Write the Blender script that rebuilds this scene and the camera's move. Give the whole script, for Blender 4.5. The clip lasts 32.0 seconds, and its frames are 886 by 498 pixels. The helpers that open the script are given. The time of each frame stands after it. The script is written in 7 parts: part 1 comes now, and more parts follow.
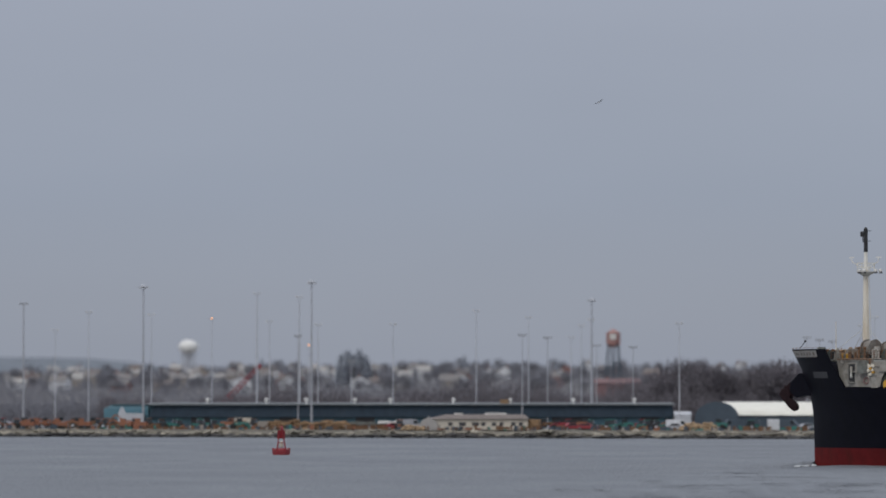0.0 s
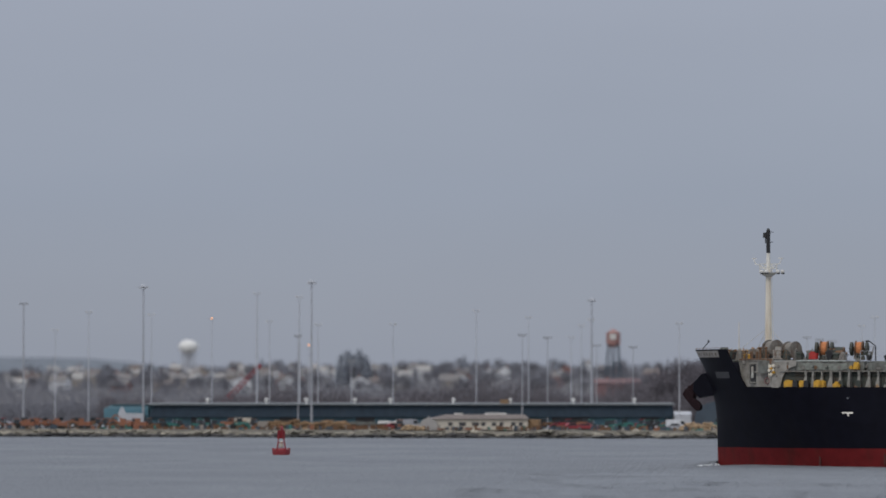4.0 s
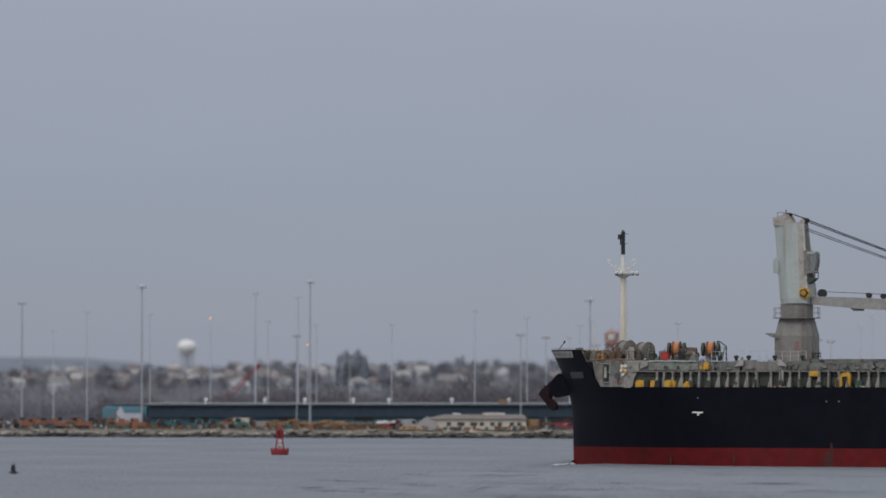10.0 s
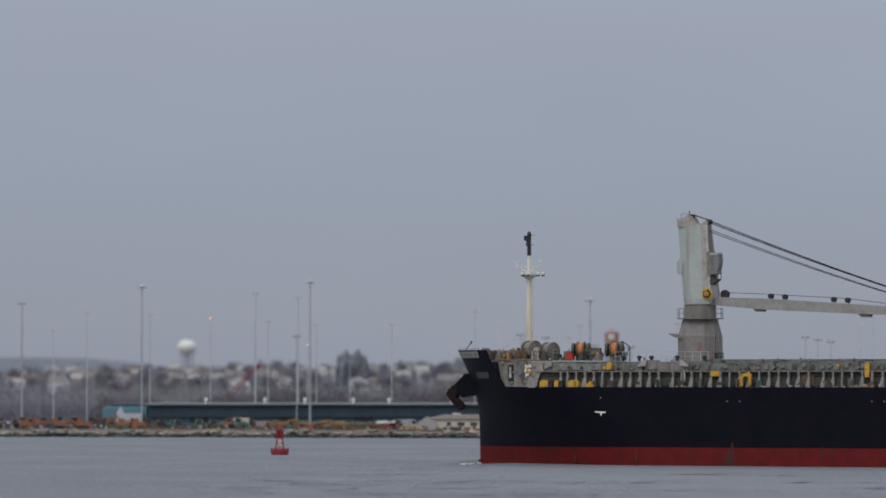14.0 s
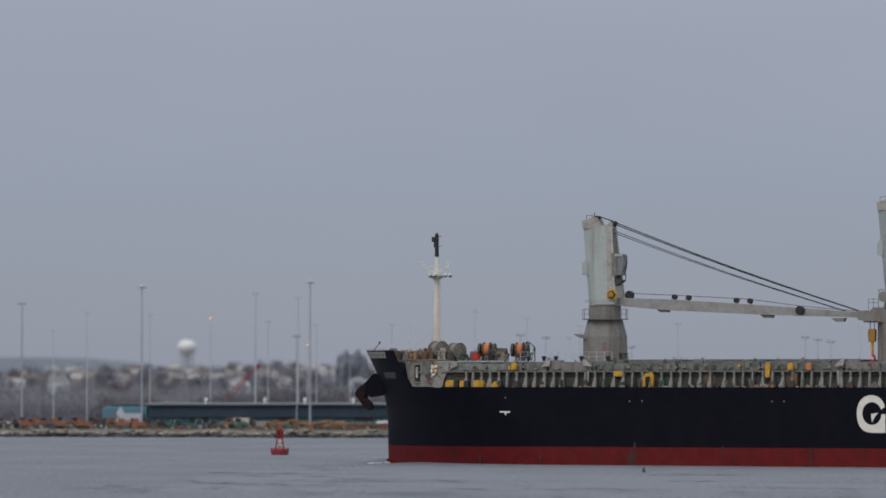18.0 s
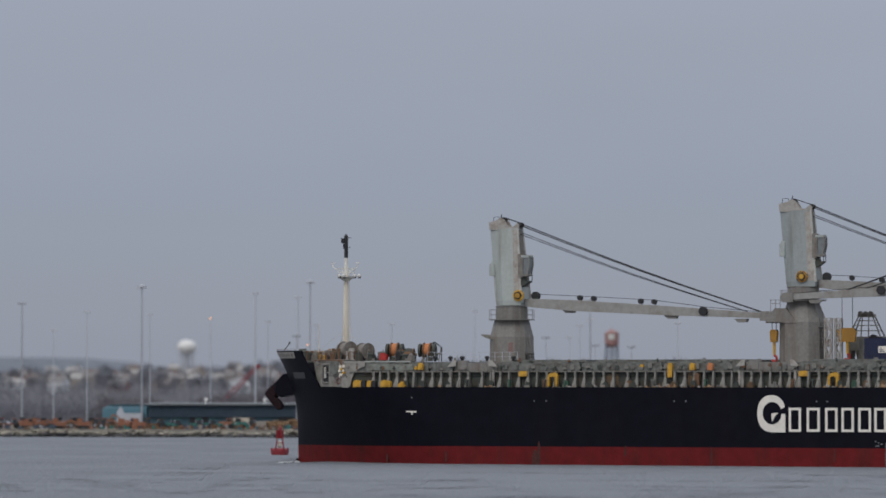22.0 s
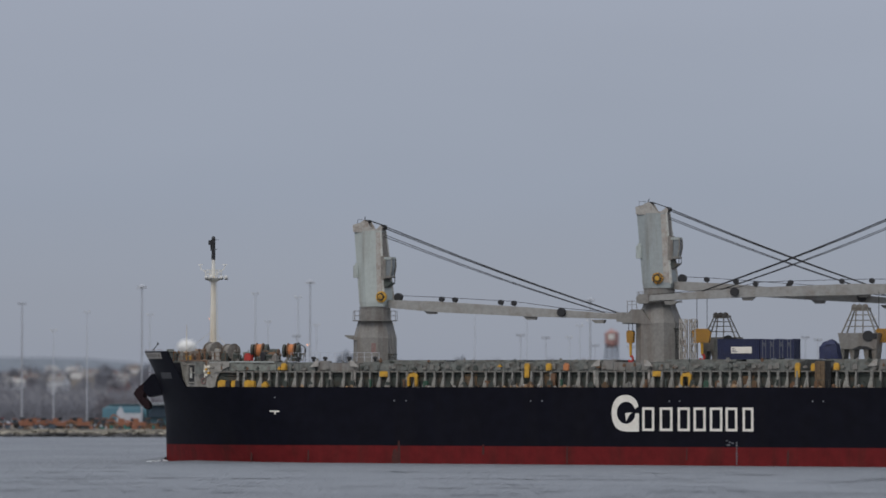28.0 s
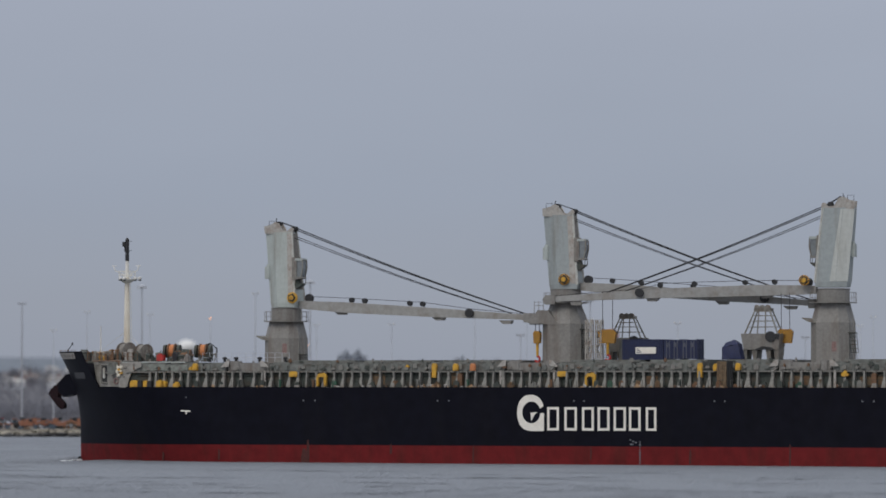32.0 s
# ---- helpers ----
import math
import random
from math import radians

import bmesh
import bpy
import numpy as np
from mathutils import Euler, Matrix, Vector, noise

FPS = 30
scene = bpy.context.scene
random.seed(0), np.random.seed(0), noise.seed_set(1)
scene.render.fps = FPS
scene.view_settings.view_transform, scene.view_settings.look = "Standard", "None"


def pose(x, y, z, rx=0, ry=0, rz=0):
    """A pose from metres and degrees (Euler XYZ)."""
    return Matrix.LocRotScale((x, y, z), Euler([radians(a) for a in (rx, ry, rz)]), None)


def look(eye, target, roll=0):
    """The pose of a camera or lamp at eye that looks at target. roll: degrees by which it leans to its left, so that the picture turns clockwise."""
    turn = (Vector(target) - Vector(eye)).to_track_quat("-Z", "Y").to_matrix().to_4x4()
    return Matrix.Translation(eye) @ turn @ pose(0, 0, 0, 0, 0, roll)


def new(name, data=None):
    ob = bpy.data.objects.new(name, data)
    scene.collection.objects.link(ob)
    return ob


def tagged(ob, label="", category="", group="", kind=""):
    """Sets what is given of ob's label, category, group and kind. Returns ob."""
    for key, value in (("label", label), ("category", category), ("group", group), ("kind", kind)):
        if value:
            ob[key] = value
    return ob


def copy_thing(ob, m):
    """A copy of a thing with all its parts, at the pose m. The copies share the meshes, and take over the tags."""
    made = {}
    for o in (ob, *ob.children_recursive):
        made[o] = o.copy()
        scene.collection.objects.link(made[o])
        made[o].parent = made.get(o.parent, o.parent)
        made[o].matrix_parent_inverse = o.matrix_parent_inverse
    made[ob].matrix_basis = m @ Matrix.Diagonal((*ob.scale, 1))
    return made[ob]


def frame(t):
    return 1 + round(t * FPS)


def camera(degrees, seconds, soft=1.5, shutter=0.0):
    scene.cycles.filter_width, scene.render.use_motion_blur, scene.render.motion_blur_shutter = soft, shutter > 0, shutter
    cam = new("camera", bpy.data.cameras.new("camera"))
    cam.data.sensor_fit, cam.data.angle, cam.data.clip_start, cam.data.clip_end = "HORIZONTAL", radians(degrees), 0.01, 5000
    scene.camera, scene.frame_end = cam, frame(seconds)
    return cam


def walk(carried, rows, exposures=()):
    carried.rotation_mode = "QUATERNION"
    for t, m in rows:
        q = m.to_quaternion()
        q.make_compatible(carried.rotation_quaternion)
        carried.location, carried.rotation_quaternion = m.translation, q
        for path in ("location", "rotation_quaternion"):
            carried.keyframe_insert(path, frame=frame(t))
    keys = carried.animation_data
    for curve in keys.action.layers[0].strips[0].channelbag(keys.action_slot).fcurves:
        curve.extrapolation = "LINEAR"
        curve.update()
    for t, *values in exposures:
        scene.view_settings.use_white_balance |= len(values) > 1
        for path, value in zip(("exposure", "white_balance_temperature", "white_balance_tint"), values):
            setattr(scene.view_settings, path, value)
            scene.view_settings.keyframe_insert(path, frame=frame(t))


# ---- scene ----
# One still telephoto camera on the bank looks over a harbour; the ship passes from right to left and slightly away.
EYE = 11.5
TILT = 91.835
PAN = 0.0207
cam = camera(12.0, 32.0, soft=1.7)
# focused on the ship: the far shore is a little soft
cam.data.dof.use_dof = True
cam.data.dof.focus_distance = 606.0
cam.data.dof.aperture_fstop = 0.165
walk(cam, [(0, pose(0, 0, EYE, TILT, 0, 0)), (8.8, pose(0, 0, EYE, TILT, 0, 0)),
           (9.5, pose(0, 0, EYE, TILT, 0, -PAN)), (20.0, pose(0, 0, EYE, TILT, 0, -PAN)),
           (32.0, pose(0, 0, EYE, TILT, 0, -PAN))], exposures=[(0, 0.0), (30.6, 0.0), (32, 0.07)])

# ---- light: an overcast winter sky and a weak, wide sun ----
SUN_UP, SUN_ROUND = radians(38), radians(215)
world = bpy.data.worlds.new("overcast_sky")
scene.world = world
world.use_nodes = True
wn, wl = world.node_tree.nodes, world.node_tree.links
wn.clear()
w_out = wn.new("ShaderNodeOutputWorld")
w_bg = wn.new("ShaderNodeBackground")
w_sky = wn.new("ShaderNodeTexSky")
w_sky.sky_type = 'NISHITA'
w_sky.sun_disc = False
w_sky.sun_elevation, w_sky.sun_rotation = SUN_UP, SUN_ROUND
w_dim = wn.new("ShaderNodeVectorMath")
w_dim.operation = 'SCALE'
w_dim.inputs["Scale"].default_value = 0.08
w_co = wn.new("ShaderNodeTexCoord")
w_sep = wn.new("ShaderNodeSeparateXYZ")
w_ramp = wn.new("ShaderNodeValToRGB")
w_mix = wn.new("ShaderNodeMixRGB")
w_mix.inputs[0].default_value = 0.88
el = w_ramp.color_ramp.elements
el[0].position, el[0].color = 0.0, (0.281, 0.311, 0.388, 1)
el[1].position, el[1].color = 1.0, (0.98, 1.0, 1.05, 1)
for at, col in ((0.02, (0.281, 0.312, 0.392, 1)), (0.045, (0.285, 0.322, 0.418, 1)), (0.085, (0.325, 0.352, 0.440, 1)), (0.35, (0.58, 0.61, 0.69, 1))):
    e = el.new(at)
    e.color = col
w_noise = wn.new("ShaderNodeTexNoise")
w_noise.inputs["Scale"].default_value = 6.0
w_noise.inputs["Detail"].default_value = 3.0
w_map = wn.new("ShaderNodeMapping")
w_map.inputs["Scale"].default_value = (1, 1, 3.5)
w_var = wn.new("ShaderNodeMapRange")
w_var.inputs["To Min"].default_value, w_var.inputs["To Max"].default_value = 0.94, 1.06
w_mul = wn.new("ShaderNodeVectorMath")
w_mul.operation = 'SCALE'
wl.new(w_co.outputs["Generated"], w_sep.inputs[0])
wl.new(w_sep.outputs["Z"], w_ramp.inputs[0])
wl.new(w_sky.outputs[0], w_dim.inputs[0])
wl.new(w_dim.outputs[0], w_mix.inputs[1])
wl.new(w_ramp.outputs[0], w_mix.inputs[2])
wl.new(w_co.outputs["Generated"], w_map.inputs[0])
wl.new(w_map.outputs[0], w_noise.inputs["Vector"])
wl.new(w_noise.outputs[0], w_var.inputs["Value"])
wl.new(w_mix.outputs[0], w_mul.inputs[0])
wl.new(w_var.outputs[0], w_mul.inputs["Scale"])
wl.new(w_mul.outputs[0], w_bg.inputs["Color"])
w_bg.inputs["Strength"].default_value = 1.0
wl.new(w_bg.outputs[0], w_out.inputs[0])
sun = new("sun", bpy.data.lights.new("sun", 'SUN'))
sun.data.energy, sun.data.angle, sun.data.color = 0.9, radians(25), (1.0, 0.95, 0.88)
sun.matrix_basis = look((-60, -100, 110), (0, 0, 0))

# ---- materials ----


def material(name, color, rough=0.6, metal=0.0, scale=1.0, vary=0.15, dirt=None, dirt_amount=0.0, dirt_scale=0.4,
             streak=False, bump=0.0, bump_scale=8.0, by_piece=0.0, gloss=0.5):
    """A painted or natural surface: fine grain, large stains of another colour, relief."""
    m = bpy.data.materials.new(name)
    m.use_nodes = True
    n, l = m.node_tree.nodes, m.node_tree.links
    b = n["Principled BSDF"]
    b.inputs["Roughness"].default_value, b.inputs["Metallic"].default_value = rough, metal
    b.inputs["Specular IOR Level"].default_value = gloss
    co = n.new("ShaderNodeTexCoord")
    fine = n.new("ShaderNodeTexNoise")
    fine.inputs["Scale"].default_value, fine.inputs["Detail"].default_value = scale, 6
    l.new(co.outputs["Object"], fine.inputs["Vector"])
    rng = n.new("ShaderNodeMapRange")
    rng.inputs["From Min"].default_value, rng.inputs["From Max"].default_value = 0.25, 0.75
    rng.inputs["To Min"].default_value, rng.inputs["To Max"].default_value = 1 - vary, 1 + vary
    l.new(fine.outputs[0], rng.inputs["Value"])
    base = n.new("ShaderNodeRGB")
    base.outputs[0].default_value = (*color, 1)
    out = base.outputs[0]
    if dirt:
        mp = n.new("ShaderNodeMapping")
        mp.inputs["Scale"].default_value = (1, 1, 0.12) if streak else (1, 1, 1)
        l.new(co.outputs["Object"], mp.inputs[0])
        big = n.new("ShaderNodeTexNoise")
        big.inputs["Scale"].default_value, big.inputs["Detail"].default_value = dirt_scale, 8
        big.inputs["Roughness"].default_value = 0.65
        l.new(mp.outputs[0], big.inputs["Vector"])
        cut = n.new("ShaderNodeMapRange")
        cut.inputs["From Min"].default_value, cut.inputs["From Max"].default_value = 0.48, 0.72
        cut.inputs["To Max"].default_value = dirt_amount
        l.new(big.outputs[0], cut.inputs["Value"])
        mx = n.new("ShaderNodeMixRGB")
        mx.inputs[2].default_value = (*dirt, 1)
        l.new(cut.outputs[0], mx.inputs[0])
        l.new(out, mx.inputs[1])
        out = mx.outputs[0]
    sc = n.new("ShaderNodeVectorMath")
    sc.operation = 'SCALE'
    l.new(out, sc.inputs[0])
    l.new(rng.outputs[0], sc.inputs["Scale"])
    out = sc.outputs[0]
    if by_piece:
        inf = n.new("ShaderNodeNewGeometry")
        r2 = n.new("ShaderNodeMapRange")
        r2.inputs["To Min"].default_value, r2.inputs["To Max"].default_value = 1 - by_piece, 1 + by_piece
        l.new(inf.outputs["Random Per Island"], r2.inputs["Value"])
        s2 = n.new("ShaderNodeVectorMath")
        s2.operation = 'SCALE'
        l.new(out, s2.inputs[0])
        l.new(r2.outputs[0], s2.inputs["Scale"])
        out = s2.outputs[0]
    l.new(out, b.inputs["Base Color"])
    if bump:
        bn = n.new("ShaderNodeTexNoise")
        bn.inputs["Scale"].default_value, bn.inputs["Detail"].default_value = bump_scale, 5
        l.new(co.outputs["Object"], bn.inputs["Vector"])
        bp = n.new("ShaderNodeBump")
        bp.inputs["Strength"].default_value, bp.inputs["Distance"].default_value = bump, 0.05
        l.new(bn.outputs[0], bp.inputs["Height"])
        l.new(bp.outputs[0], b.inputs["Normal"])
    return m


def glow(name, color, strength):
    m = bpy.data.materials.new(name)
    m.use_nodes = True
    b = m.node_tree.nodes["Principled BSDF"]
    b.inputs["Base Color"].default_value = (*color, 1)
    b.inputs["Emission Color"].default_value = (*color, 1)
    b.inputs["Emission Strength"].default_value = strength
    return m


def water_material(name, color, smooth, rough):
    """Grey harbour water: long low swell, wind ripples and calmer lanes."""
    m = bpy.data.materials.new(name)
    m.use_nodes = True
    n, l = m.node_tree.nodes, m.node_tree.links
    b = n["Principled BSDF"]
    b.inputs["Base Color"].default_value = (*color, 1)
    b.inputs["IOR"].default_value = 1.33
    co = n.new("ShaderNodeTexCoord")
    mp = n.new("ShaderNodeMapping")
    mp.inputs["Scale"].default_value = (0.7, 0.5, 1)
    l.new(co.outputs["Object"], mp.inputs[0])
    w1 = n.new("ShaderNodeTexNoise")
    w1.inputs["Scale"].default_value, w1.inputs["Detail"].default_value = 1.6, 5
    l.new(mp.outputs[0], w1.inputs["Vector"])
    lanes = n.new("ShaderNodeTexNoise")
    lanes.inputs["Scale"].default_value, lanes.inputs["Detail"].default_value = 0.05, 4
    l.new(mp.outputs[0], lanes.inputs["Vector"])
    rr = n.new("ShaderNodeMapRange")
    rr.inputs["From Min"].default_value, rr.inputs["From Max"].default_value = 0.35, 0.65
    rr.inputs["To Min"].default_value, rr.inputs["To Max"].default_value = smooth, rough
    l.new(lanes.outputs[0], rr.inputs["Value"])
    l.new(rr.outputs[0], b.inputs["Roughness"])
    bp = n.new("ShaderNodeBump")
    bp.inputs["Strength"].default_value, bp.inputs["Distance"].default_value = 1.0, 1.1
    l.new(w1.outputs[0], bp.inputs["Height"])
    l.new(bp.outputs[0], b.inputs["Normal"])
    return m


def stripes(name, a, c, size):
    """Slanting warning stripes in two paints."""
    m = bpy.data.materials.new(name)
    m.use_nodes = True
    n, l = m.node_tree.nodes, m.node_tree.links
    b = n["Principled BSDF"]
    b.inputs["Roughness"].default_value = 0.5
    co = n.new("ShaderNodeTexCoord")
    mp = n.new("ShaderNodeMapping")
    mp.inputs["Rotation"].default_value = (0, radians(45), 0)
    wv = n.new("ShaderNodeTexWave")
    wv.inputs["Scale"].default_value = size
    cr = n.new("ShaderNodeValToRGB")
    cr.color_ramp.interpolation = 'CONSTANT'
    cr.color_ramp.elements[0].color, cr.color_ramp.elements[1].color = (*a, 1), (*c, 1)
    cr.color_ramp.elements[1].position = 0.5
    l.new(co.outputs["Object"], mp.inputs[0])
    l.new(mp.outputs[0], wv.inputs["Vector"])
    l.new(wv.outputs[0], cr.inputs[0])
    l.new(cr.outputs[0], b.inputs["Base Color"])
    return m


RUST = (0.13, 0.055, 0.025)
M = dict(
    hull=material("black_hull_paint", (0.0056, 0.0058, 0.0108), 0.5, scale=0.6, vary=0.25, dirt=(0.0085, 0.0080, 0.0105), dirt_amount=0.6, dirt_scale=0.35, streak=True, bump=0.05, bump_scale=0.8, gloss=0.09),
    boot=material("red_boot_paint", (0.137, 0.0115, 0.0125), 0.6, scale=0.7, vary=0.22, dirt=(0.080, 0.015, 0.012), dirt_amount=0.9, dirt_scale=0.38, streak=True, bump=0.05, bump_scale=1, gloss=0.15),
    deck=material("deck_paint", (0.12, 0.13, 0.12), 0.7, scale=2, dirt=RUST, dirt_amount=0.5),
    grey=material("weathered_grey_paint", (0.215, 0.206, 0.19), 0.6, scale=2.5, vary=0.16, dirt=(0.13, 0.10, 0.08), dirt_amount=0.9, dirt_scale=0.6, streak=True, bump=0.08, bump_scale=3),
    pale=material("pale_green_grey_paint", (0.385, 0.42, 0.40), 0.55, scale=2, vary=0.08, dirt=(0.23, 0.22, 0.19), dirt_amount=0.85, dirt_scale=0.5, streak=True),
    stain=material("stained_grey_plate", (0.20, 0.185, 0.165), 0.7, scale=2.2, vary=0.3, dirt=(0.12, 0.08, 0.055), dirt_amount=0.95, dirt_scale=0.8, streak=True),
    # paler copy of the crane paint, for facets that catch more light
    rearplate=material("lit_facet_worn_paint", (0.44, 0.455, 0.43), 0.55, scale=2, vary=0.08, dirt=(0.26, 0.25, 0.21), dirt_amount=0.85, dirt_scale=0.5, streak=True),
    rim=material("pale_worn_rim_paint", (0.50, 0.50, 0.46), 0.6, scale=3, vary=0.15, dirt=(0.28, 0.22, 0.17), dirt_amount=0.8, dirt_scale=0.9),
    slate=material("grey_green_crane_paint", (0.285, 0.315, 0.315), 0.55, scale=2, vary=0.1, dirt=(0.20, 0.19, 0.165), dirt_amount=0.85, dirt_scale=0.5, streak=True),
    rim2=material("grey_green_canvas", (0.21, 0.225, 0.20), 0.85, scale=2.0, vary=0.3, dirt=(0.12, 0.11, 0.09), dirt_amount=0.9, dirt_scale=0.9, bump=0.3, bump_scale=2),
    castle=material("worn_forecastle_paint", (0.285, 0.272, 0.245), 0.65, scale=1.8, vary=0.2, dirt=(0.15, 0.125, 0.095), dirt_amount=0.85, dirt_scale=0.55, bump=0.1, bump_scale=2),
    jib=material("pale_grey_jib_paint", (0.30, 0.295, 0.28), 0.6, scale=1.4, vary=0.14, dirt=(0.19, 0.16, 0.13), dirt_amount=0.8, dirt_scale=0.5, bump=0.05, bump_scale=3),
    dark=material("dark_green_grey_paint", (0.05, 0.06, 0.052), 0.7, scale=2, dirt=RUST, dirt_amount=0.5, dirt_scale=0.6),
    saddle=material("worn_saddle_paint", (0.365, 0.345, 0.315), 0.65, scale=3, vary=0.2, dirt=(0.22, 0.15, 0.11), dirt_amount=0.8, dirt_scale=0.9),
    stay=material("worn_stay_paint", (0.205, 0.20, 0.18), 0.65, scale=3, vary=0.3, dirt=(0.12, 0.075, 0.05), dirt_amount=0.8, dirt_scale=0.7),
    cover=material("hatch_cover_paint", (0.145, 0.153, 0.140), 0.65, scale=1.6, vary=0.4, dirt=(0.075, 0.055, 0.042), dirt_amount=0.95, dirt_scale=0.7),
    white=material("aged_white_paint", (0.72, 0.70, 0.64), 0.5, scale=3, vary=0.08, dirt=(0.5, 0.42, 0.30), dirt_amount=0.6, dirt_scale=1.2, streak=True),
    cream=material("cream_mast_paint", (0.72, 0.67, 0.57), 0.5, scale=3, vary=0.08, dirt=(0.42, 0.30, 0.18), dirt_amount=0.5, dirt_scale=1.5, streak=True),
    mark=material("hull_mark_white", (0.80, 0.76, 0.68), 0.55, scale=3, vary=0.1, dirt=(0.45, 0.38, 0.30), dirt_amount=0.4, dirt_scale=1.5),
    black=material("black_fittings", (0.018, 0.018, 0.02), 0.55, scale=4, vary=0.3),
    wire=material("greased_wire", (0.014, 0.014, 0.015), 0.8, scale=9, vary=0.3),
    yellow=material("safety_yellow_paint", (0.60, 0.33, 0.03), 0.5, scale=4, vary=0.15, dirt=(0.16, 0.08, 0.03), dirt_amount=0.9, dirt_scale=2.0),
    rust=material("rusty_steel", (0.16, 0.085, 0.045), 0.8, scale=5, vary=0.35, dirt=(0.06, 0.04, 0.03), dirt_amount=0.8, dirt_scale=1.2, bump=0.2),
    rustpanel=material("rust_streaked_panel", (0.14, 0.095, 0.055), 0.8, scale=3, vary=0.3, dirt=(0.13, 0.06, 0.025), dirt_amount=0.95, dirt_scale=0.9, streak=True),
    rustrun=material("rust_run_on_paint", (0.062, 0.013, 0.010), 0.8, scale=3, vary=0.4),
    eyesteel=material("dull_eye_plate", (0.14, 0.145, 0.16), 0.7, scale=5, vary=0.2),
    rope=material("orange_drum_rope", (0.52, 0.20, 0.08), 0.85, scale=9, vary=0.3, bump=0.4, bump_scale=14),
    red=material("red_paint", (0.45, 0.035, 0.03), 0.5, scale=3, vary=0.15, dirt=(0.2, 0.04, 0.03), dirt_amount=0.5, dirt_scale=1.5),
    blue=material("navy_container_paint", (0.010, 0.016, 0.058), 0.5, scale=3, vary=0.25, dirt=(0.02, 0.02, 0.04), dirt_amount=0.6, dirt_scale=0.9),
    tarp=material("blue_tarpaulin", (0.010, 0.016, 0.062), 0.6, scale=3, vary=0.3, bump=0.4, bump_scale=3),
    fadedred=material("faded_red_mark", (0.22, 0.13, 0.12), 0.7, scale=4, vary=0.3, dirt=(0.24, 0.21, 0.19), dirt_amount=0.9, dirt_scale=2.5),
    green=material("green_paint", (0.03, 0.09, 0.055), 0.5, scale=3, vary=0.2),
    patch=material("worn_dark_patch", (0.06, 0.06, 0.065), 0.7, scale=3, vary=0.25),
    anchor=material("rusty_black_anchor", (0.018, 0.008, 0.010), 0.8, scale=3, vary=0.4, gloss=0.2),
    hazard=stripes("hazard_stripes", (0.62, 0.30, 0.02), (0.03, 0.025, 0.02), 1.1),
    foam=material("water_foam", (0.62, 0.65, 0.68), 0.9, scale=4, vary=0.25, bump=0.5, bump_scale=5),
    buoyred=material("buoy_red", (0.23, 0.016, 0.024), 0.5, scale=4, vary=0.15, dirt=(0.2, 0.04, 0.04), dirt_amount=0.6, dirt_scale=1.6),
    glass=material("dark_window_glass", (0.03, 0.035, 0.04), 0.15, scale=2, vary=0.2),
    ground=material("yard_ground", (0.17, 0.155, 0.13), 0.9, scale=0.4, vary=0.25, dirt=(0.16, 0.14, 0.11), dirt_amount=0.8, dirt_scale=0.05, bump=0.2),
    rock=material("riprap_stone", (0.27, 0.25, 0.205), 0.9, scale=1.5, vary=0.3, dirt=(0.10, 0.085, 0.07), dirt_amount=0.8, dirt_scale=0.8, by_piece=0.45, bump=0.3),
    wetrock=material("wet_weedy_stone", (0.03, 0.028, 0.027), 0.6, scale=1.5, vary=0.3, by_piece=0.4, bump=0.3),
    teal=material("teal_metal_siding", (0.038, 0.095, 0.13), 0.5, scale=0.7, vary=0.12, dirt=(0.035, 0.08, 0.10), dirt_amount=0.6, dirt_scale=0.12, streak=True),
    teallight=material("light_teal_siding", (0.085, 0.195, 0.25), 0.5, scale=0.7, vary=0.12, dirt=(0.07, 0.15, 0.19), dirt_amount=0.5, dirt_scale=0.3),
    roofgrey=material("grey_metal_roof", (0.10, 0.115, 0.125), 0.5, scale=0.5, vary=0.12, dirt=(0.07, 0.08, 0.09), dirt_amount=0.6, dirt_scale=0.1),
    roofwhite=material("white_metal_roof", (0.78, 0.77, 0.70), 0.5, scale=0.5, vary=0.05, dirt=(0.60, 0.58, 0.50), dirt_amount=0.6, dirt_scale=0.2),
    bluegrey=material("blue_grey_siding", (0.055, 0.078, 0.105), 0.6, scale=0.5, vary=0.12, dirt=(0.045, 0.06, 0.075), dirt_amount=0.6, dirt_scale=0.15),
    plaster=material("pale_plaster", (0.58, 0.54, 0.46), 0.8, scale=1, vary=0.1, dirt=(0.38, 0.33, 0.26), dirt_amount=0.6, dirt_scale=0.5),
    brownroof=material("brown_shingle", (0.18, 0.155, 0.145), 0.85, scale=1.5, vary=0.2, dirt=(0.15, 0.12, 0.11), dirt_amount=0.6, dirt_scale=0.4),
    greyroof=material("grey_shingle", (0.20, 0.19, 0.19), 0.85, scale=1.5, vary=0.2),
    # tank red made paler and pinker to paint in haze
    tankred=material("hazed_red_tank_paint", (0.31, 0.165, 0.15), 0.8, scale=0.6, vary=0.25, dirt=(0.30, 0.24, 0.22), dirt_amount=0.7, dirt_scale=0.4),
    brick=material("red_brick_wall", (0.26, 0.135, 0.12), 0.85, scale=2, vary=0.2, dirt=(0.2, 0.12, 0.1), dirt_amount=0.5),
    oldbrick=material("old_dull_brick", (0.20, 0.125, 0.13), 0.9, scale=1.5, vary=0.2, dirt=(0.15, 0.11, 0.115), dirt_amount=0.7),
    paleroof=material("pale_worn_roof", (0.36, 0.35, 0.34), 0.8, scale=1, vary=0.12),
    # dark slate lifted and blued, with distance haze put into the colour
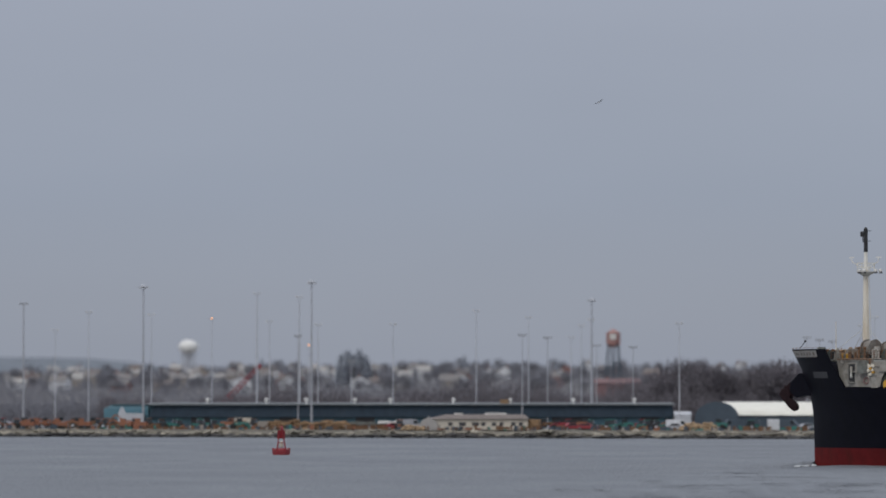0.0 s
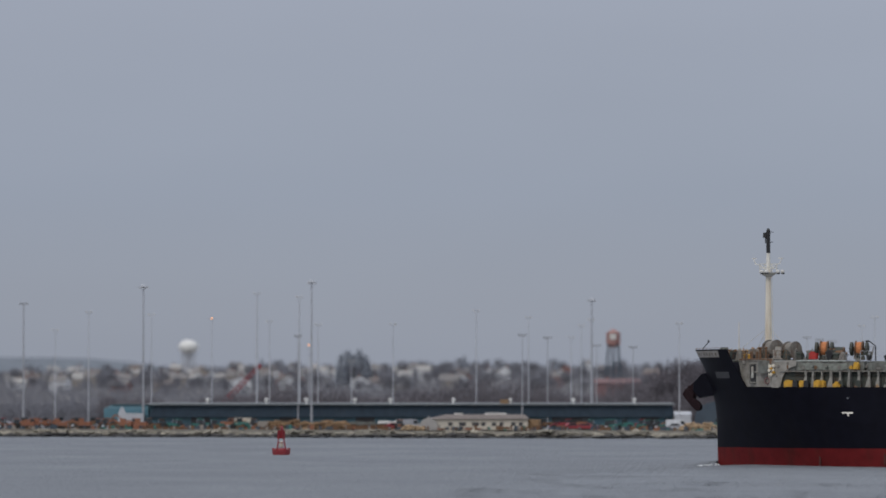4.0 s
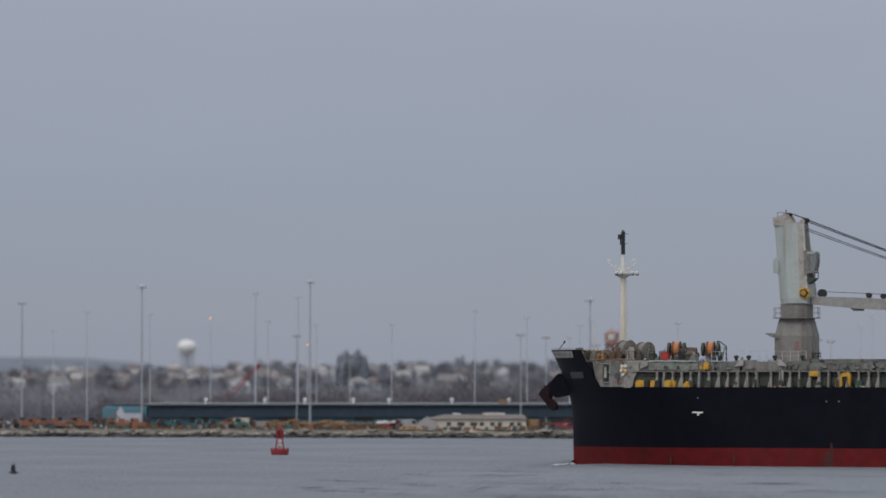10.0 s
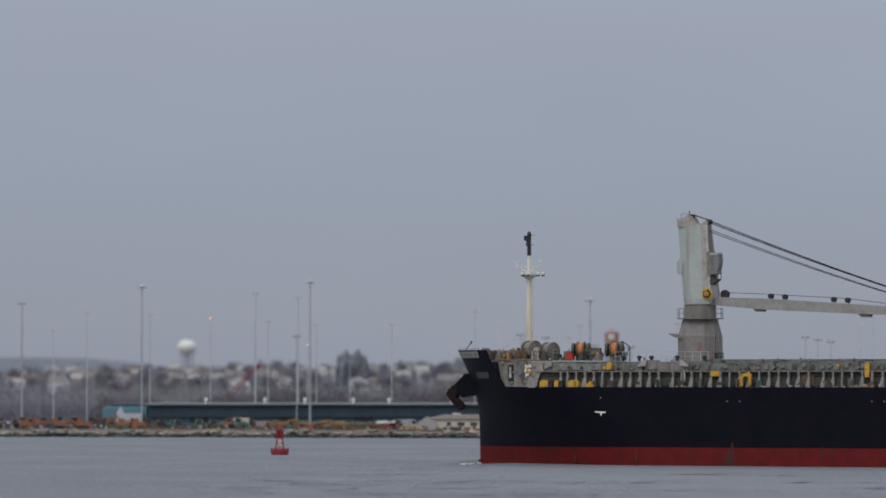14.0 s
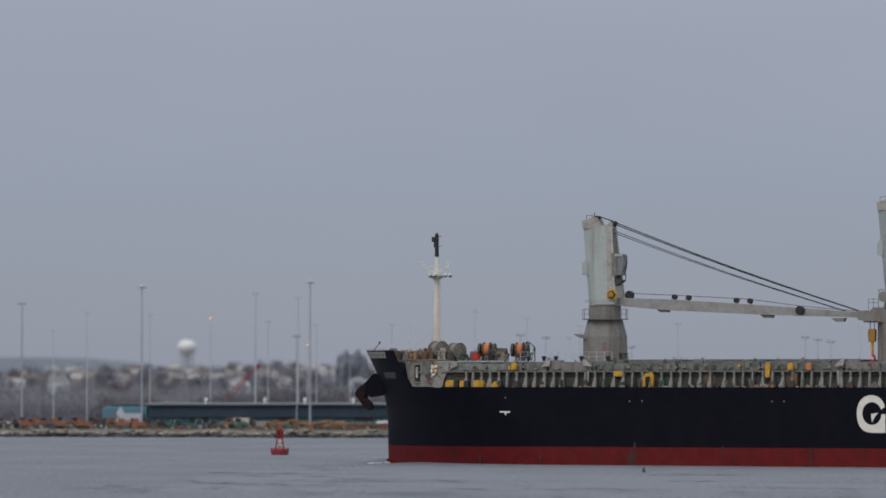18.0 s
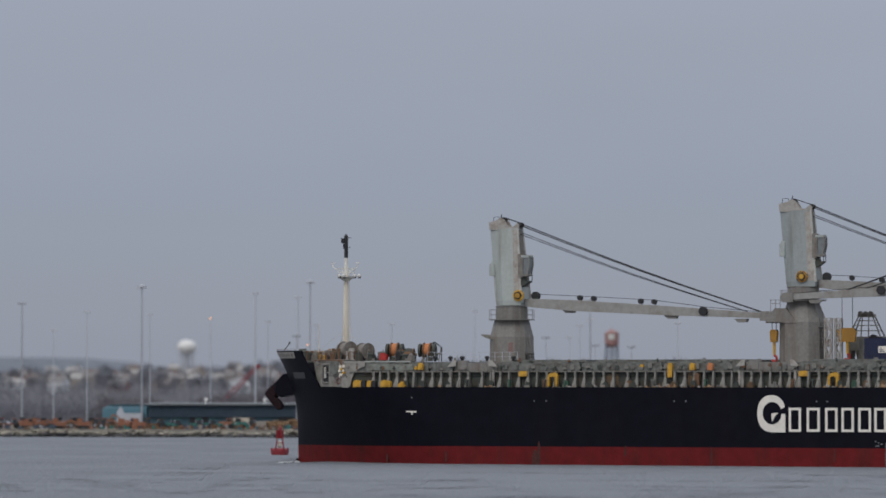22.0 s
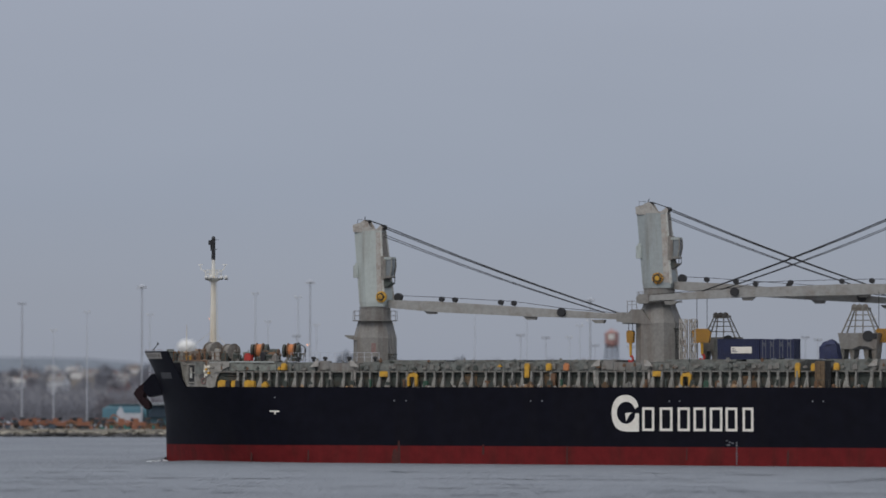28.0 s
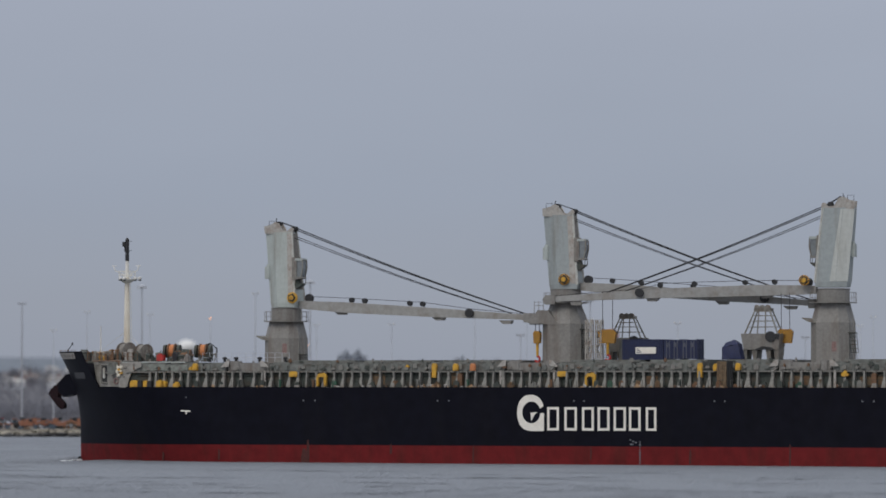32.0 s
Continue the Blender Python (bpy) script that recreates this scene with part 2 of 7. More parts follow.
    darkteal=material("hazed_slate_roof_sheet", (0.036, 0.056, 0.080), 0.6, scale=0.7, vary=0.15, dirt=(0.050, 0.068, 0.090), dirt_amount=0.6, dirt_scale=0.1, streak=True, gloss=0.2),
    cladwhite=material("white_cladding", (0.62, 0.61, 0.58), 0.7, scale=1, vary=0.1),
    siding=material("white_house_siding", (0.60, 0.615, 0.64), 0.7, scale=1, vary=0.1),
    beige=material("beige_house_siding", (0.30, 0.27, 0.24), 0.7, scale=1, vary=0.1),
    # both steels are paled towards the sky, painting haze on the far poles
    steel=material("galvanised_steel", (0.45, 0.47, 0.51), 0.6, 0.0, scale=2, vary=0.12),
    darksteel=material("hazed_dark_steel", (0.34, 0.355, 0.39), 0.6, scale=2, vary=0.2),
    bark=material("winter_bark", (0.20, 0.19, 0.195), 0.9, scale=2, vary=0.3),
    # twig and brush colours are greyed and blued to paint in distance haze
    twig=material("hazed_bare_twigs", (0.172, 0.176, 0.204), 0.95, scale=0.3, vary=0.18, by_piece=0.12),
    brush=material("hazed_brown_brush", (0.128, 0.118, 0.134), 0.95, scale=0.05, vary=0.22, by_piece=0.1),
    cabglass=material("hazy_cab_glass", (0.20, 0.22, 0.23), 0.2, scale=2, vary=0.15),
    # needles far paler and bluer than real ones: aerial haze painted in
    needle=material("hazed_conifer_needles", (0.34, 0.37, 0.42), 0.9, scale=0.5, vary=0.3, by_piece=0.35),
    # blue-grey of the ridge is distance haze put into the colour
    hill=material("hazed_wooded_hill", (0.19, 0.215, 0.25), 1.0, scale=0.03, vary=0.12),
    slope=material("wooded_slope", (0.18, 0.175, 0.18), 0.95, scale=0.05, vary=0.3, dirt=(0.19, 0.17, 0.14), dirt_amount=0.8, dirt_scale=0.02),
    orange=material("machine_orange", (0.26, 0.105, 0.06), 0.6, scale=3, vary=0.2, dirt=(0.25, 0.12, 0.06), dirt_amount=0.7, dirt_scale=1.0),
    mteal=material("machine_teal", (0.035, 0.165, 0.145), 0.55, scale=3, vary=0.2, dirt=(0.05, 0.13, 0.11), dirt_amount=0.6, dirt_scale=1.0),
    straw=material("brown_timber_heap", (0.27, 0.175, 0.10), 0.9, scale=2, vary=0.3, by_piece=0.3),
    tan=material("tan_sand", (0.42, 0.31, 0.20), 0.9, scale=2, vary=0.2, by_piece=0.2),
    sheet=material("white_plastic_sheet", (0.74, 0.74, 0.72), 0.5, scale=2, vary=0.1, bump=0.4, bump_scale=2),
    tyre=material("tyre_rubber", (0.02, 0.02, 0.02), 0.8, scale=5),
    carred=material("dull_red_paint", (0.27, 0.038, 0.05), 0.5, scale=3, vary=0.2),
    feather=material("white_feathers", (0.70, 0.70, 0.70), 0.9, scale=12, vary=0.1),
    wing=material("dark_feathers", (0.05, 0.05, 0.055), 0.9, scale=12, vary=0.2),
    lamp=glow("lamp_glow", (1.0, 0.86, 0.62), 1.6),
    orangelamp=glow("orange_lamp_glow", (1.0, 0.42, 0.16), 1.5),
    whitelamp=glow("white_lamp_glow", (1.0, 0.97, 0.9), 0.6),
    water=water_material("harbour_water", (0.186, 0.203, 0.230), 0.48, 0.62),
    # wash colour lifted to offset the hull's dark reflection
    washwater=water_material("brightened_water", (0.222, 0.242, 0.272), 0.55, 0.68),
)

# ---- mesh tools ----


def quad(bm, a, b, c, d):
    bm.faces.new([bm.verts.new(p) for p in (a, b, c, d)])


def solid(bm, low, high):
    """A closed body between two rings of equal count."""
    lo = [bm.verts.new(p) for p in low]
    hi = [bm.verts.new(p) for p in high]
    n = len(lo)
    bm.faces.new(lo[::-1])
    bm.faces.new(hi)
    for i in range(n):
        bm.faces.new((lo[i], lo[(i + 1) % n], hi[(i + 1) % n], hi[i]))


def box(bm, x0, x1, y0, y1, z0, z1, cut=0.0):
    """A box; cut bevels its four upright edges."""
    if cut:
        ring = [(x0 + cut, y0), (x1 - cut, y0), (x1, y0 + cut), (x1, y1 - cut), (x1 - cut, y1), (x0 + cut, y1), (x0, y1 - cut), (x0, y0 + cut)]
    else:
        ring = [(x0, y0), (x1, y0), (x1, y1), (x0, y1)]
    solid(bm, [(x, y, z0) for x, y in ring], [(x, y, z1) for x, y in ring])


def bar(bm, p, q, r0, r1=None, n=6):
    """A round or n-sided bar from p to q."""
    r1 = r0 if r1 is None else r1
    p, q = Vector(p), Vector(q)
    m = (q - p).to_track_quat("Z", "Y").to_matrix()
    ring = [Vector((math.cos(2 * math.pi * (i + 0.5) / n), math.sin(2 * math.pi * (i + 0.5) / n), 0)) for i in range(n)]
    solid(bm, [p + m @ v * r0 for v in ring], [q + m @ v * r1 for v in ring])


def lathe(bm, rings, n=16, at=(0, 0, 0), axis="z"):
    """Rings of (radius, height) turned about an axis, closed at both ends."""
    ax = {"z": lambda r, h, a: (r * math.cos(a), r * math.sin(a), h), "y": lambda r, h, a: (r * math.cos(a), h, -r * math.sin(a)),
          "x": lambda r, h, a: (h, r * math.cos(a), r * math.sin(a))}[axis]
    rows = []
    for r, h in rings:
        rows.append([bm.verts.new(Vector(ax(r, h, 2 * math.pi * i / n)) + Vector(at)) for i in range(n)])
    bm.faces.new(rows[0][::-1])
    bm.faces.new(rows[-1])
    for a, b in zip(rows, rows[1:]):
        for i in range(n):
            bm.faces.new((a[i], a[(i + 1) % n], b[(i + 1) % n], b[i]))


def slab(bm, outline, y0, y1):
    """An outline of (x, z) given depth from y0 to y1."""
    solid(bm, [(x, y0, z) for x, z in outline], [(x, y1, z) for x, z in outline])


def lump(bm, at, size, rnd, n=1, rough=0.25):
    """An uneven rounded lump."""
    made = bmesh.ops.create_icosphere(bm, subdivisions=n, radius=1.0)["verts"]
    for v in made:
        v.co = v.co * (1 + rnd.uniform(-rough, rough))
        v.co = Vector((v.co.x * size[0], v.co.y * size[1], v.co.z * size[2])) + Vector(at)


def tube(bm, pts, r, n=5):
    """One unbroken round wire through the points."""
    pts = [Vector(p) for p in pts]
    rows = []
    for i, p in enumerate(pts):
        d = (pts[min(i + 1, len(pts) - 1)] - pts[max(i - 1, 0)]).normalized()
        a = d.cross(Vector((0, 1, 0.01))).normalized()
        b = d.cross(a)
        rows.append([bm.verts.new(p + (a * math.cos(2 * math.pi * k / n) + b * math.sin(2 * math.pi * k / n)) * r) for k in range(n)])
    bm.faces.new(rows[0])
    bm.faces.new(rows[-1][::-1])
    for u, v in zip(rows, rows[1:]):
        for k in range(n):
            bm.faces.new((u[k], u[(k + 1) % n], v[(k + 1) % n], v[k]))


def mesh_of(name, bm, mat, smooth=False):
    bmesh.ops.recalc_face_normals(bm, faces=bm.faces)
    me = bpy.data.meshes.new(name)
    bm.to_mesh(me)
    bm.free()
    me.materials.append(M[mat])
    if smooth:
        me.shade_smooth()
        me.set_sharp_from_angle(angle=radians(35))
    return me


def part(name, bm, mat, parent, label="", smooth=False):
    """Links a bmesh as one mesh object under a thing or a part."""
    ob = new(name, mesh_of(name, bm, mat, smooth))
    ob.parent = parent
    if label:
        tagged(ob, label)
    return ob


def again(name, ob, parent, x, y, z, rz=0, sx=1, sy=1, sz=1):
    """Another piece on the same mesh."""
    o = new(name, ob.data)
    o.parent = parent
    o.matrix_basis = pose(x, y, z, 0, 0, rz) @ Matrix.Diagonal((sx, sy, sz, 1))
    return o


def thing(name, label, category, group="", at=None, kind=""):
    ob = new(name)
    ob.empty_display_size = 0.2
    if at:
        ob.matrix_basis = at
    return tagged(ob, label, category, group, kind)


def setting(name, bm, mat, label, category, kind="structure", smooth=False):
    return tagged(new(name, mesh_of(name, bm, mat, smooth)), label, category, kind=kind)


B = bmesh.new

# ---- the ship: x runs aft from the stem, y to starboard, z up from the waterline ----
HALF, DECK = 15.5, 11.0
TURN = -22.1
ship = thing("cargo_ship", "black bulk carrier with red boot topping and grey deck cranes", "ship")


def stem_x(z):
    return float(np.interp(z, (-3, 0, 6, 9, 11, 13.4, 14.6, 16.3), (0.9, 0.3, 0.2, -0.1, -0.5, -1.4, -1.95, -2.75)))


def half_at(q, z):
    return HALF * math.sin(math.pi / 2 * min(max(q, 0), 1)) ** float(np.interp(z, (0, 11, 16), (1.05, 0.68, 0.60)))


def entry(z):
    return float(np.interp(z, (0, 11, 16), (34, 24, 21)))


def side_y(x, z):
    return half_at((x - stem_x(z)) / entry(z), z)


QS = (0, 0.01, 0.03, 0.06, 0.1, 0.16, 0.24, 0.33, 0.43, 0.54, 0.66, 0.78, 0.9, 1.0)
AFT = ((150, 1.0), (165, 0.99), (176, 0.93), (186, 0.82), (193, 0.70))


def hull_shell(levels, deck=False):
    """The shell between the given heights, both sides, with its deck."""
    bm = B()
    rows = []
    for z in levels:
        s0 = stem_x(z)
        line = [(s0 + q * entry(z), half_at(q, z)) for q in QS] + [(x, HALF * f) for x, f in AFT]
        # the paint line dips and the deck lifts a little towards the stem
        sheer = {2.92: -0.27, DECK: 0.16}.get(z, 0.0)
        high = [z + sheer * max(0.0, 1 - x / 45) for x, y in line]
        port = [bm.verts.new((x, -y, h)) for (x, y), h in zip(line, high)]
        star = [port[0]] + [bm.verts.new((x, y, h)) for (x, y), h in zip(line[1:], high[1:])]
        rows.append((port, star))
    for (p0, s_0), (p1, s_1) in zip(rows, rows[1:]):
        for i in range(len(p0) - 1):
            bm.faces.new((p0[i], p0[i + 1], p1[i + 1], p1[i]))
            bm.faces.new((s_0[i + 1], s_0[i], s_1[i], s_1[i + 1]))
        bm.faces.new((p0[-1], s_0[-1], s_1[-1], p1[-1]))
    if deck:
        p, s = rows[-1]
        bm.faces.new((p[0], p[1], s[1]))
        for i in range(1, len(p) - 1):
            bm.faces.new((p[i], p[i + 1], s[i + 1], s[i]))
    return bm


hull = part("hull", hull_shell((2.92, 4.5, 6.5, 8.5, 10, DECK), True), "hull", ship, "black painted steel hull with faint streaks", True)
part("boot_topping", hull_shell((-2.5, -1, 0, 1.4, 2.92)), "boot", ship, "dull red antifouling band above the waterline", True)

# raised black bow plating that slopes down to the main deck
bm = B()
ZB = (DECK, 12.2, 13.4, 14.6, 15.5, 16.3)
for s in (-1, 1):
    outer, inner = [], []
    for z in ZB:
        end = float(np.interp(z, (DECK, 14.9, 16.3), (8.4, 6.3, 5.9)))
        xs = [stem_x(z) + (end - stem_x(z)) * k for k in (0, 0.02, 0.06, 0.12, 0.22, 0.36, 0.55, 0.78, 1.0)]
        outer.append([bm.verts.new((x, s * side_y(x, z), z)) for x in xs])
        inner.append([bm.verts.new((x + 0.15, s * max(side_y(x, z) - 0.25, 0.0), z)) for x in xs])
    for grid in (outer, inner):
        for a, b in zip(grid, grid[1:]):
            for i in range(len(a) - 1):
                bm.faces.new((a[i], a[i + 1], b[i + 1], b[i]))
    for i in range(len(outer[-1]) - 1):
        bm.faces.new((outer[-1][i], outer[-1][i + 1], inner[-1][i + 1], inner[-1][i]))
    for a, b, c, d in zip(outer, outer[1:], inner, inner[1:]):
        bm.faces.new((a[-1], b[-1], d[-1], c[-1]))
bmesh.ops.remove_doubles(bm, verts=bm.verts, dist=0.003)
part("bow_plating", bm, "hull", ship, "black flared bow plating", True)

# pale strip along the bow rail, with barred writing, and a worn name patch lower down
bm = B()


def on_bow(bm, x0, x1, z0, z1, out, n=8):
    """A thin plate that follows the flare of the port bow."""
    for k in range(n):
        a, b = x0 + (x1 - x0) * k / n, x0 + (x1 - x0) * (k + 1) / n
        p = [(a, -side_y(a, z0) - out, z0), (b, -side_y(b, z0) - out, z0), (b, -side_y(b, z1) - out, z1), (a, -side_y(a, z1) - out, z1)]
        solid(bm, p, [(x, y + out * 0.9, z) for x, y, z in p])


on_bow(bm, -1.9, 4.2, 15.2, 16.1, 0.05)
bmesh.ops.remove_doubles(bm, verts=bm.verts, dist=0.002)
strip = part("bow_rail_strip", bm, "saddle", ship, "worn pale strip along the bow rail")
bars = B()
for k, w in enumerate((0.34, 0.5, 0.3, 0.55, 0.42, 0.5, 0.36, 0.5)):
    x = -1.5 + k * 0.7
    on_bow(bars, x, x + w * 0.7, 15.45, 15.85, 0.07, 1)
part("barred_name", bars, "stain", strip)
bm = B()
on_bow(bm, 2.4, 5.5, 12.3, 13.2, 0.04)
bmesh.ops.remove_doubles(bm, verts=bm.verts, dist=0.002)
part("faded_name_patch", bm, "patch", ship, "faded grey patch with worn barred lettering")

# forecastle: grey side walls, deck and breakwater
for s in (-1, 1):
    bm = B()
    xs = (6.6, 7.6, 9.0, 10.5, 12, 13.4)
    lo = [(x + (1.6 if i == 0 else 0), s * (side_y(x + (1.6 if i == 0 else 0), DECK) - 0.35), DECK) for i, x in enumerate(xs)]
    hi = [(x, s * (side_y(x, DECK) - 0.35), 15.0) for x in xs]
    for i in range(len(xs) - 1):
        solid(bm, [lo[i], lo[i + 1], hi[i + 1], hi[i]], [(x, y - s * 0.2, z) for x, y, z in (lo[i], lo[i + 1], hi[i + 1], hi[i])])
    bmesh.ops.remove_doubles(bm, verts=bm.verts, dist=0.004)
    part("forecastle_wall", bm, "castle", ship, "grey painted forecastle side, rust-stained")
bm = B()
ring = [(x, -(side_y(x, DECK) - 0.6)) for x in (0.0, 0.5, 1.5, 3, 5, 7, 9, 11, 13.4)]
ring = [(-0.4, 0)] + ring + [(x, -y) for x, y in ring[::-1]]
solid(bm, [(x, y, 14.6) for x, y in ring], [(x, y, 14.9) for x, y in ring])
part("forecastle_deck", bm, "deck", ship)


def wall_y(x):
    return -(side_y(x, DECK) - 0.35)


def wall_box(name, x0, x1, z0, z1, mat, label="", deep=0.12, parent=None):
    b = B()
    y = min(wall_y(x0), wall_y(x1)) - deep
    box(b, x0, x1, y, y + deep + 0.25, z0, z1, 0.03)
    return part(name, b, mat, parent or ship, label)


# ship's side along the hatches: coaming wall, stays, top band of the covers
COAM = -13.0
bm = B()
for s in (-1, 1):
    box(bm, 13.45, 168, s * 13.0 - 0.15, s * 13.0 + 0.15, DECK, 13.35)
part("hatch_coaming", bm, "dark", ship, "dark green-grey steel hatch coaming")

COVERS = ((13.6, 20.7), (21.0, 26.6), (26.9, 30.3), (37.2, 49.4), (49.7, 61.5), (61.8, 73.4), (81.2, 92.6), (92.9, 102.6), (104.4, 113.2), (121.2, 131.5), (131.8, 142), (142.3, 152), (152.3, 166))
for i, (a, b) in enumerate(COVERS):
    bm = B()
    box(bm, a, b, -13.3, 13.3, 13.36, 14.38, 0.08)
    box(bm, a + 0.3, b - 0.3, -12.8, 12.8, 14.38, 14.6, 0.1)
    if a > 31:
        box(bm, a + 0.6, b - 0.6, -9.5, 9.5, 14.6, 14.9, 0.3)
    for k in range(int((b - a) / 2.2)):
        x = a + 0.8 + k * 2.2
        box(bm, x, x + 0.12, -13.42, -13.3, 13.5, 14.3)
    c = part("hatch_cover", bm, "cover", ship, "grey-green steel hatch cover panel")
# cross-deck blocks round the crane bases
for a, b in ((30.5, 37.0), (73.6, 81.0), (113.4, 121.0)):
    bm = B()
    box(bm, a, b, -13.1, 13.1, 13.36, 14.5, 0.15)
    box(bm, a + 0.4, a + 2.0, -13.3, -12.2, 13.5, 14.8, 0.2)
    box(bm, b - 1.6, b - 0.5, -13.35, -12.4, 13.4, 14.72, 0.2)
    part("cross_deck_block", bm, "grey", ship)

# coaming stays: broad-footed tapered brackets standing on the deck
bm = B()
solid(bm, [(-0.40, -0.5, 0), (0.40, -0.5, 0), (0.34, 0.75, 0), (-0.34, 0.75, 0)], [(-0.15, 0.1, 1.5), (0.15, 0.1, 1.5), (0.15, 0.75, 1.5), (-0.15, 0.75, 1.5)])
solid(bm, [(-0.15, 0.1, 1.5), (0.15, 0.1, 1.5), (0.15, 0.75, 1.5), (-0.15, 0.75, 1.5)], [(-0.19, 0.05, 2.3), (0.19, 0.05, 2.3), (0.19, 0.75, 2.3), (-0.19, 0.75, 2.3)])
stay = part("coaming_stay", bm, "stay", ship)
stay.matrix_basis = pose(18.4, COAM - 0.92, DECK + 0.003)
bm = B()
solid(bm, [(-0.2, -0.4, 0), (0.2, -0.4, 0), (0.2, 0.75, 0), (-0.2, 0.75, 0)], [(-0.1, -0.1, 2.3), (0.1, -0.1, 2.3), (0.1, 0.75, 2.3), (-0.1, 0.75, 2.3)])
thin = part("coaming_stay", bm, "stay", ship)
thin.matrix_basis = pose(19.5, COAM - 0.92, DECK + 0.003)
rnd = random.Random(4)
x = 20.7
while x < 167:
    again("coaming_stay", stay if rnd.random() < 0.8 else thin, ship, x, COAM - 0.92, DECK + 0.003, 0, rnd.uniform(0.75, 1.12), rnd.uniform(0.85, 1.05), 1)
    x += rnd.uniform(1.3, 1.45) if rnd.random() > 0.06 else 2.1
# ledge under the covers, deck-edge bar and pipes
bm = B()
box(bm, 14.5, 168, -13.75, -13.17, 13.16, 13.32)
part("coaming_ledge", bm, "stay", ship)
bm = B()
for z, y in ((11.3, -13.35), (12.7, -13.3)):
    bar(bm, (16, y, z), (167, y, z), 0.07)
part("deck_pipes", bm, "dark", ship)
bm = B()
box(bm, 8.0, 160, -HALF + 0.05, -HALF + 0.35, DECK + 0.002, DECK + 0.16)
bm2 = B()
x = 24.0
while x < 160:
    solid(bm2, [(x, -15.2, DECK + 0.16), (x + 0.05, -15.2, DECK + 0.16), (x + 0.05, -15.15, DECK + 0.16), (x, -15.15, DECK + 0.16)],
          [(x, -15.2, 12.05), (x + 0.05, -15.2, 12.05), (x + 0.05, -15.15, 12.05), (x, -15.15, 12.05)])
    x += 1.6
bm.free()
for z in (12.05,):
    bar(bm2, (24, -15.18, z), (160, -15.18, z), 0.028, None, 4)
for v in list(bm2.verts):
    if v.co.z < DECK + 0.17:
        v.co.z = DECK
part("side_rail", bm2, "dark", ship, "thin dark guard rail along the deck edge")


def deck_fitting(name, mat, outline, x, z, y=-13.9, deep=0.7, label=""):
    """A fitting on the side deck, from an (x, z) outline about its foot."""
    b = B()
    slab(b, outline, -deep / 2, deep / 2)
    o = part(name, b, mat, ship, label)
    o.matrix_basis = pose(x, y, z)
    return o


BOXY = [(-0.62, 0), (0.62, 0), (0.62, 0.6), (0.5, 0.75), (-0.5, 0.75), (-0.62, 0.6)]
WIDE = [(-1.0, 0), (1.0, 0), (1.0, 0.8), (0.85, 1.05), (-0.85, 1.15), (-1.0, 0.9)]
SMALL = [(-0.35, 0), (0.35, 0), (0.35, 0.7), (0.2, 0.95), (-0.2, 1.0), (-0.35, 0.7)]
POST = [(-0.12, 0), (0.12, 0), (0.12, 0.9), (0.22, 1.0), (0.22, 1.15), (-0.22, 1.15), (-0.22, 1.0), (-0.12, 0.9)]
TALL = [(-0.33, 0), (0.33, 0), (0.33, 1.7), (0.2, 2.0), (-0.2, 2.0), (-0.33, 1.7)]
PORTAL = [(-0.75, 0), (-0.4, 0), (-0.4, 1.2), (-0.15, 1.35), (0.15, 1.35), (0.4, 1.2), (0.4, 0), (0.75, 0), (0.8, 1.5), (0.4, 1.9), (-0.45, 1.75), (-0.75, 1.3)]
LUMP = [(-0.5, 0.1), (-0.2, 0), (0.4, 0.05), (0.55, 0.3), (0.3, 0.42), (0.25, 0.75), (-0.1, 0.85), (-0.25, 0.6), (-0.5, 0.5)]
DRUMLID = [(-0.6, 0), (0.6, 0), (0.62, 0.75), (0.45, 1.02), (0.1, 1.0), (-0.1, 1.08), (-0.45, 1.0), (-0.62, 0.7)]

# emblem and blocks of the company's mark, as plain shapes
EMB_X, EMB_Z = 78.1, 7.5
bm = B()
steps = 40
for k in range(steps):
    pts = []
    for j, inner in ((0, 0), (1, 0), (1, 1), (0, 1)):
        a = radians(20 + 334 * (k + j) / steps)
        c_, s_ = math.cos(a), math.sin(a)
        if inner:
            pts.append((EMB_X + 0.1 + 1.36 * c_, EMB_Z + 0.05 + 1.52 * s_))
        else:
            pts.append((EMB_X + 2.02 * math.copysign(abs(c_) ** 0.86, c_), EMB_Z + 2.5 * math.copysign(abs(s_) ** 0.92, s_)))
    slab(bm, pts, -HALF - 0.02, -HALF + 0.05)
slab(bm, [(EMB_X - 0.1, 4.96), (EMB_X + 1.98, 4.96), (EMB_X + 1.98, 7.46), (EMB_X + 1.42, 7.46), (EMB_X + 1.3, 6.6), (EMB_X + 0.7, 6.05)], -HALF - 0.03, -HALF + 0.05)
slab(bm, [(EMB_X - 0.05, 7.5), (EMB_X + 1.0, 7.62), (EMB_X + 0.55, 7.2), (EMB_X + 0.1, 6.35)], -HALF - 0.03, -HALF + 0.05)
bmesh.ops.remove_doubles(bm, verts=bm.verts, dist=0.002)
part("hull_emblem", bm, "mark", ship, "white ring-shaped painted emblem")
for x0, x1 in ((80.55, 82.3), (83.1, 84.95), (85.7, 87.45), (88.0, 89.75), (90.35, 92.15), (92.6, 94.3), (95.05, 96.6)):
    bm = B()
    t, z0, z1 = 0.34, 5.05, 8.3
    y0, y1 = -HALF - 0.02, -HALF + 0.05
    box(bm, x0, x0 + t, y0, y1, z0, z1)
    box(bm, x1 - t, x1, y0, y1, z0, z1)
    box(bm, x0 + t, x1 - t, y0, y1, z1 - 0.34, z1)
    box(bm, x0 + t, x1 - t, y0, y1, z0, z0 + 0.34)
    part("mark_block", bm, "mark", ship, "white painted block of the mark")

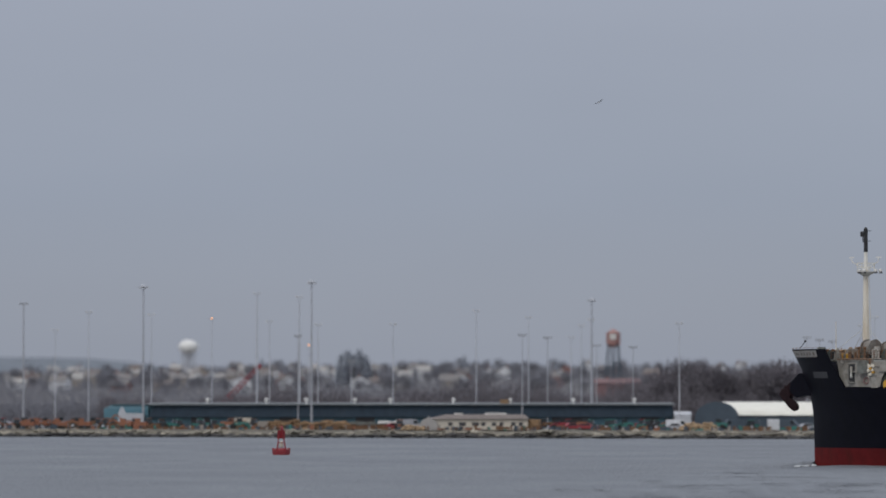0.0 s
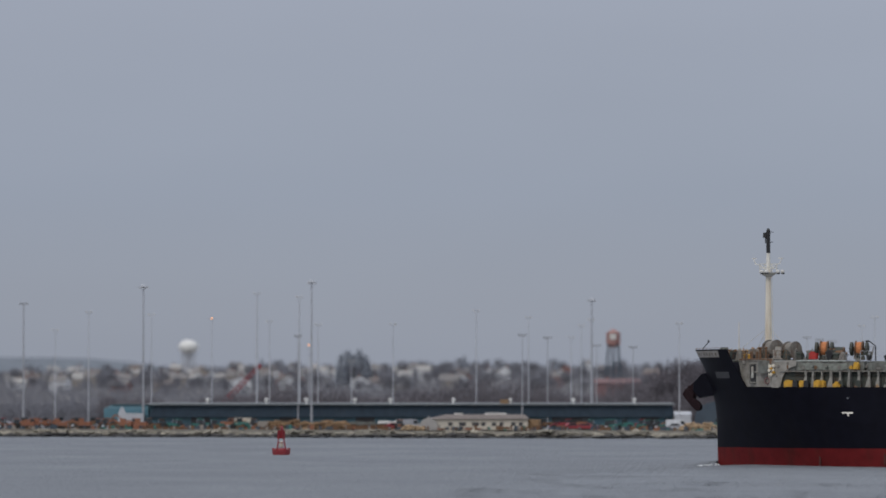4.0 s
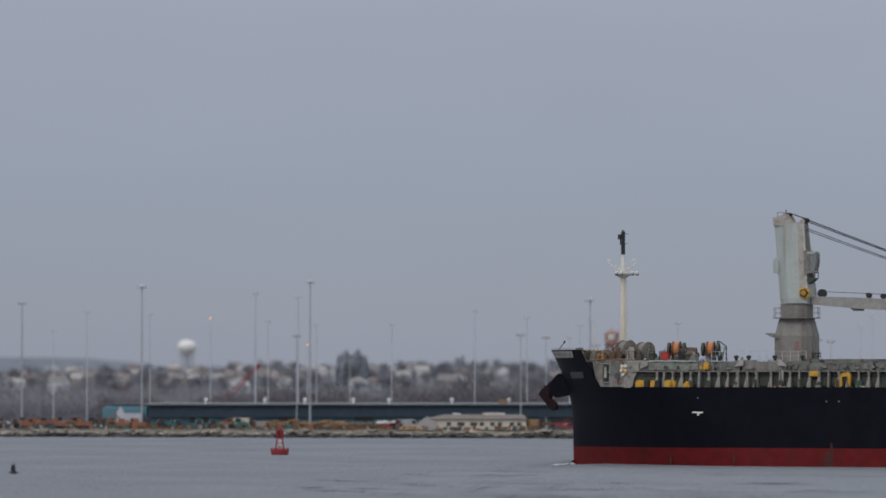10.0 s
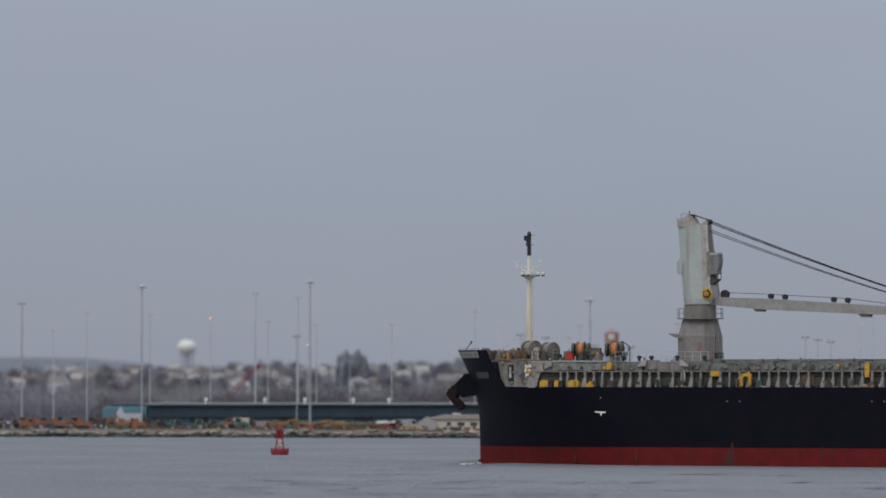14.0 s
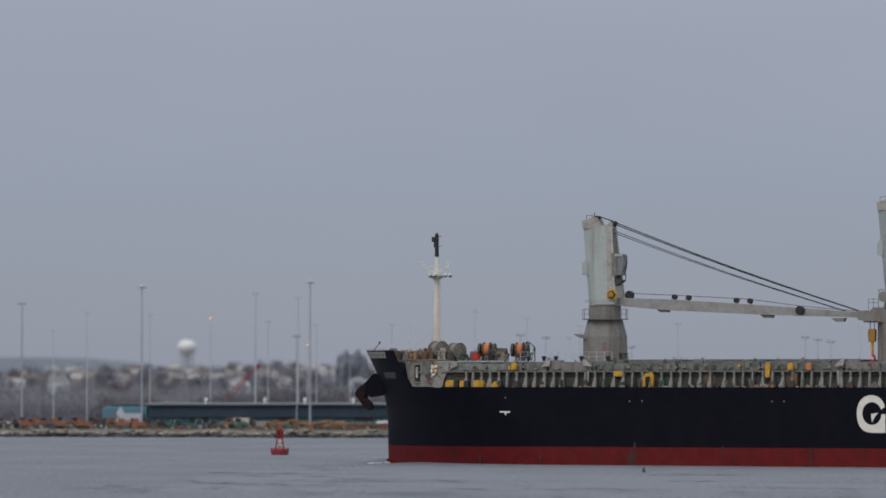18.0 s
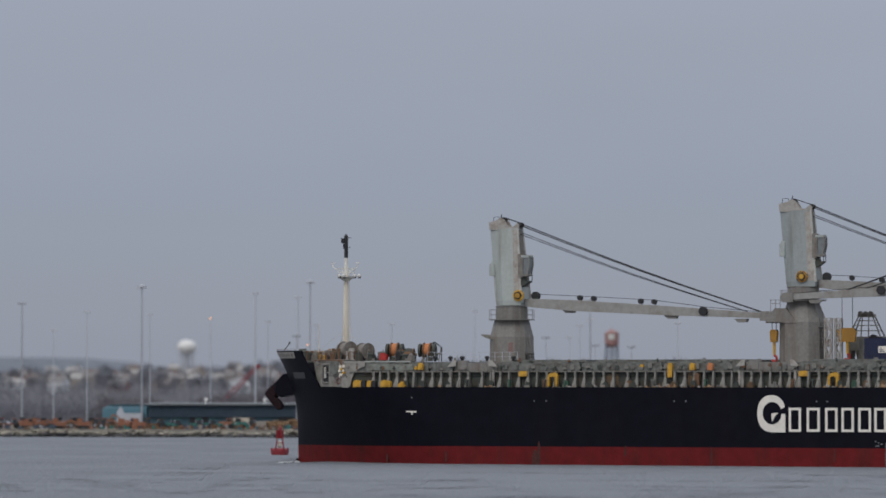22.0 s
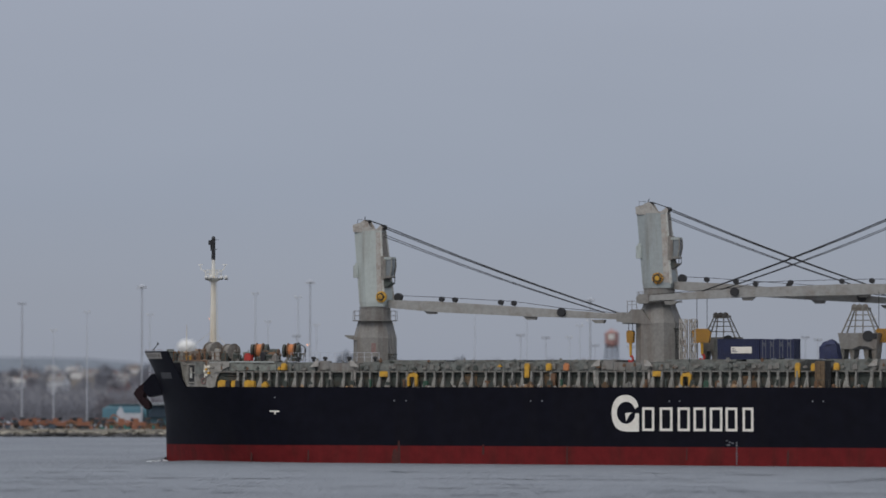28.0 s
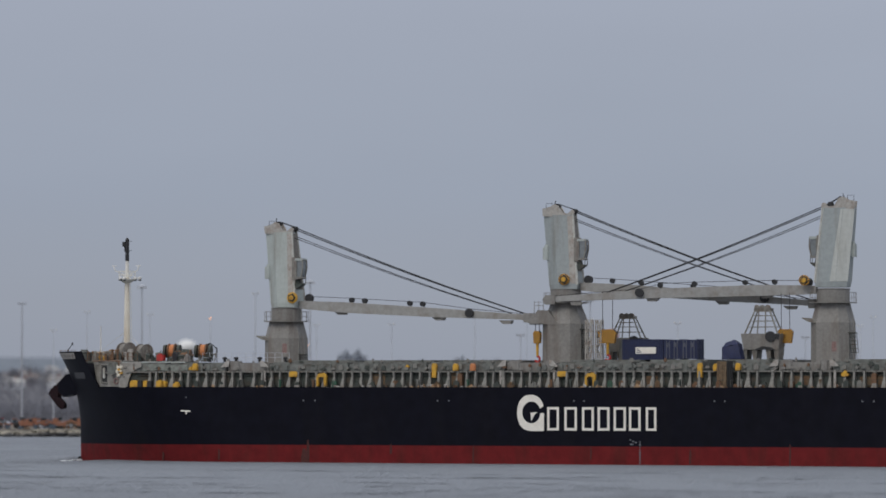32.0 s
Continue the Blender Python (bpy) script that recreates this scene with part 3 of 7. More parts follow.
# rust runs on the boot topping and scuffs below the deck edge
rd = random.Random(23)
for x, z0, z1, w in ((44.2, 0.1, 3.6, 0.5), (43.6, 0.3, 2.4, 0.9), (69.5, 0.1, 3.0, 0.25), (115.8, 0.1, 3.3, 0.3), (57.0, 1.6, 3.1, 0.4), (101.5, 0.4, 2.6, 0.35), (30.2, 0.6, 2.8, 0.3), (20.0, 0.3, 2.2, 0.3), (87.0, 1.0, 2.9, 0.25)):
    bm = B()
    y = -side_y(x, 1.5) - 0.012
    slab(bm, [(x - w / 2, z0), (x + w / 2 * rd.uniform(0.4, 1.0), z0 + 0.1), (x + w / 2, z1 * 0.7), (x + w * 0.2, z1), (x - w * 0.25, z1 * 0.96), (x - w / 2, z1 * 0.5)], y, y + 0.1)
    part("rust_run", bm, "rustrun", ship, "dark rust run on the red paint")

# tug mark, paired eye plates, draught marks
bm = B()
box(bm, -0.8, -0.2, -0.03, 0.06, -0.06, 0.14)
box(bm, -0.2, 0.75, -0.03, 0.06, -0.1, 0.12)
box(bm, -0.05, 0.18, -0.03, 0.06, -0.42, -0.1)
tugmark = part("tug_mark", bm, "mark", ship, "white painted tug push mark")
tugmark.matrix_basis = pose(24.95, -side_y(24.95, 7.5) - 0.02, 7.6)
bm = B()
lathe(bm, [(0.08, -0.05), (0.13, 0.0), (0.08, 0.06)], 8, axis="y")
plate = part("eye_plate", bm, "eyesteel", ship)
spots = [(43.5, 9.15), (45.3, 9.15), (64.1, 9.15), (65.8, 9.15), (84.5, 9.15), (86.0, 9.15), (105.0, 9.15), (106.5, 9.15), (126, 9.15), (127.6, 9.15), (25.0, 9.6)]
plate.matrix_basis = pose(spots[0][0], -HALF, spots[0][1])
for x, z in spots[1:]:
    again("eye_plate", plate, ship, x, -side_y(x, z), z)
bm = B()
rd = random.Random(3)
for k in range(9):
    w = rd.uniform(0.12, 0.3)
    box(bm, 94.2 - w / 2, 94.2 + w / 2, -HALF - 0.02, -HALF + 0.03, 0.5 + k * 0.36, 0.72 + k * 0.36)
for x, z, w in ((93.0, 3.1, 0.5), (93.2, 3.5, 0.22), (93.6, 3.35, 0.3), (92.8, 3.7, 0.2)):
    box(bm, x - w / 2, x + w / 2, -HALF - 0.02, -HALF + 0.03, z, z + 0.18)
tagged(part("draught_marks", bm, "eyesteel", ship, "worn white load and draught marks as bars"), kind="stuff")

# ---- deck cranes: parts of the ship ----


def deck_crane(x, neck_z, base_half, neck_half, ring_half, house_z, house_top, yaw, jib_len, jib_drop, jib_bow, label, flare=5.2, jib_dz=0.35, wire_end=0.985, ring_x=1.9, ring_side=-1, sheave_x=1.35, guides=(0.045, 0.234, 0.292, 0.49, 0.546, 0.755), cage=0.35):
    """A pedestal crane; its slewing half is turned by yaw about the post (0: jib aft)."""
    bm = B()
    c = 0.32
    def ring8(h, z, s=1.0):
        k = h * c * 1.3
        return [(x + a * s, b, z) for a, b in ((-h + k, -h), (h - k, -h), (h, -h + k), (h, h - k), (h - k, h), (-h + k, h), (-h, h - k), (-h, -h + k))]
    zs = [(DECK + 0.01, base_half * 1.02), (neck_z - flare, base_half), (neck_z - 0.5, neck_half * 1.06), (neck_z, neck_half)]
    for (za, ha), (zb, hb) in zip(zs, zs[1:]):
        solid(bm, ring8(ha, za), ring8(hb, zb))
    post = part("crane_pedestal", bm, "grey", ship, label)
    # faded red mark low on the port face
    if x < 50 or x > 100:
        bm = B()
        z0, z1 = 16.0, 17.4
        y0, y1 = [-float(np.interp(z, [a for a, _ in zs], [b for _, b in zs])) for z in (z0, z1)]
        solid(bm, [(x + 0.55, y0 - 0.02, z0), (x + 1.3, y0 - 0.02, z0), (x + 1.3, y0 + 0.05, z0), (x + 0.55, y0 + 0.05, z0)],
              [(x + 0.6, y1 - 0.02, z1), (x + 1.25, y1 - 0.02, z1), (x + 1.25, y1 + 0.05, z1), (x + 0.6, y1 + 0.05, z1)])
        part("faded_mark", bm, "fadedred", post, "faded red painted mark")
    # slewing ring and walkway
    bm = B()
    lathe(bm, [(ring_half, neck_z), (ring_half, neck_z + 1.9), (ring_half * 1.04, neck_z + 1.95), (ring_half * 1.04, neck_z + 2.05)], 20, (x, 0, 0))
    part("slewing_ring", bm, "grey", post, smooth=True)
    bm = B()
    r = ring_half + 1.05
    lathe(bm, [(r, neck_z + 0.02), (r, neck_z + 0.12)], 16, (x, 0, 0))
    for k in range(16):
        a = 2 * math.pi * k / 16
        b2 = 2 * math.pi * (k + 1) / 16
        p, q = (x + r * 0.97 * math.cos(a), r * 0.97 * math.sin(a)), (x + r * 0.97 * math.cos(b2), r * 0.97 * math.sin(b2))
        bar(bm, (*p, neck_z + 0.1), (*p, neck_z + 1.5), 0.035, None, 4)
        for h in (0.8, 1.5):
            bar(bm, (*p, neck_z + h), (*q, neck_z + h), 0.03, None, 4)
    part("walkway", bm, "grey", post, "grey walkway with guard rails")
    # wedge-shaped landing bracket on the pedestal
    bm = B()
    slab(bm, [(x - base_half - 0.95, neck_z - 2.0), (x - base_half * 0.2, neck_z - 2.45), (x - base_half * 0.2, neck_z - 2.95), (x - base_half - 0.1, neck_z - 2.6), (x - base_half - 1.0, neck_z - 2.15)], -base_half * 0.95, base_half * 0.2)
    part("landing", bm, "stay", post)
    bm = B()
    lx = x + base_half + 0.35
    for dx in (0, 0.5):
        bar(bm, (lx + dx + 0.6, -1.2, DECK), (lx + dx - 0.4, -1.2, neck_z - 2), 0.05, None, 4)
    for k in range(16):
        f = k / 16
        bar(bm, (lx + 0.6 - f, -1.2, DECK + f * (neck_z - 2 - DECK)), (lx + 1.1 - f, -1.2, DECK + f * (neck_z - 2 - DECK)), 0.03, None, 4)
    part("ladder", bm, "grey", post)
    bm = B()
    for k in range(6):
        f = cage + 0.055 * k
        zc, xc = DECK + f * (neck_z - 2 - DECK), lx + 0.85 - f
        ringp = [(xc + 0.55 * math.cos(u * math.pi / 4), -1.2 + 0.5 * math.sin(u * math.pi / 4), zc) for u in range(9)]
        tube(bm, ringp, 0.045, 4)
        if k:
            for u in (0, 2, 4, 6):
                bar(bm, was[u], ringp[u], 0.05, None, 4)
        was = ringp
    box(bm, xc - 0.5, xc + 0.5, -1.9, -0.7, zc, zc + 0.12)
    part("ladder_cage", bm, "dark", post, "dark hooped ladder cage beside the pedestal")

    turn = pose(x, 0, 0, 0, 0, yaw)

    def turned(name, b, mat, lab="", smooth=False):
        o = part(name, b, mat, post, lab, smooth)
        o.matrix_basis = turn
        return o

    # house: leaning back, its rear corners cut away, pale side panels and a stained front
    hb, ht = house_z, house_top
    w0, w1 = 1.75, 0.8
    def plan(f):
        mix = lambda p, q: p + (q - p) * f
        w, e = mix(w0, w1), mix(0.6, 0.4) if x < 100 else mix(1.35, 0.62)
        front, fold, rear = mix(2.25, 1.25), mix(-0.6, -1.6), mix(-2.25, -3.2)
        z = mix(hb, ht - 1.35)
        return [(front, -w, z), (front, w, z), (fold, w, z), (rear, e, z), (rear, -e, z), (fold, -w, z)]
    bm = B()
    solid(bm, [(p[0] * 0.96, p[1] * 0.96, hb - 0.02) for p in plan(0)], plan(0.06))
    solid(bm, plan(0.06), plan(1.0))
    turned("crane_house", bm, "pale" if x < 50 else "slate", "pale green-grey crane house with streaked panels")
    bm = B()
    a, b = plan(0.24), plan(0.98)
    solid(bm, [(a[0][0], -1.1, a[0][2]), (a[0][0] + 0.09, -1.1, a[0][2]), (a[0][0] + 0.09, 1.3, a[0][2]), (a[0][0], 1.3, a[0][2])],
          [(b[0][0], -0.6, b[0][2]), (b[0][0] + 0.09, -0.6, b[0][2]), (b[0][0] + 0.09, 0.6, b[0][2]), (b[0][0], 0.6, b[0][2])])
    turned("front_plate", bm, "stain", "rust-stained front plate of the crane house")
    # beige strips beside the front corners; on the after crane pale plates on the cut-away rear corners
    # the rear plates paint those facets brighter, as if better lit
    a, b = plan(0.07), plan(0.985)
    for s in (-1, 1):
        bm = B()
        if x < 100:
            ends = [[(p[0][0] - 1.05 * k, s * (p[1][1] + 0.005), p[0][2]), (p[0][0] - 0.02, s * (p[1][1] + 0.005), p[0][2]),
                     (p[0][0] - 0.02, s * (p[1][1] + 0.035), p[0][2]), (p[0][0] - 1.05 * k, s * (p[1][1] + 0.035), p[0][2])] for p, k in ((a, 1.0), (b, 0.75))]
        else:
            ends = [[(p[2][0] + k, s * (p[2][1] + 0.005), p[2][2]), (p[2][0], s * (p[2][1] + 0.005), p[2][2]), (p[2][0], s * (p[2][1] + 0.035), p[2][2]), (p[2][0] + k, s * (p[2][1] + 0.035), p[2][2])] for p, k in ((a, 0.8), (b, 0.3))]
            solid(bm, ends[0], ends[1])
            ends = [[(p[2][0] - 0.03, s * (p[2][1] + 0.0), p[2][2]), (p[3][0] - 0.03, s * (p[3][1] + 0.0), p[2][2]),
                     (p[3][0] - 0.06, s * (p[3][1] + 0.04), p[2][2]), (p[2][0] - 0.06, s * (p[2][1] + 0.04), p[2][2])] for p in (a, b)]
        solid(bm, ends[0], ends[1])
        turned("corner_strip" if x < 100 else "rear_plate", bm, "saddle" if x < 100 else "rearplate", "worn beige strip" if x < 100 else "worn plate, painted paler as the brighter-lit facet")
    # rim down the front corners
    for s in (-1, 1):
        bm = B()
        bar(bm, (2.2, s * 1.66, hb + 0.6), (1.3, s * 0.8, ht - 1.4), 0.2, 0.15, 4)
        turned("corner_post", bm, "rim")
    # saddle with sheaves at the top
    bm = B()
    for s in (-1, 1):
        slab(bm, [(-3.2, ht - 1.5), (1.25, ht - 1.75), (1.55, ht - 0.95), (1.2, ht - 0.6), (0.5, ht - 1.15), (-0.3, ht - 1.1), (-0.9, ht - 0.05), (-1.45, ht + 0.2), (-2.2, ht - 0.2), (-3.3, ht - 0.45)], s * 0.66 - 0.1, s * 0.66 + 0.1)
    box(bm, -2.9, 1.1, -0.6, 0.6, ht - 1.6, ht - 1.15)
    turned("top_saddle", bm, "saddle", "worn grey saddle plates at the crane top")
    bm = B()
    for x_ in (-3.1, -2.2):
        bar(bm, (x_, 0.5, ht - 0.6), (x_, 0.5, ht + 0.35), 0.035, None, 4)
    bar(bm, (-3.1, 0.5, ht + 0.35), (-2.2, 0.5, ht + 0.35), 0.035, None, 4)
    bar(bm, (-1.45, -0.6, ht + 0.1), (-1.3, -0.6, ht + 0.7), 0.07, None, 4)
    turned("top_rail", bm, "black")
    for sx, sz, r in ((-1.2, ht - 0.02, 0.27), (sheave_x, ht - 0.85, 0.36)):
        for sy in (-0.45, 0.45):
            bm = B()
            lathe(bm, [(r, -0.15), (r, -0.08), (r * 0.82, 0), (r, 0.08), (r, 0.15)], 12, (sx, sy, sz), "y")
            turned("top_sheave", bm, "black")
    # back box and lamp bracket
    bm = B()
    box(bm, -3.25, -2.35, -0.8, 0.6, hb + 4.2, hb + 6.0, 0.15)
    box(bm, -3.05, -2.4, -0.6, 0.4, hb + 6.0, hb + 6.35, 0.12)
    turned("rear_cabinet", bm, "pale")
    # cab: slant-fronted box with framed glass on brackets before the house
    def leaning(x0, x1, z0, z1, y0, y1, slant):
        b_ = B()
        slab(b_, [(x0, z0), (x1, z0), (x1 + slant, (z0 + z1) / 2), (x1 + slant * 0.7, z1), (x0, z1)], y0, y1)
        return b_
    turned("cab", leaning(1.7, 2.35, hb + 3.9, hb + 7.3, -1.6, -0.1, 0.0), "stain", "small grey operator cab with framed windows")
    turned("cab_floor", leaning(2.2, 3.15, hb + 4.1, hb + 4.4, -1.65, -0.15, 0.25), "grey")
    turned("cab_roof", leaning(2.2, 3.35, hb + 6.75, hb + 7.1, -1.65, -0.15, 0.1), "pale")
    turned("cab_window", leaning(2.35, 3.05, hb + 4.4, hb + 6.75, -1.5, -0.3, 0.32), "cabglass")
    for y_ in (-1.58, -0.22):
        for xa, xb in ((2.4, 2.4), (3.15, 3.45)):
            bm = B()
            bar(bm, (xa, y_, hb + 4.3), (xb, y_, hb + 5.7), 0.12, None, 4)
            bar(bm, (xb, y_, hb + 5.7), (xb - (0.05 if xb > 3 else 0), y_, hb + 6.85), 0.12, None, 4)
            turned("cab_post", bm, "stay")
    bm = B()
    slab(bm, [(1.9, hb + 2.6), (2.5, hb + 2.75), (3.3, hb + 3.3), (3.3, hb + 3.45), (1.8, hb + 3.45)], -1.5, -0.2)
    slab(bm, [(2.1, hb + 3.45), (2.75, hb + 3.45), (2.6, hb + 4.0), (2.1, hb + 4.1)], -1.3, -0.5)
    for xa in (2.5, 3.3):
        for y_ in (-1.45, -0.25):
            bar(bm, (xa, y_, hb + 3.4), (xa, y_, hb + 4.15), 0.06, None, 4)
    turned("cab_platform", bm, "dark", "dark rusty platform under the cab")
    # winch drum end on the pivot: yellow ring with a dark hub
    bm = B()
    rs = 0.84 if x > 100 else 0.92
    rz_ = hb + (0.95 if x > 100 else 1.35)
    lathe(bm, [(0.72 * rs, -0.2), (0.88 * rs, -0.15), (0.88 * rs, 0.2), (0.72 * rs, 0.25)], 20, (ring_x, ring_side * (w0 + 0.1), rz_), "y")
    turned("drum_ring", bm, "yellow" if x < 50 else "hazard", "yellow ring with dark stripes and spokes", True)
    bm = B()
    lathe(bm, [(0.6 * rs, -0.1), (0.6 * rs, 0.1)], 14, (ring_x, ring_side * (w0 + 0.3), rz_), "y")
    for k in range(5):
        a = 2 * math.pi * k / 5
        bar(bm, (ring_x + 0.45 * rs * math.cos(a), ring_side * (w0 + 0.34), rz_ + 0.45 * rs * math.sin(a)), (ring_x + 0.72 * rs * math.cos(a), ring_side * (w0 + 0.34), rz_ + 0.72 * rs * math.sin(a)), 0.09, None, 4)
    hub = turned("drum_hub", bm, "black")
    bm = B()
    lathe(bm, [(0.36, -0.1), (0.36, 0.06), (0.16, 0.08)], 12, (ring_x, ring_side * (w0 + 0.42), rz_), "y")
    turned("hub_cap", bm, "yellow", "orange-yellow hub cap")
    # jib: box girder tapering to its head
    jz = hb + jib_dz
    tip = (2.3 + jib_len, jz - jib_drop)
    def at(f):
        return 2.3 + jib_len * f, jz - jib_drop * f + jib_bow * math.sin(math.pi * f)
    bm = B()
    cuts = [(0, 0.55, 0.6), (0.04, 0.62, 0.7), (0.22, 0.78, 0.75), (0.6, 0.66, 0.7), (0.92, 0.42, 0.55), (1.0, 0.4, 0.5)]
    for (fa, ha, wa), (fb, hb2, wb) in zip(cuts, cuts[1:]):
        (xa, za), (xb, zb) = at(fa), at(fb)
        solid(bm, [(xa, -wa, za - ha), (xa, wa, za - ha), (xa, wa, za + ha), (xa, -wa, za + ha)], [(xb, -wb, zb - hb2), (xb, wb, zb - hb2), (xb, wb, zb + hb2), (xb, -wb, zb + hb2)])
    turned("jib", bm, "jib", "long grey box-girder jib, lowered")
    bm = B()
    tx, tz = at(1.0)
    slab(bm, [(tx - 0.6, tz - 0.7), (tx + 0.9, tz - 0.75), (tx + 1.3, tz), (tx + 0.8, tz + 0.6), (tx - 0.6, tz + 0.6)], -0.7, 0.7)
    turned("jib_head", bm, "grey")
    # rope guides and lamps along the jib
    side = ring_side if x > 100 else -1
    for k, f in enumerate(guides):
        dz, r = ((1.05, 0.62) if k == 0 else (0.2, 0.62) if f == guides[-1] else (1.15, 0.37))
        gx, gz = at(f)
        gy = side * (0.9 if k and f == guides[-1] else 0.35)
        bm = B()
        bar(bm, (gx, 0, gz + 0.4), (gx, 0, gz + dz), 0.09, None, 4)
        lathe(bm, [(r, -0.3), (r, -0.12), (r * 0.75, 0), (r, 0.12), (r, 0.3)], 12, (gx, gy, gz + dz), "y")
        turned("rope_guide", bm, "black", "black rope sheave on the jib")
    for f in (0.18, 0.61, 0.9):
        gx, gz = at(f)
        bm = B()
        slab(bm, [(gx - 0.9, gz - 0.6), (gx + 1.1, gz - 0.6), (gx + 0.9, gz - 1.1), (gx - 0.3, gz - 1.1)], -0.4, 0.4)
        turned("jib_lamp_box", bm, "grey")
    # wires: luffing bundle to the head, hoist wire along the jib
    for y in (-0.32, 0.32):
        bm = B()
        tube(bm, [(-1.2, y, ht + 0.25), (sheave_x, y, ht - 0.6)], 0.05)
        turned("luffing_wire", bm, "wire")
        for k, (sx, sz, ez) in enumerate(((sheave_x, ht - 0.8 + y * 0.3, 0.5), (sheave_x + 0.15, ht - 2.1 + y * 0.35, 0.45))):
            ends = wire_end if k < 1 else wire_end - 0.06
            ex, ez2 = at(ends)[0], at(ends)[1] + ez
            n = 6
            pts = [(sx + (ex - sx) * i / n, y * (1 - 0.4 * i / n), sz + (ez2 - sz) * i / n - 0.35 * math.sin(math.pi * i / n)) for i in range(n + 1)]
            bm = B()
            tube(bm, pts, 0.078 if k < 1 else 0.055)
            turned("luffing_wire", bm, "wire", "dark greased luffing wire")
    bm = B()
    pts = []
    for f in guides + (0.98,):
        dz = 1.3 if f == guides[0] else 0.8 if f == guides[-1] else 0.5 if f == 0.98 else 1.4
        gx, gz = at(f)
        pts.append((gx, -0.35, gz + dz))
    tube(bm, pts, 0.04)
    turned("hoist_wire", bm, "wire")
    return post, turned, at


def hook_block(post, turned, x, y, z_top, z_block, scale=1.0, wide=0.9, hook=True):
    """A striped hook block on two falls of wire, in the slewing half's space."""
    bm = B()
    for s in (-1, 1):
        bar(bm, (x + s * wide * 0.55, y, z_top), (x + s * wide * 0.55, y, z_block + 0.5), 0.05, None, 4)
    turned("hoist_fall", bm, "wire")
    bm = B()
    w = wide
    slab(bm, [(x - w * 0.8, z_block - 1.0 * scale), (x + w * 0.8, z_block - 1.0 * scale), (x + w, z_block + 0.6), (x + w * 0.7, z_block + 0.95), (x - w * 0.7, z_block + 0.95), (x - w, z_block + 0.6)], y - 0.35, y + 0.35)
    turned("hook_block", bm, "hazard", "hook block with yellow and black warning stripes")
    if hook:
        bm = B()
        bar(bm, (x, y, z_block - 1.0 * scale), (x, y, z_block - 2.6), 0.22, 0.17, 8)
        turned("swivel", bm, "yellow")
        bm = B()
        prev = None
        for k in range(9):
            a = radians(100 - k * 32)
            p = (x + 0.36 * math.cos(a), y, z_block - 3.05 + 0.42 * math.sin(a))
            if prev:
                bar(bm, prev, p, 0.17, None, 6)
            prev = p
        turned("hook", bm, "red", "red painted cargo hook")


C1 = deck_crane(33.9, 20.6, 2.72, 2.15, 2.25, 22.75, 35.1, -3, 36.6, 2.1, -0.05, "grey pedestal of the forward deck crane", 2.4)
hook_block(C1[0], C1[1], 2.3 + 37.9, 0, 20.4, 18.1, 0.8, 0.55)
C2 = deck_crane(77.6, 23.0, 2.9, 1.95, 2.2, 25.05, 37.0, 3, 34.0, 2.6, 0.0, "grey pedestal of the midships deck crane, stained", 2.9, 0.35, 0.985, 0.3, -1, 1.35, (0.035, 0.14, 0.265, 0.49, 0.64, 0.80), 0.55)
hook_block(C2[0], C2[1], 6.7, -1.6, 24.6, 18.3, 1.0, 1.35)
C3 = deck_crane(117.3, 22.75, 2.75, 2.1, 2.3, 25.0, 37.4, 184, 38.5, 1.1, 0.3, "grey pedestal of the after deck crane", 2.7, -0.35, 0.79, 3.7, 1, 0.3, (0.03, 0.155, 0.265, 0.455, 0.585, 0.66), 0.5)
hook_block(C3[0], C3[1], 6.6, 0.9, 24.2, 18.2, 1.0, 1.1, False)
# rest for the forward jib on the midships pedestal, with a small landing
bm = B()
slab(bm, [(72.3, 20.4), (73.6, 21.0), (74.4, 22.0), (76.0, 22.0), (77.6, 19.95), (76.3, 19.9), (74.9, 20.1), (73.4, 20.1)], -3.0, -1.2)
box(bm, 72.6, 74.4, -1.6, 1.2, 20.0, 20.3, 0.1)
part("jib_rest", bm, "grey", C2[0], "grey bracket in which the forward jib rests")
bm = B()
for x in (73.3, 74.0, 74.7):
    bar(bm, (x, -1.4, 20.2), (x, -1.4, 23.3), 0.05, None, 4)
bar(bm, (73.3, -1.4, 23.2), (74.7, -1.4, 23.2), 0.04, None, 4)
bar(bm, (73.3, -1.4, 22.7), (74.7, -1.4, 22.7), 0.04, None, 4)
part("rest_rail", bm, "grey", C2[0])

# ---- fittings on the forecastle and deck ----
# foremast
bm = B()
lathe(bm, [(0.62, 14.9), (0.5, 17.5), (0.36, 26.6), (0.3, 27.4)], 12, (7.9, 0, 0))
mast = part("foremast", bm, "cream", ship, "cream tapered foremast with a lamp platform", True)
bm = B()
lathe(bm, [(0.4, 26.5), (1.25, 27.0), (1.3, 27.12), (0.4, 27.15)], 12, (7.9, 0, 0))
for k in range(8):
    a, b2 = 2 * math.pi * k / 8, 2 * math.pi * (k + 1) / 8
    p, q = (math.cos(a), math.sin(a)), (math.cos(b2), math.sin(b2))
    bar(bm, (7.9 + 1.25 * p[0], 1.25 * p[1], 27.1), (7.9 + 1.3 * p[0], 1.3 * p[1], 28.3), 0.045, None, 4)
    for h, r in ((27.7, 1.28), (28.3, 1.3)):
        bar(bm, (7.9 + r * p[0], r * p[1], h), (7.9 + r * q[0], r * q[1], h), 0.045, None, 4)
part("platform", bm, "white", mast, "white railed lamp platform")
bm = B()
for s in (-1, 1):
    bar(bm, (7.9, 0, 27.5), (7.9 + s * 1.8, -0.3, 28.4), 0.07, None, 4)
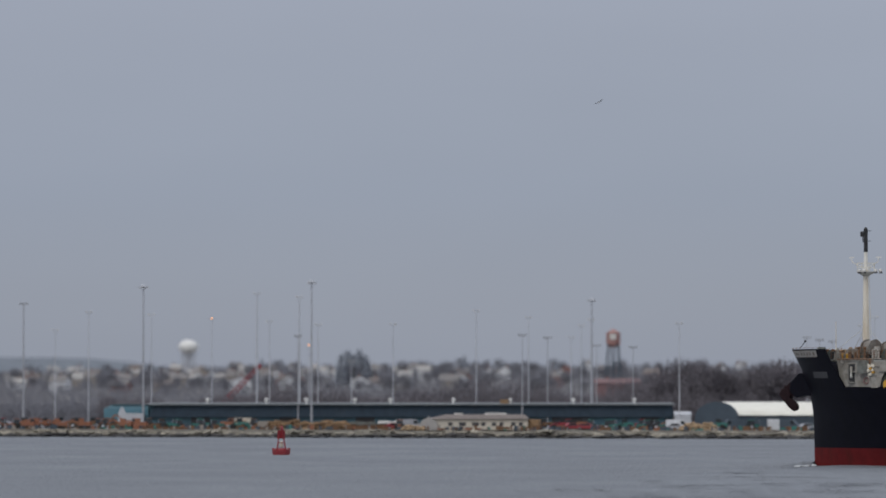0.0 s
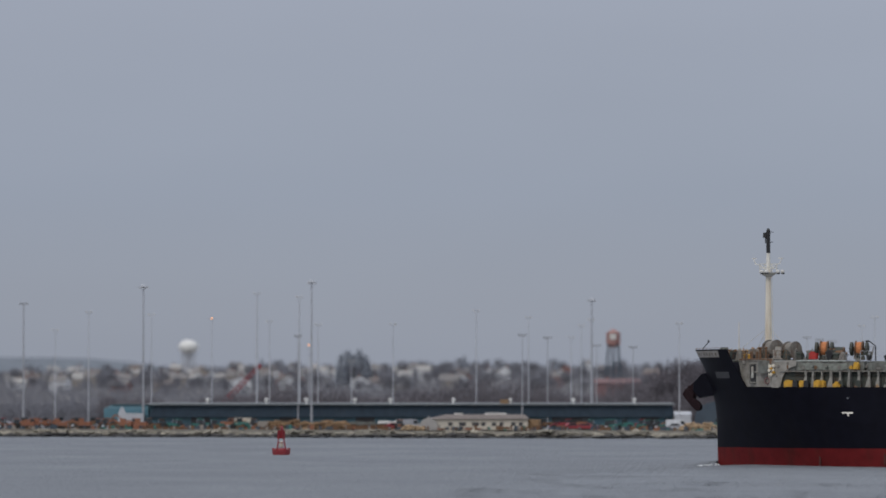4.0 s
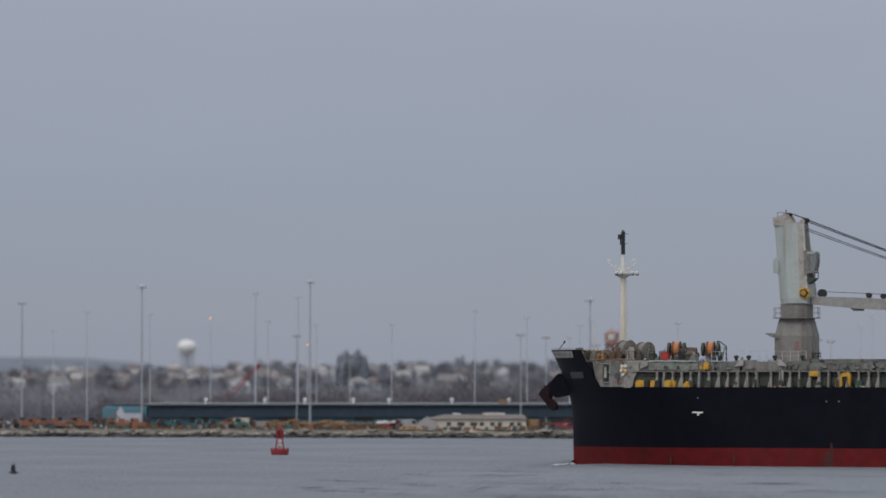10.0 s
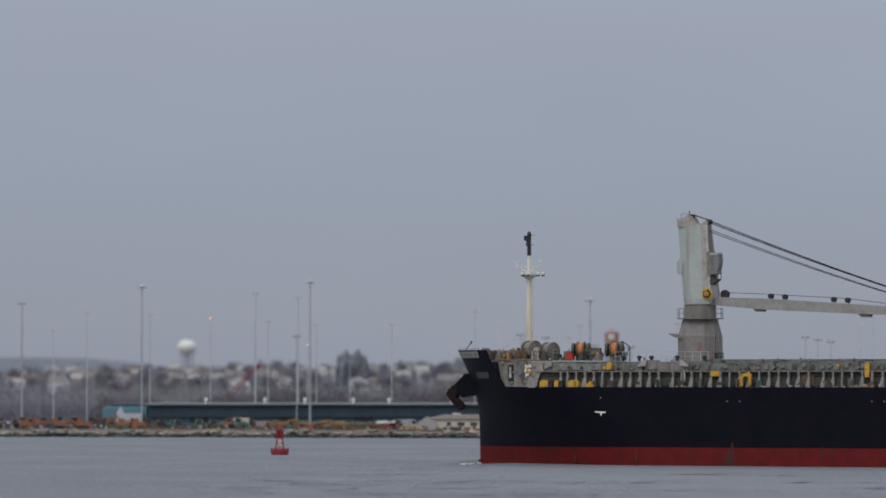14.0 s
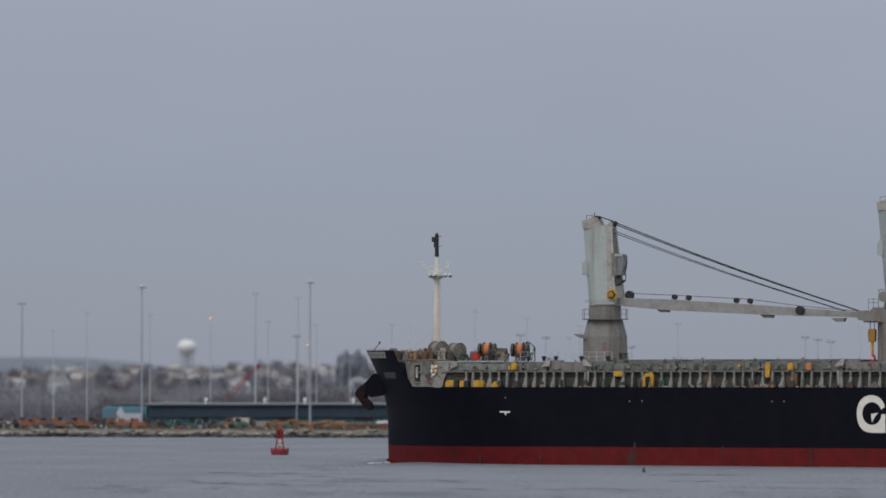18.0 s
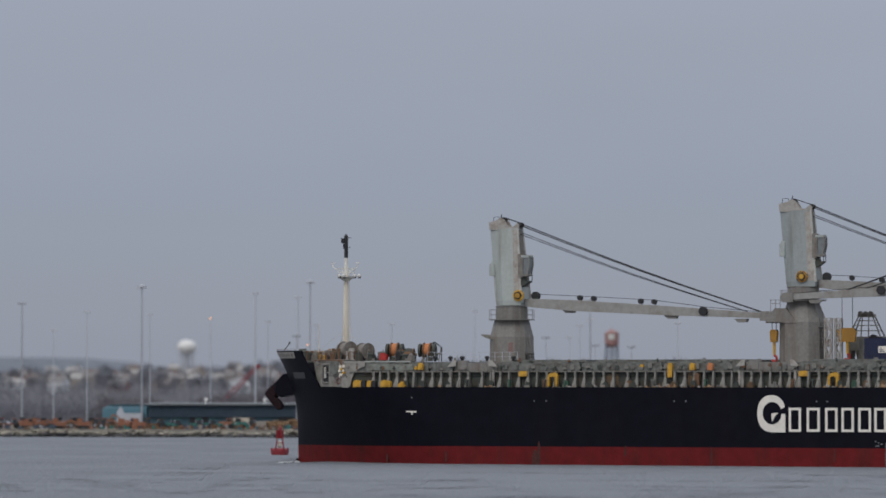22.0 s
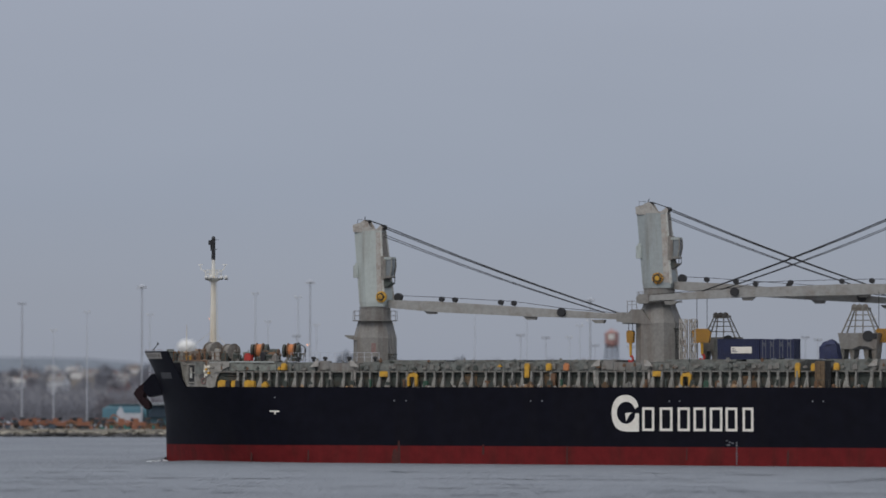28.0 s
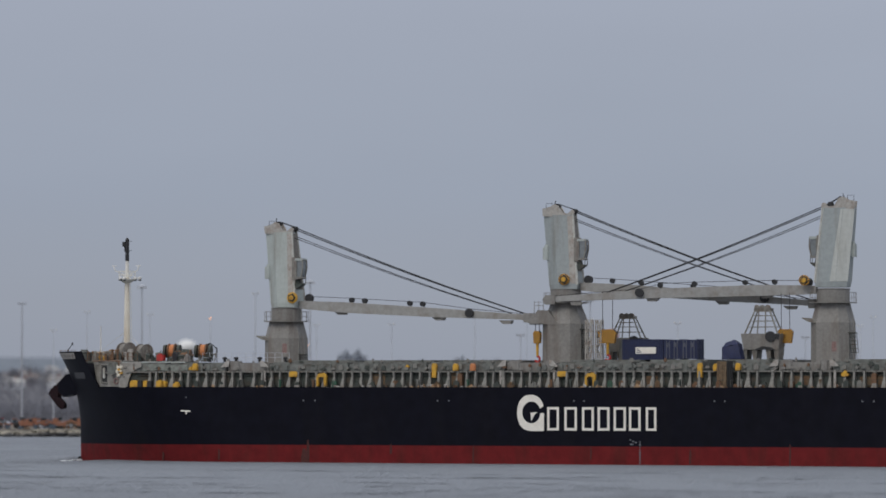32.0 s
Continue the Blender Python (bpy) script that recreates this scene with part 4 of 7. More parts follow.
    bar(bm, (7.9 + s * 1.8, -0.3, 28.3), (7.9 + s * 2.1, -0.3, 29.1), 0.07, None, 4)
    bar(bm, (7.9 + s * 1.6, -0.3, 29.1), (7.9 + s * 2.35, -0.3, 29.1), 0.08, None, 4)
part("crosstree", bm, "white", mast)
for dx, dy in ((-0.5, -1.3), (0.25, -1.4), (1.75, -0.9), (2.35, -0.6)):
    bm = B()
    lathe(bm, [(0.1, -0.3), (0.24, -0.2), (0.27, 0.1), (0.12, 0.25)], 10, (7.9 + dx, dy, 27.2), "y")
    lmp = part("floodlight", bm, "cladwhite", mast, "white round floodlight", True)
    bm = B()
    box(bm, 7.9 + dx - 0.2, 7.9 + dx + 0.2, dy - 0.1, dy + 0.25, 26.85, 27.02, 0.04)
    part("bracket", bm, "black", lmp)
bm = B()
for dx, dy in ((-5.0, -3.0), (5.5, -3.0), (-4.0, 4.0)):
    bar(bm, (7.9, 0, 19.5), (7.9 + dx, dy, 14.9), 0.035, None, 4)
part("mast_stay", bm, "rim", mast, "thin wire stay of the foremast")
bm = B()
lathe(bm, [(0.3, 27.1), (0.26, 29.85)], 10, (7.9, 0, 0))
part("upper_pole", bm, "white", mast)
bm = B()
lathe(bm, [(0.3, 29.85), (0.28, 32.2), (0.3, 32.3), (0.3, 33.0), (0.12, 33.3)], 10, (7.9, 0, 0))
box(bm, 7.2, 7.75, -0.3, 0.3, 32.0, 32.7, 0.05)
bar(bm, (7.9, 0, 31.3), (8.6, 0, 31.4), 0.05, None, 4)
bar(bm, (7.9, 0, 32.8), (8.7, 0, 32.75), 0.05, None, 4)
bar(bm, (7.5, 0, 31.2), (7.5, 0, 32.1), 0.09, None, 4)
part("black_topmast", bm, "black", mast, "black topmast with horn and lamp brackets")
bm = B()
for s in (-0.3, 0.3):
    bar(bm, (8.6, s, 15), (8.3, s, 27), 0.03, None, 4)
for k in range(24):
    z = 15.4 + k * 0.48
    bar(bm, (8.6 - 0.3 * k / 24, -0.3, z), (8.6 - 0.3 * k / 24, 0.3, z), 0.025, None, 4)
part("mast_ladder", bm, "cream", mast)

# anchor hung from its bolster at the stem
bm = B()
slab(bm, [(0.6, 10.0), (0.6, 12.7), (-1.0, 13.05), (-1.9, 12.95), (-3.1, 11.7), (-3.2, 10.5), (-2.2, 9.55), (-0.9, 9.95)], -1.5, 0.2)
bmesh.ops.bevel(bm, geom=bm.edges[:], offset=0.08, segments=1, affect='EDGES')
anchor = part("anchor_bolster", bm, "hull", ship, "black steel anchor bolster standing out from the stem")
bm = B()
solid(bm, [(-1.9, -1.2, 10.0), (-1.6, -1.2, 12.0), (-1.6, -0.2, 12.0), (-1.9, -0.2, 10.0)], [(-4.0, -1.2, 9.6), (-3.5, -1.2, 10.9), (-3.5, -0.2, 10.9), (-4.0, -0.2, 9.6)])
part("anchor_shank", bm, "anchor", anchor)
bm = B()
slab(bm, [(-4.85, 10.1), (-4.4, 10.75), (-3.75, 10.95), (-3.0, 10.1), (-3.3, 9.2), (-4.2, 9.2)], -1.45, -0.1)
bmesh.ops.bevel(bm, geom=bm.edges[:], offset=0.1, segments=1, affect='EDGES')
part("anchor_crown", bm, "anchor", anchor, "dark rust-brown anchor crown")
for y0, low, high in ((-1.5, [(-4.2, 9.3), (-3.2, 9.6), (-2.4, 9.0), (-2.05, 8.5), (-2.1, 7.9), (-2.65, 7.7), (-3.4, 8.3)], 0), (-1.35, [(-4.5, 10.5), (-3.95, 11.2), (-3.5, 11.25), (-3.3, 11.75), (-2.95, 11.8), (-2.55, 11.1), (-3.0, 10.2)], 0)):
    bm = B()
    slab(bm, low, y0, y0 + 0.9)
    bmesh.ops.bevel(bm, geom=bm.edges[:], offset=0.08, segments=1, affect='EDGES')
    part("anchor_fluke", bm, "anchor", anchor, "dark rust-brown anchor fluke")
bm = B()
for x, z in ((-4.05, 11.15), (-4.5, 10.7), (-2.4, 12.3)):
    lump(bm, (x, -0.8, z), (0.2, 0.3, 0.2), random.Random(3), 1, 0.3)
part("anchor_weed", bm, "anchor", anchor)
anchor.matrix_basis = pose(0.3, 0, 0)

# mooring winches and drums on the forecastle


def reel(x, y, z, r, length, core, mat, label):
    """A drum between two flanges, its axle across the ship at a slant."""
    bm = B()
    lathe(bm, [(core * 0.9, -length / 2), (core, -length * 0.3), (core * 1.04, 0), (core, length * 0.3), (core * 0.9, length / 2)], 16, (0, 0, 0), "y")
    drum = part("winch_drum", bm, "stain" if mat == "rust" else mat, ship, label, True)
    drum.matrix_basis = pose(x, y, z, 0, 0, 101 if mat != "rust" else 62)
    for s in (-1, 1):
        bm = B()
        lathe(bm, [(r, s * length / 2 - 0.08), (r, s * length / 2 + 0.08)], 18, (0, 0, 0), "y")
        lathe(bm, [(0.25, s * (length / 2 + 0.1)), (0.18, s * (length / 2 + 0.45))], 8, (0, 0, 0), "y")
        part("drum_flange", bm, "stain" if mat == "rust" else "rust", drum, "worn grey flange" if mat == "rust" else "rusty flange")
    if mat == "rope":
        for s in (-1, 1):
            bm = B()
            lathe(bm, [(0.2, s * (length / 2 + 0.35)), (r * 0.86, s * (length / 2 + 0.4)), (r * 0.86, s * (length / 2 + 0.75)), (r * 0.5, s * (length / 2 + 0.85))], 14, (0, 0, 0), "y")
            part("brake_drum", bm, "dark", drum, "dark greasy brake drum")
    for s in (-1, 1):
        bm = B()
        solid(bm, [(-0.5, s * length * 0.62 - 0.12, -z + 14.9), (0.5, s * length * 0.62 - 0.12, -z + 14.9), (0.5, s * length * 0.62 + 0.12, -z + 14.9), (-0.5, s * length * 0.62 + 0.12, -z + 14.9)],
              [(-0.15, s * length * 0.62 - 0.12, 0.2), (0.15, s * length * 0.62 - 0.12, 0.2), (0.15, s * length * 0.62 + 0.12, 0.2), (-0.15, s * length * 0.62 + 0.12, 0.2)])
        part("drum_stand", bm, "grey", drum)
    return drum


reel(10.75, -6.0, 16.35, 1.3, 1.6, 1.12, "rust", "rusty wire drum of the windlass")
reel(13.4, -5.6, 16.2, 1.2, 1.5, 1.05, "rust", "rusty wire drum of the windlass")
reel(18.5, -6.5, 16.3, 1.15, 0.95, 0.98, "rope", "mooring winch drum wound with orange rope")
reel(23.55, -6.5, 16.3, 1.12, 0.95, 0.95, "rope", "mooring winch drum wound with orange rope")
reel(20.2, -5.5, 15.7, 0.9, 1.5, 0.9, "dark", "dark empty winch drum")
bm = B()
box(bm, 17.05, 18.2, -9.0, -8.0, 14.9, 15.75, 0.15)
box(bm, 17.2, 17.8, -8.8, -8.2, 15.75, 15.95, 0.1)
part("winch_motor", bm, "red", ship, "red winch motor housing")
rd = random.Random(11)
for k in range(44):
    x = rd.uniform(-1.0, 12.5)
    y = -rd.uniform(0.35, 0.92) * max(side_y(x, DECK) - 1.2, 0.6)
    w, h = rd.uniform(0.25, 0.7), (rd.uniform(0.8, 1.9) if x > 2 else rd.uniform(0.5, 1.1))
    bm = B()
    if k % 3 == 0:
        lathe(bm, [(w * 0.6, 0), (w * 0.6, h * 0.7), (w * 0.9, h * 0.75), (w * 0.8, h)], 8)
    elif k % 3 == 1:
        box(bm, -w, w, -w * 0.7, w * 0.7, 0, h * 0.8, 0.1)
        bar(bm, (0, 0, h * 0.8), (0.1, 0, h), 0.1)
    else:
        for s in (-1, 1):
            lathe(bm, [(0.18, 0), (0.16, h * 0.75), (0.26, h * 0.8), (0.2, h * 0.9)], 8, (s * 0.4, 0, 0))
        box(bm, -0.75, 0.75, -0.3, 0.3, 0, 0.12)
    o = part(("vent_pipe", "deck_locker", "bollard")[k % 3], bm, rd.choice(("rust", "dark", "saddle", "rust", "yellow", "cover", "straw", "black") if x > 3 else ("rust", "dark", "cover")), ship)
    o.matrix_basis = pose(x, y, 14.9, 0, 0, rd.uniform(0, 40))
# rail along the bow top and forecastle side
bm = B()
prev = None
for k in range(20):
    x = -2.5 + k * 1.0
    p = (x, -max(side_y(x, 16.2) - 0.12, 0.0) if x < 4.6 else wall_y(x) + 0.1)
    z0 = 16.3 if x < 4.6 else 15.0
    bar(bm, (*p, z0), (*p, z0 + (0.2 if x < 4.6 else 1.05)), 0.035, None, 4)
    if prev and (prev[2] == z0):
        for h in ((0.2,) if x < 4.6 else (0.5, 1.05)):
            bar(bm, (prev[0], prev[1], z0 + h), (*p, z0 + h), 0.03, None, 4)
    prev = (*p, z0)
part("bow_rail", bm, "rust", ship, "thin worn guard rail on the forecastle")
bm = B()
bar(bm, (-1.6, -1, 14.9), (-1.5, -1, 16.5), 0.06, None, 5)
bar(bm, (-1.5, -1, 16.5), (-0.7, -1, 17.4), 0.06, None, 5)
lathe(bm, [(0.12, 0), (0.16, 0.2), (0.05, 0.4)], 8, (-0.7, -1, 17.3))
part("jackstaff", bm, "black", ship, "bent dark jackstaff at the bow")
bm = B()
bar(bm, (3.3, 0.5, 14.9), (3.3, 0.5, 20.2), 0.09, 0.05, 6)
part("bow_light_pole", bm, "white", ship, "slim white light pole")
bm = B()
bar(bm, (26.4, -8, 14.7), (26.4, -8, 16.7), 0.09, None, 6)
bar(bm, (26.4, -8, 16.7), (25.4, -8, 17.4), 0.07, None, 6)
bar(bm, (25.4, -8, 17.4), (25.0, -8, 17.3), 0.12, None, 6)
part("davit", bm, "black", ship, "small dark deck davit")
for x, y in ((26.0, -9.5), (28.6, -10), (30.4, -10), (34.4, -10.5), (38.2, -10)):
    bm = B()
    lathe(bm, [(0.22, 14.7), (0.22, 15.05), (0.36, 15.1), (0.34, 15.35), (0.1, 15.45)], 10, (x, y, 0))
    part("mushroom_vent", bm, "black", ship)
bm = B()
prev = None
for k in range(13):
    x = 24.6 + k * 1.15
    bar(bm, (x, -9, 14.7), (x, -9, 16.0), 0.04, None, 4)
    if prev:
        for h in (15.35, 16.0):
            bar(bm, (prev, -9, h), (x, -9, h), 0.03, None, 4)
    prev = x
part("hatch_rail", bm, "steel", ship, "thin grey hand rail on the hatch")

# frames, pipes and small gear round the winches
rd = random.Random(17)
for k in range(22):
    x = 6.5 + k * 0.86 + rd.uniform(-0.3, 0.3)
    y = -rd.uniform(4.5, 8.5)
    h = rd.uniform(0.7, 1.9)
    bm = B()
    if k % 2:
        tube(bm, [(0, 0, 0), (0, 0, h), (rd.uniform(0.4, 1.1), 0, h), (rd.uniform(0.4, 1.1), 0, 0)], 0.09)
        bar(bm, (0.2, 0, h * 0.55), (0.8, 0, h * 0.6), 0.12, None, 6)
    else:
        solid(bm, [(-0.45, -0.4, 0), (0.5, -0.4, 0), (0.5, 0.4, 0), (-0.45, 0.4, 0)], [(-0.3, -0.3, h * 0.6), (0.35, -0.3, h * 0.7), (0.35, 0.3, h * 0.7), (-0.3, 0.3, h * 0.6)])
        lathe(bm, [(0.25, h * 0.5), (0.3, h * 0.7), (0.12, h * 0.9)], 8)
    o = part("winch_frame" if k % 2 else "winch_gear", bm, rd.choice(("rust", "dark", "stay", "dark", "grey", "grey", "black")), ship)
    o.matrix_basis = pose(x, y, 14.76, 0, 0, rd.uniform(-20, 40))
rd = random.Random(41)
for k in range(30):
    x = rd.choice((rd.uniform(18.6, 21.6), rd.uniform(14.6, 25.4), rd.uniform(5.5, 9.2)))
    y, h = -rd.uniform(6.8, 8.6), rd.uniform(0.6, 1.5)
    bm = B()
    if k % 3 == 0:
        lathe(bm, [(0.5 * h, -0.25), (0.55 * h, -0.15), (0.3 * h, -0.1), (0.3 * h, 0.1), (0.55 * h, 0.15), (0.5 * h, 0.25)], 12, (0, 0, 0.55 * h), "y")
        solid(bm, [(-0.5, -0.3, 0), (0.5, -0.3, 0), (0.5, 0.3, 0), (-0.5, 0.3, 0)], [(-0.2, -0.2, 0.6 * h), (0.2, -0.2, 0.6 * h), (0.2, 0.2, 0.6 * h), (-0.2, 0.2, 0.6 * h)])
    elif k % 3 == 1:
        box(bm, -0.45, 0.4, -0.3, 0.3, 0, 0.6 * h, 0.12)
        lathe(bm, [(0.2, -0.5), (0.24, -0.4), (0.24, 0.4), (0.2, 0.5)], 10, (0, 0, 0.75 * h), "x")
        bar(bm, (0.1, 0.1, 0.6 * h), (0.35, 0.1, h * 1.1), 0.07, None, 5)
    else:
        for q in (-0.4, 0.1, 0.55):
            bar(bm, (q, 0, 0), (q + rd.uniform(-0.1, 0.1), 0, h * rd.uniform(0.7, 1.0)), 0.1, 0.07, 6)
        bar(bm, (-0.5, 0, 0.6 * h), (0.65, 0, 0.55 * h), 0.09, None, 5)
    o = part("winch_brake", bm, rd.choice(("dark", "black", "stain", "rust", "cover", "dark") if x > 10 else ("dark", "rust", "yellow", "stain", "straw")), ship)
    o.matrix_basis = pose(x, y if x > 10 else -rd.uniform(5, 7), 14.85, 0, 0, rd.uniform(-30, 30))
for x0, x1, z, m in ((7.0, 13.3, 14.85, "rust"), (9.0, 13.2, 13.1, "stay"), (13.6, 24.0, 14.62, "pale")):
    bm = B()
    y = -(side_y(x0, DECK) - 0.2) if x0 < 13 else -13.4
    y1 = -(side_y(x1, DECK) - 0.2) if x0 < 13 else -13.4
    tube(bm, [(x0, y - 0.1, z), ((x0 + x1) / 2, (y + y1) / 2 - 0.5 * (x0 < 13), z + 0.05), (x1, y1 - 0.1, z)], 0.09)
    part("side_pipe", bm, m, ship)

# openings and gear on the forecastle's grey side
y = wall_y(10.0) - 0.12
# solid black block paints the shade inside the opening
bm = B()
slab(bm, [(9.35, 11.95), (9.55, 11.75), (10.35, 11.75), (10.55, 11.95), (10.55, 14.0), (10.35, 14.2), (9.55, 14.2), (9.35, 14.0)], y, y + 0.6)
chock = part("fairlead", bm, "black", ship, "tall mooring fairlead, shade inside painted black, with a pale worn frame")
bm = B()
for p, q in (((9.25, 11.65), (9.25, 14.3)), ((10.65, 11.65), (10.65, 14.3)), ((9.25, 14.28), (10.65, 14.28)), ((9.25, 11.68), (10.65, 11.68))):
    bar(bm, (p[0], y, p[1]), (q[0], y, q[1]), 0.13, None, 5)
part("rim", bm, "stay", chock)
bm = B()
lathe(bm, [(0.08, 12.3), (0.2, 12.4), (0.15, 13.0), (0.2, 13.8), (0.08, 13.9)], 10, (9.70, y - 0.05, 0))
part("rope_roller", bm, "rim", chock, "pale worn rope roller")
wall_box("side_locker", 11.2, 12.9, 12.95, 14.7, "cover", "worn green-grey locker on the forecastle side", 0.45)
wall_box("rust_patch_plate", 12.5, 13.2, 14.2, 14.8, "rust", "", 0.3)
wall_box("rust_patch_plate", 7.6, 8.2, 14.3, 14.8, "stain", "", 0.06)
# life-saving gear: a cluster of cream and yellow canisters in a rack
bm = B()
y = wall_y(13.3) - 0.85
for k, (x, z) in enumerate(((13.2, 13.9), (13.7, 13.95), (13.1, 13.35), (13.6, 13.4), (13.35, 12.8))):
    lathe(bm, [(0.12, -0.2), (0.22, -0.16), (0.22, 0.16), (0.12, 0.2)], 9, (x, y, z), "y")
for x in (12.95, 13.4, 13.85):
    bar(bm, (x, y + 0.2, 12.4), (x, y + 0.2, 14.3), 0.07, None, 4)
part("canister_rack", bm, "cream", ship, "rack of cream canisters with yellow tops")
bm = B()
for x, z in ((13.4, 13.6), (13.75, 13.1)):
    box(bm, x - 0.16, x + 0.16, y - 0.3, y + 0.1, z - 0.14, z + 0.14)
part("yellow_canister", bm, "yellow", ship)
bm = B()
y = wall_y(12.3) - 0.1
ringp = [(12.3 + 0.36 * math.cos(u * math.pi / 7), y, 11.95 + 0.4 * math.sin(u * math.pi / 7)) for u in range(15)]
tube(bm, ringp, 0.11, 6)
part("life_ring", bm, "fadedred", ship, "dull red life ring on the grey wall")
# rounded grey end plate where the forecastle meets the hatch coaming
bm = B()
slab(bm, [(13.4, 11.0), (14.6, 11.0), (14.9, 12.3), (15.3, 13.1), (16.0, 13.7), (16.9, 14.0), (16.9, 14.75), (13.4, 14.75)], -13.55, -13.4)
part("end_plate", bm, "castle", ship, "grey curved end plate of the forecastle, worn")
bm = B()
for x, z, r in ((14.4, 13.9, 0.28), (15.7, 14.3, 0.22), (14.1, 12.6, 0.2), (13.6, 14.6, 0.24)):
    lump(bm, (x, -13.6, z), (r, 0.1, r * 0.8), random.Random(int(x * 10)), 1, 0.35)
part("paint_scar", bm, "stain", ship)
# sagging pale weather cloth and pipes along the rail before the hatch
bm = B()
slab(bm, [(17.2, 13.4), (20.0, 13.5), (22.2, 13.35), (24.3, 13.5), (24.3, 14.35), (22.0, 14.25), (19.5, 14.4), (17.2, 14.35)], -13.5, -13.36)
part("weather_cloth", bm, "rim2", ship, "pale grey-green canvas along the hatch side")

# yellow and rusty fittings along the side deck
YL = "yellow painted deck fitting"
for x, z, o, nm in ((15.9, 11.0, DRUMLID, "pedestal_roller"), (17.0, 11.0, SMALL, "deck_box"), (18.05, 11.0, SMALL, "pedestal_roller"), (18.75, 11.0, SMALL, "deck_box"), (20.55, 11.0, DRUMLID, "deck_box"), (21.1, 11.0, SMALL, "pedestal_roller"), (23.15, 11.0, LUMP, "deck_box")):
    deck_fitting(nm, "black" if o is SMALL and nm == "deck_box" else "yellow", o, x, z, -min(side_y(x, DECK) - 0.6, 14.6), 0.8, YL)
for x, z, o in ((25.6, 13.5, SMALL), (41.2, 12.55, BOXY), (82.1, 12.55, BOXY), (123.1, 12.5, LUMP)):
    deck_fitting("gear_box", "yellow", o, x, z, -13.65, 0.6, YL)
for x in (45.8, 86.5):
    deck_fitting("portal_frame", "yellow", PORTAL, x, DECK + 0.2, -14.3, 0.5, "yellow portal-shaped deck fitting")
for x in (62.9, 102.35):
    deck_fitting("cover_jack", "yellow", TALL, x, 12.4, -13.7, 0.5, "yellow upright hatch cover jack")
for x, z, m, o in ((66.2, 13.4, "yellow", SMALL), (68.8, 13.4, "rope", SMALL), (66.9, 11.0, "rust", TALL), (104.7, 13.3, "yellow", SMALL), (107.9, 13.4, "yellow", SMALL),
                   (91, 11.0, "rust", SMALL), (93.0, 11.0, "dark", SMALL), (57.0, 11.0, "rust", SMALL), (115.5, 11.0, "rust", SMALL), (124.6, 11.0, "dark", SMALL), (127.2, 11.0, "rust", TALL)):
    deck_fitting("deck_gear", m, o, x, z, -13.85, 0.6)
# rusty and dark panels standing before the coaming, pale gussets at the ends of the cross decks
for x0, x1, z0, z1, y, m in ((105.0, 106.4, 11.0, 14.6, -14.5, "rustpanel"), (106.45, 107.3, 11.0, 14.65, -14.5, "wire"), (53.1, 55.2, 11.3, 12.9, -13.3, "rustpanel"), (65.3, 67.2, 11.2, 13.1, -13.3, "rustpanel"), (115.0, 117.9, 11.3, 12.7, -13.3, "rustpanel"), (125.0, 128.8, 11.1, 12.5, -13.3, "rustpanel"), (94.0, 96.0, 11.2, 12.6, -13.3, "rustpanel")):
    bm = B()
    box(bm, x0, x1, y, y + 0.12, z0, z1, 0.03)
    box(bm, x0 + 0.1, x0 + 0.25, y - 0.08, y, z0, z1 - 0.1)
    box(bm, (x0 + x1) / 2, (x0 + x1) / 2 + 0.15, y - 0.08, y, z0, z1 - 0.1)
    part("coaming_panel", bm, m, ship)
for x, s in ((30.2, 1), (36.6, -1), (72.9, 1), (80.9, -1), (112.8, 1), (121.6, -1)):
    bm = B()
    slab(bm, [(x - s * 0.6, 13.9), (x + s * 0.7, 14.0), (x + s * 0.75, 14.85), (x + s * 0.3, 14.8)], -13.62, -13.45)
    part("corner_gusset", bm, "saddle", ship)
    bm = B()
    box(bm, x - 0.18, x + 0.18, -13.75, -13.45, 11.0, 13.4, 0.04)
    part("corner_post", bm, "saddle", ship)
rd = random.Random(8)
for k in range(40):
    x = 24 + k * 3.0 + rd.uniform(-0.8, 0.8)
    deck_fitting("deck_gear", rd.choice(("rust", "dark", "rustpanel", "dark", "stay", "green")), rd.choice((SMALL, POST, LUMP)), x, DECK + 0.002, -rd.uniform(14.0, 14.9), 0.4)

rd = random.Random(29)
scraps = []
for mat in ("rust", "stain", "saddle", "straw"):
    bm = B()
    lump(bm, (0, 0, 0.1), (0.3, 0.15, 0.16), rd, 1, 0.35)
    o = part("deck_scrap", bm, mat, ship)
    o.matrix_basis = pose(26 + len(scraps) * 11.3, -15.0, DECK)
    scraps.append(o)
for k in range(110):
    x = rd.choice((rd.uniform(24, 128), rd.uniform(60, 72), rd.uniform(84, 112)))
    again("deck_scrap", rd.choice(scraps), ship, x, -rd.uniform(14.6, 15.2), DECK, rd.uniform(0, 90), rd.uniform(0.4, 1.3), 1, rd.uniform(0.5, 2.2))
# worn stiffeners, lids and lashings on the hatch sides
for k in range(70):
    x = 37.5 + k * 1.32 + rd.uniform(-0.5, 0.5)
    bm = B()
    h = rd.uniform(0.25, 0.75)
    if k % 3:
        slab(bm, [(-0.35, 0), (0.3, 0.05), (0.25, h), (-0.1, h * 1.1), (-0.3, h * 0.8)], -0.08, 0.08)
    else:
        lathe(bm, [(0.2, -0.12), (0.26, 0), (0.16, 0.1)], 8, (0, 0, h * 0.5), "y")
        bar(bm, (0, 0, 0), (0.5, 0, h), 0.05, None, 4)
    o = part("hatch_lashing", bm, rd.choice(("grey", "stay", "stay", "dark", "cover", "stain", "cover")), ship)
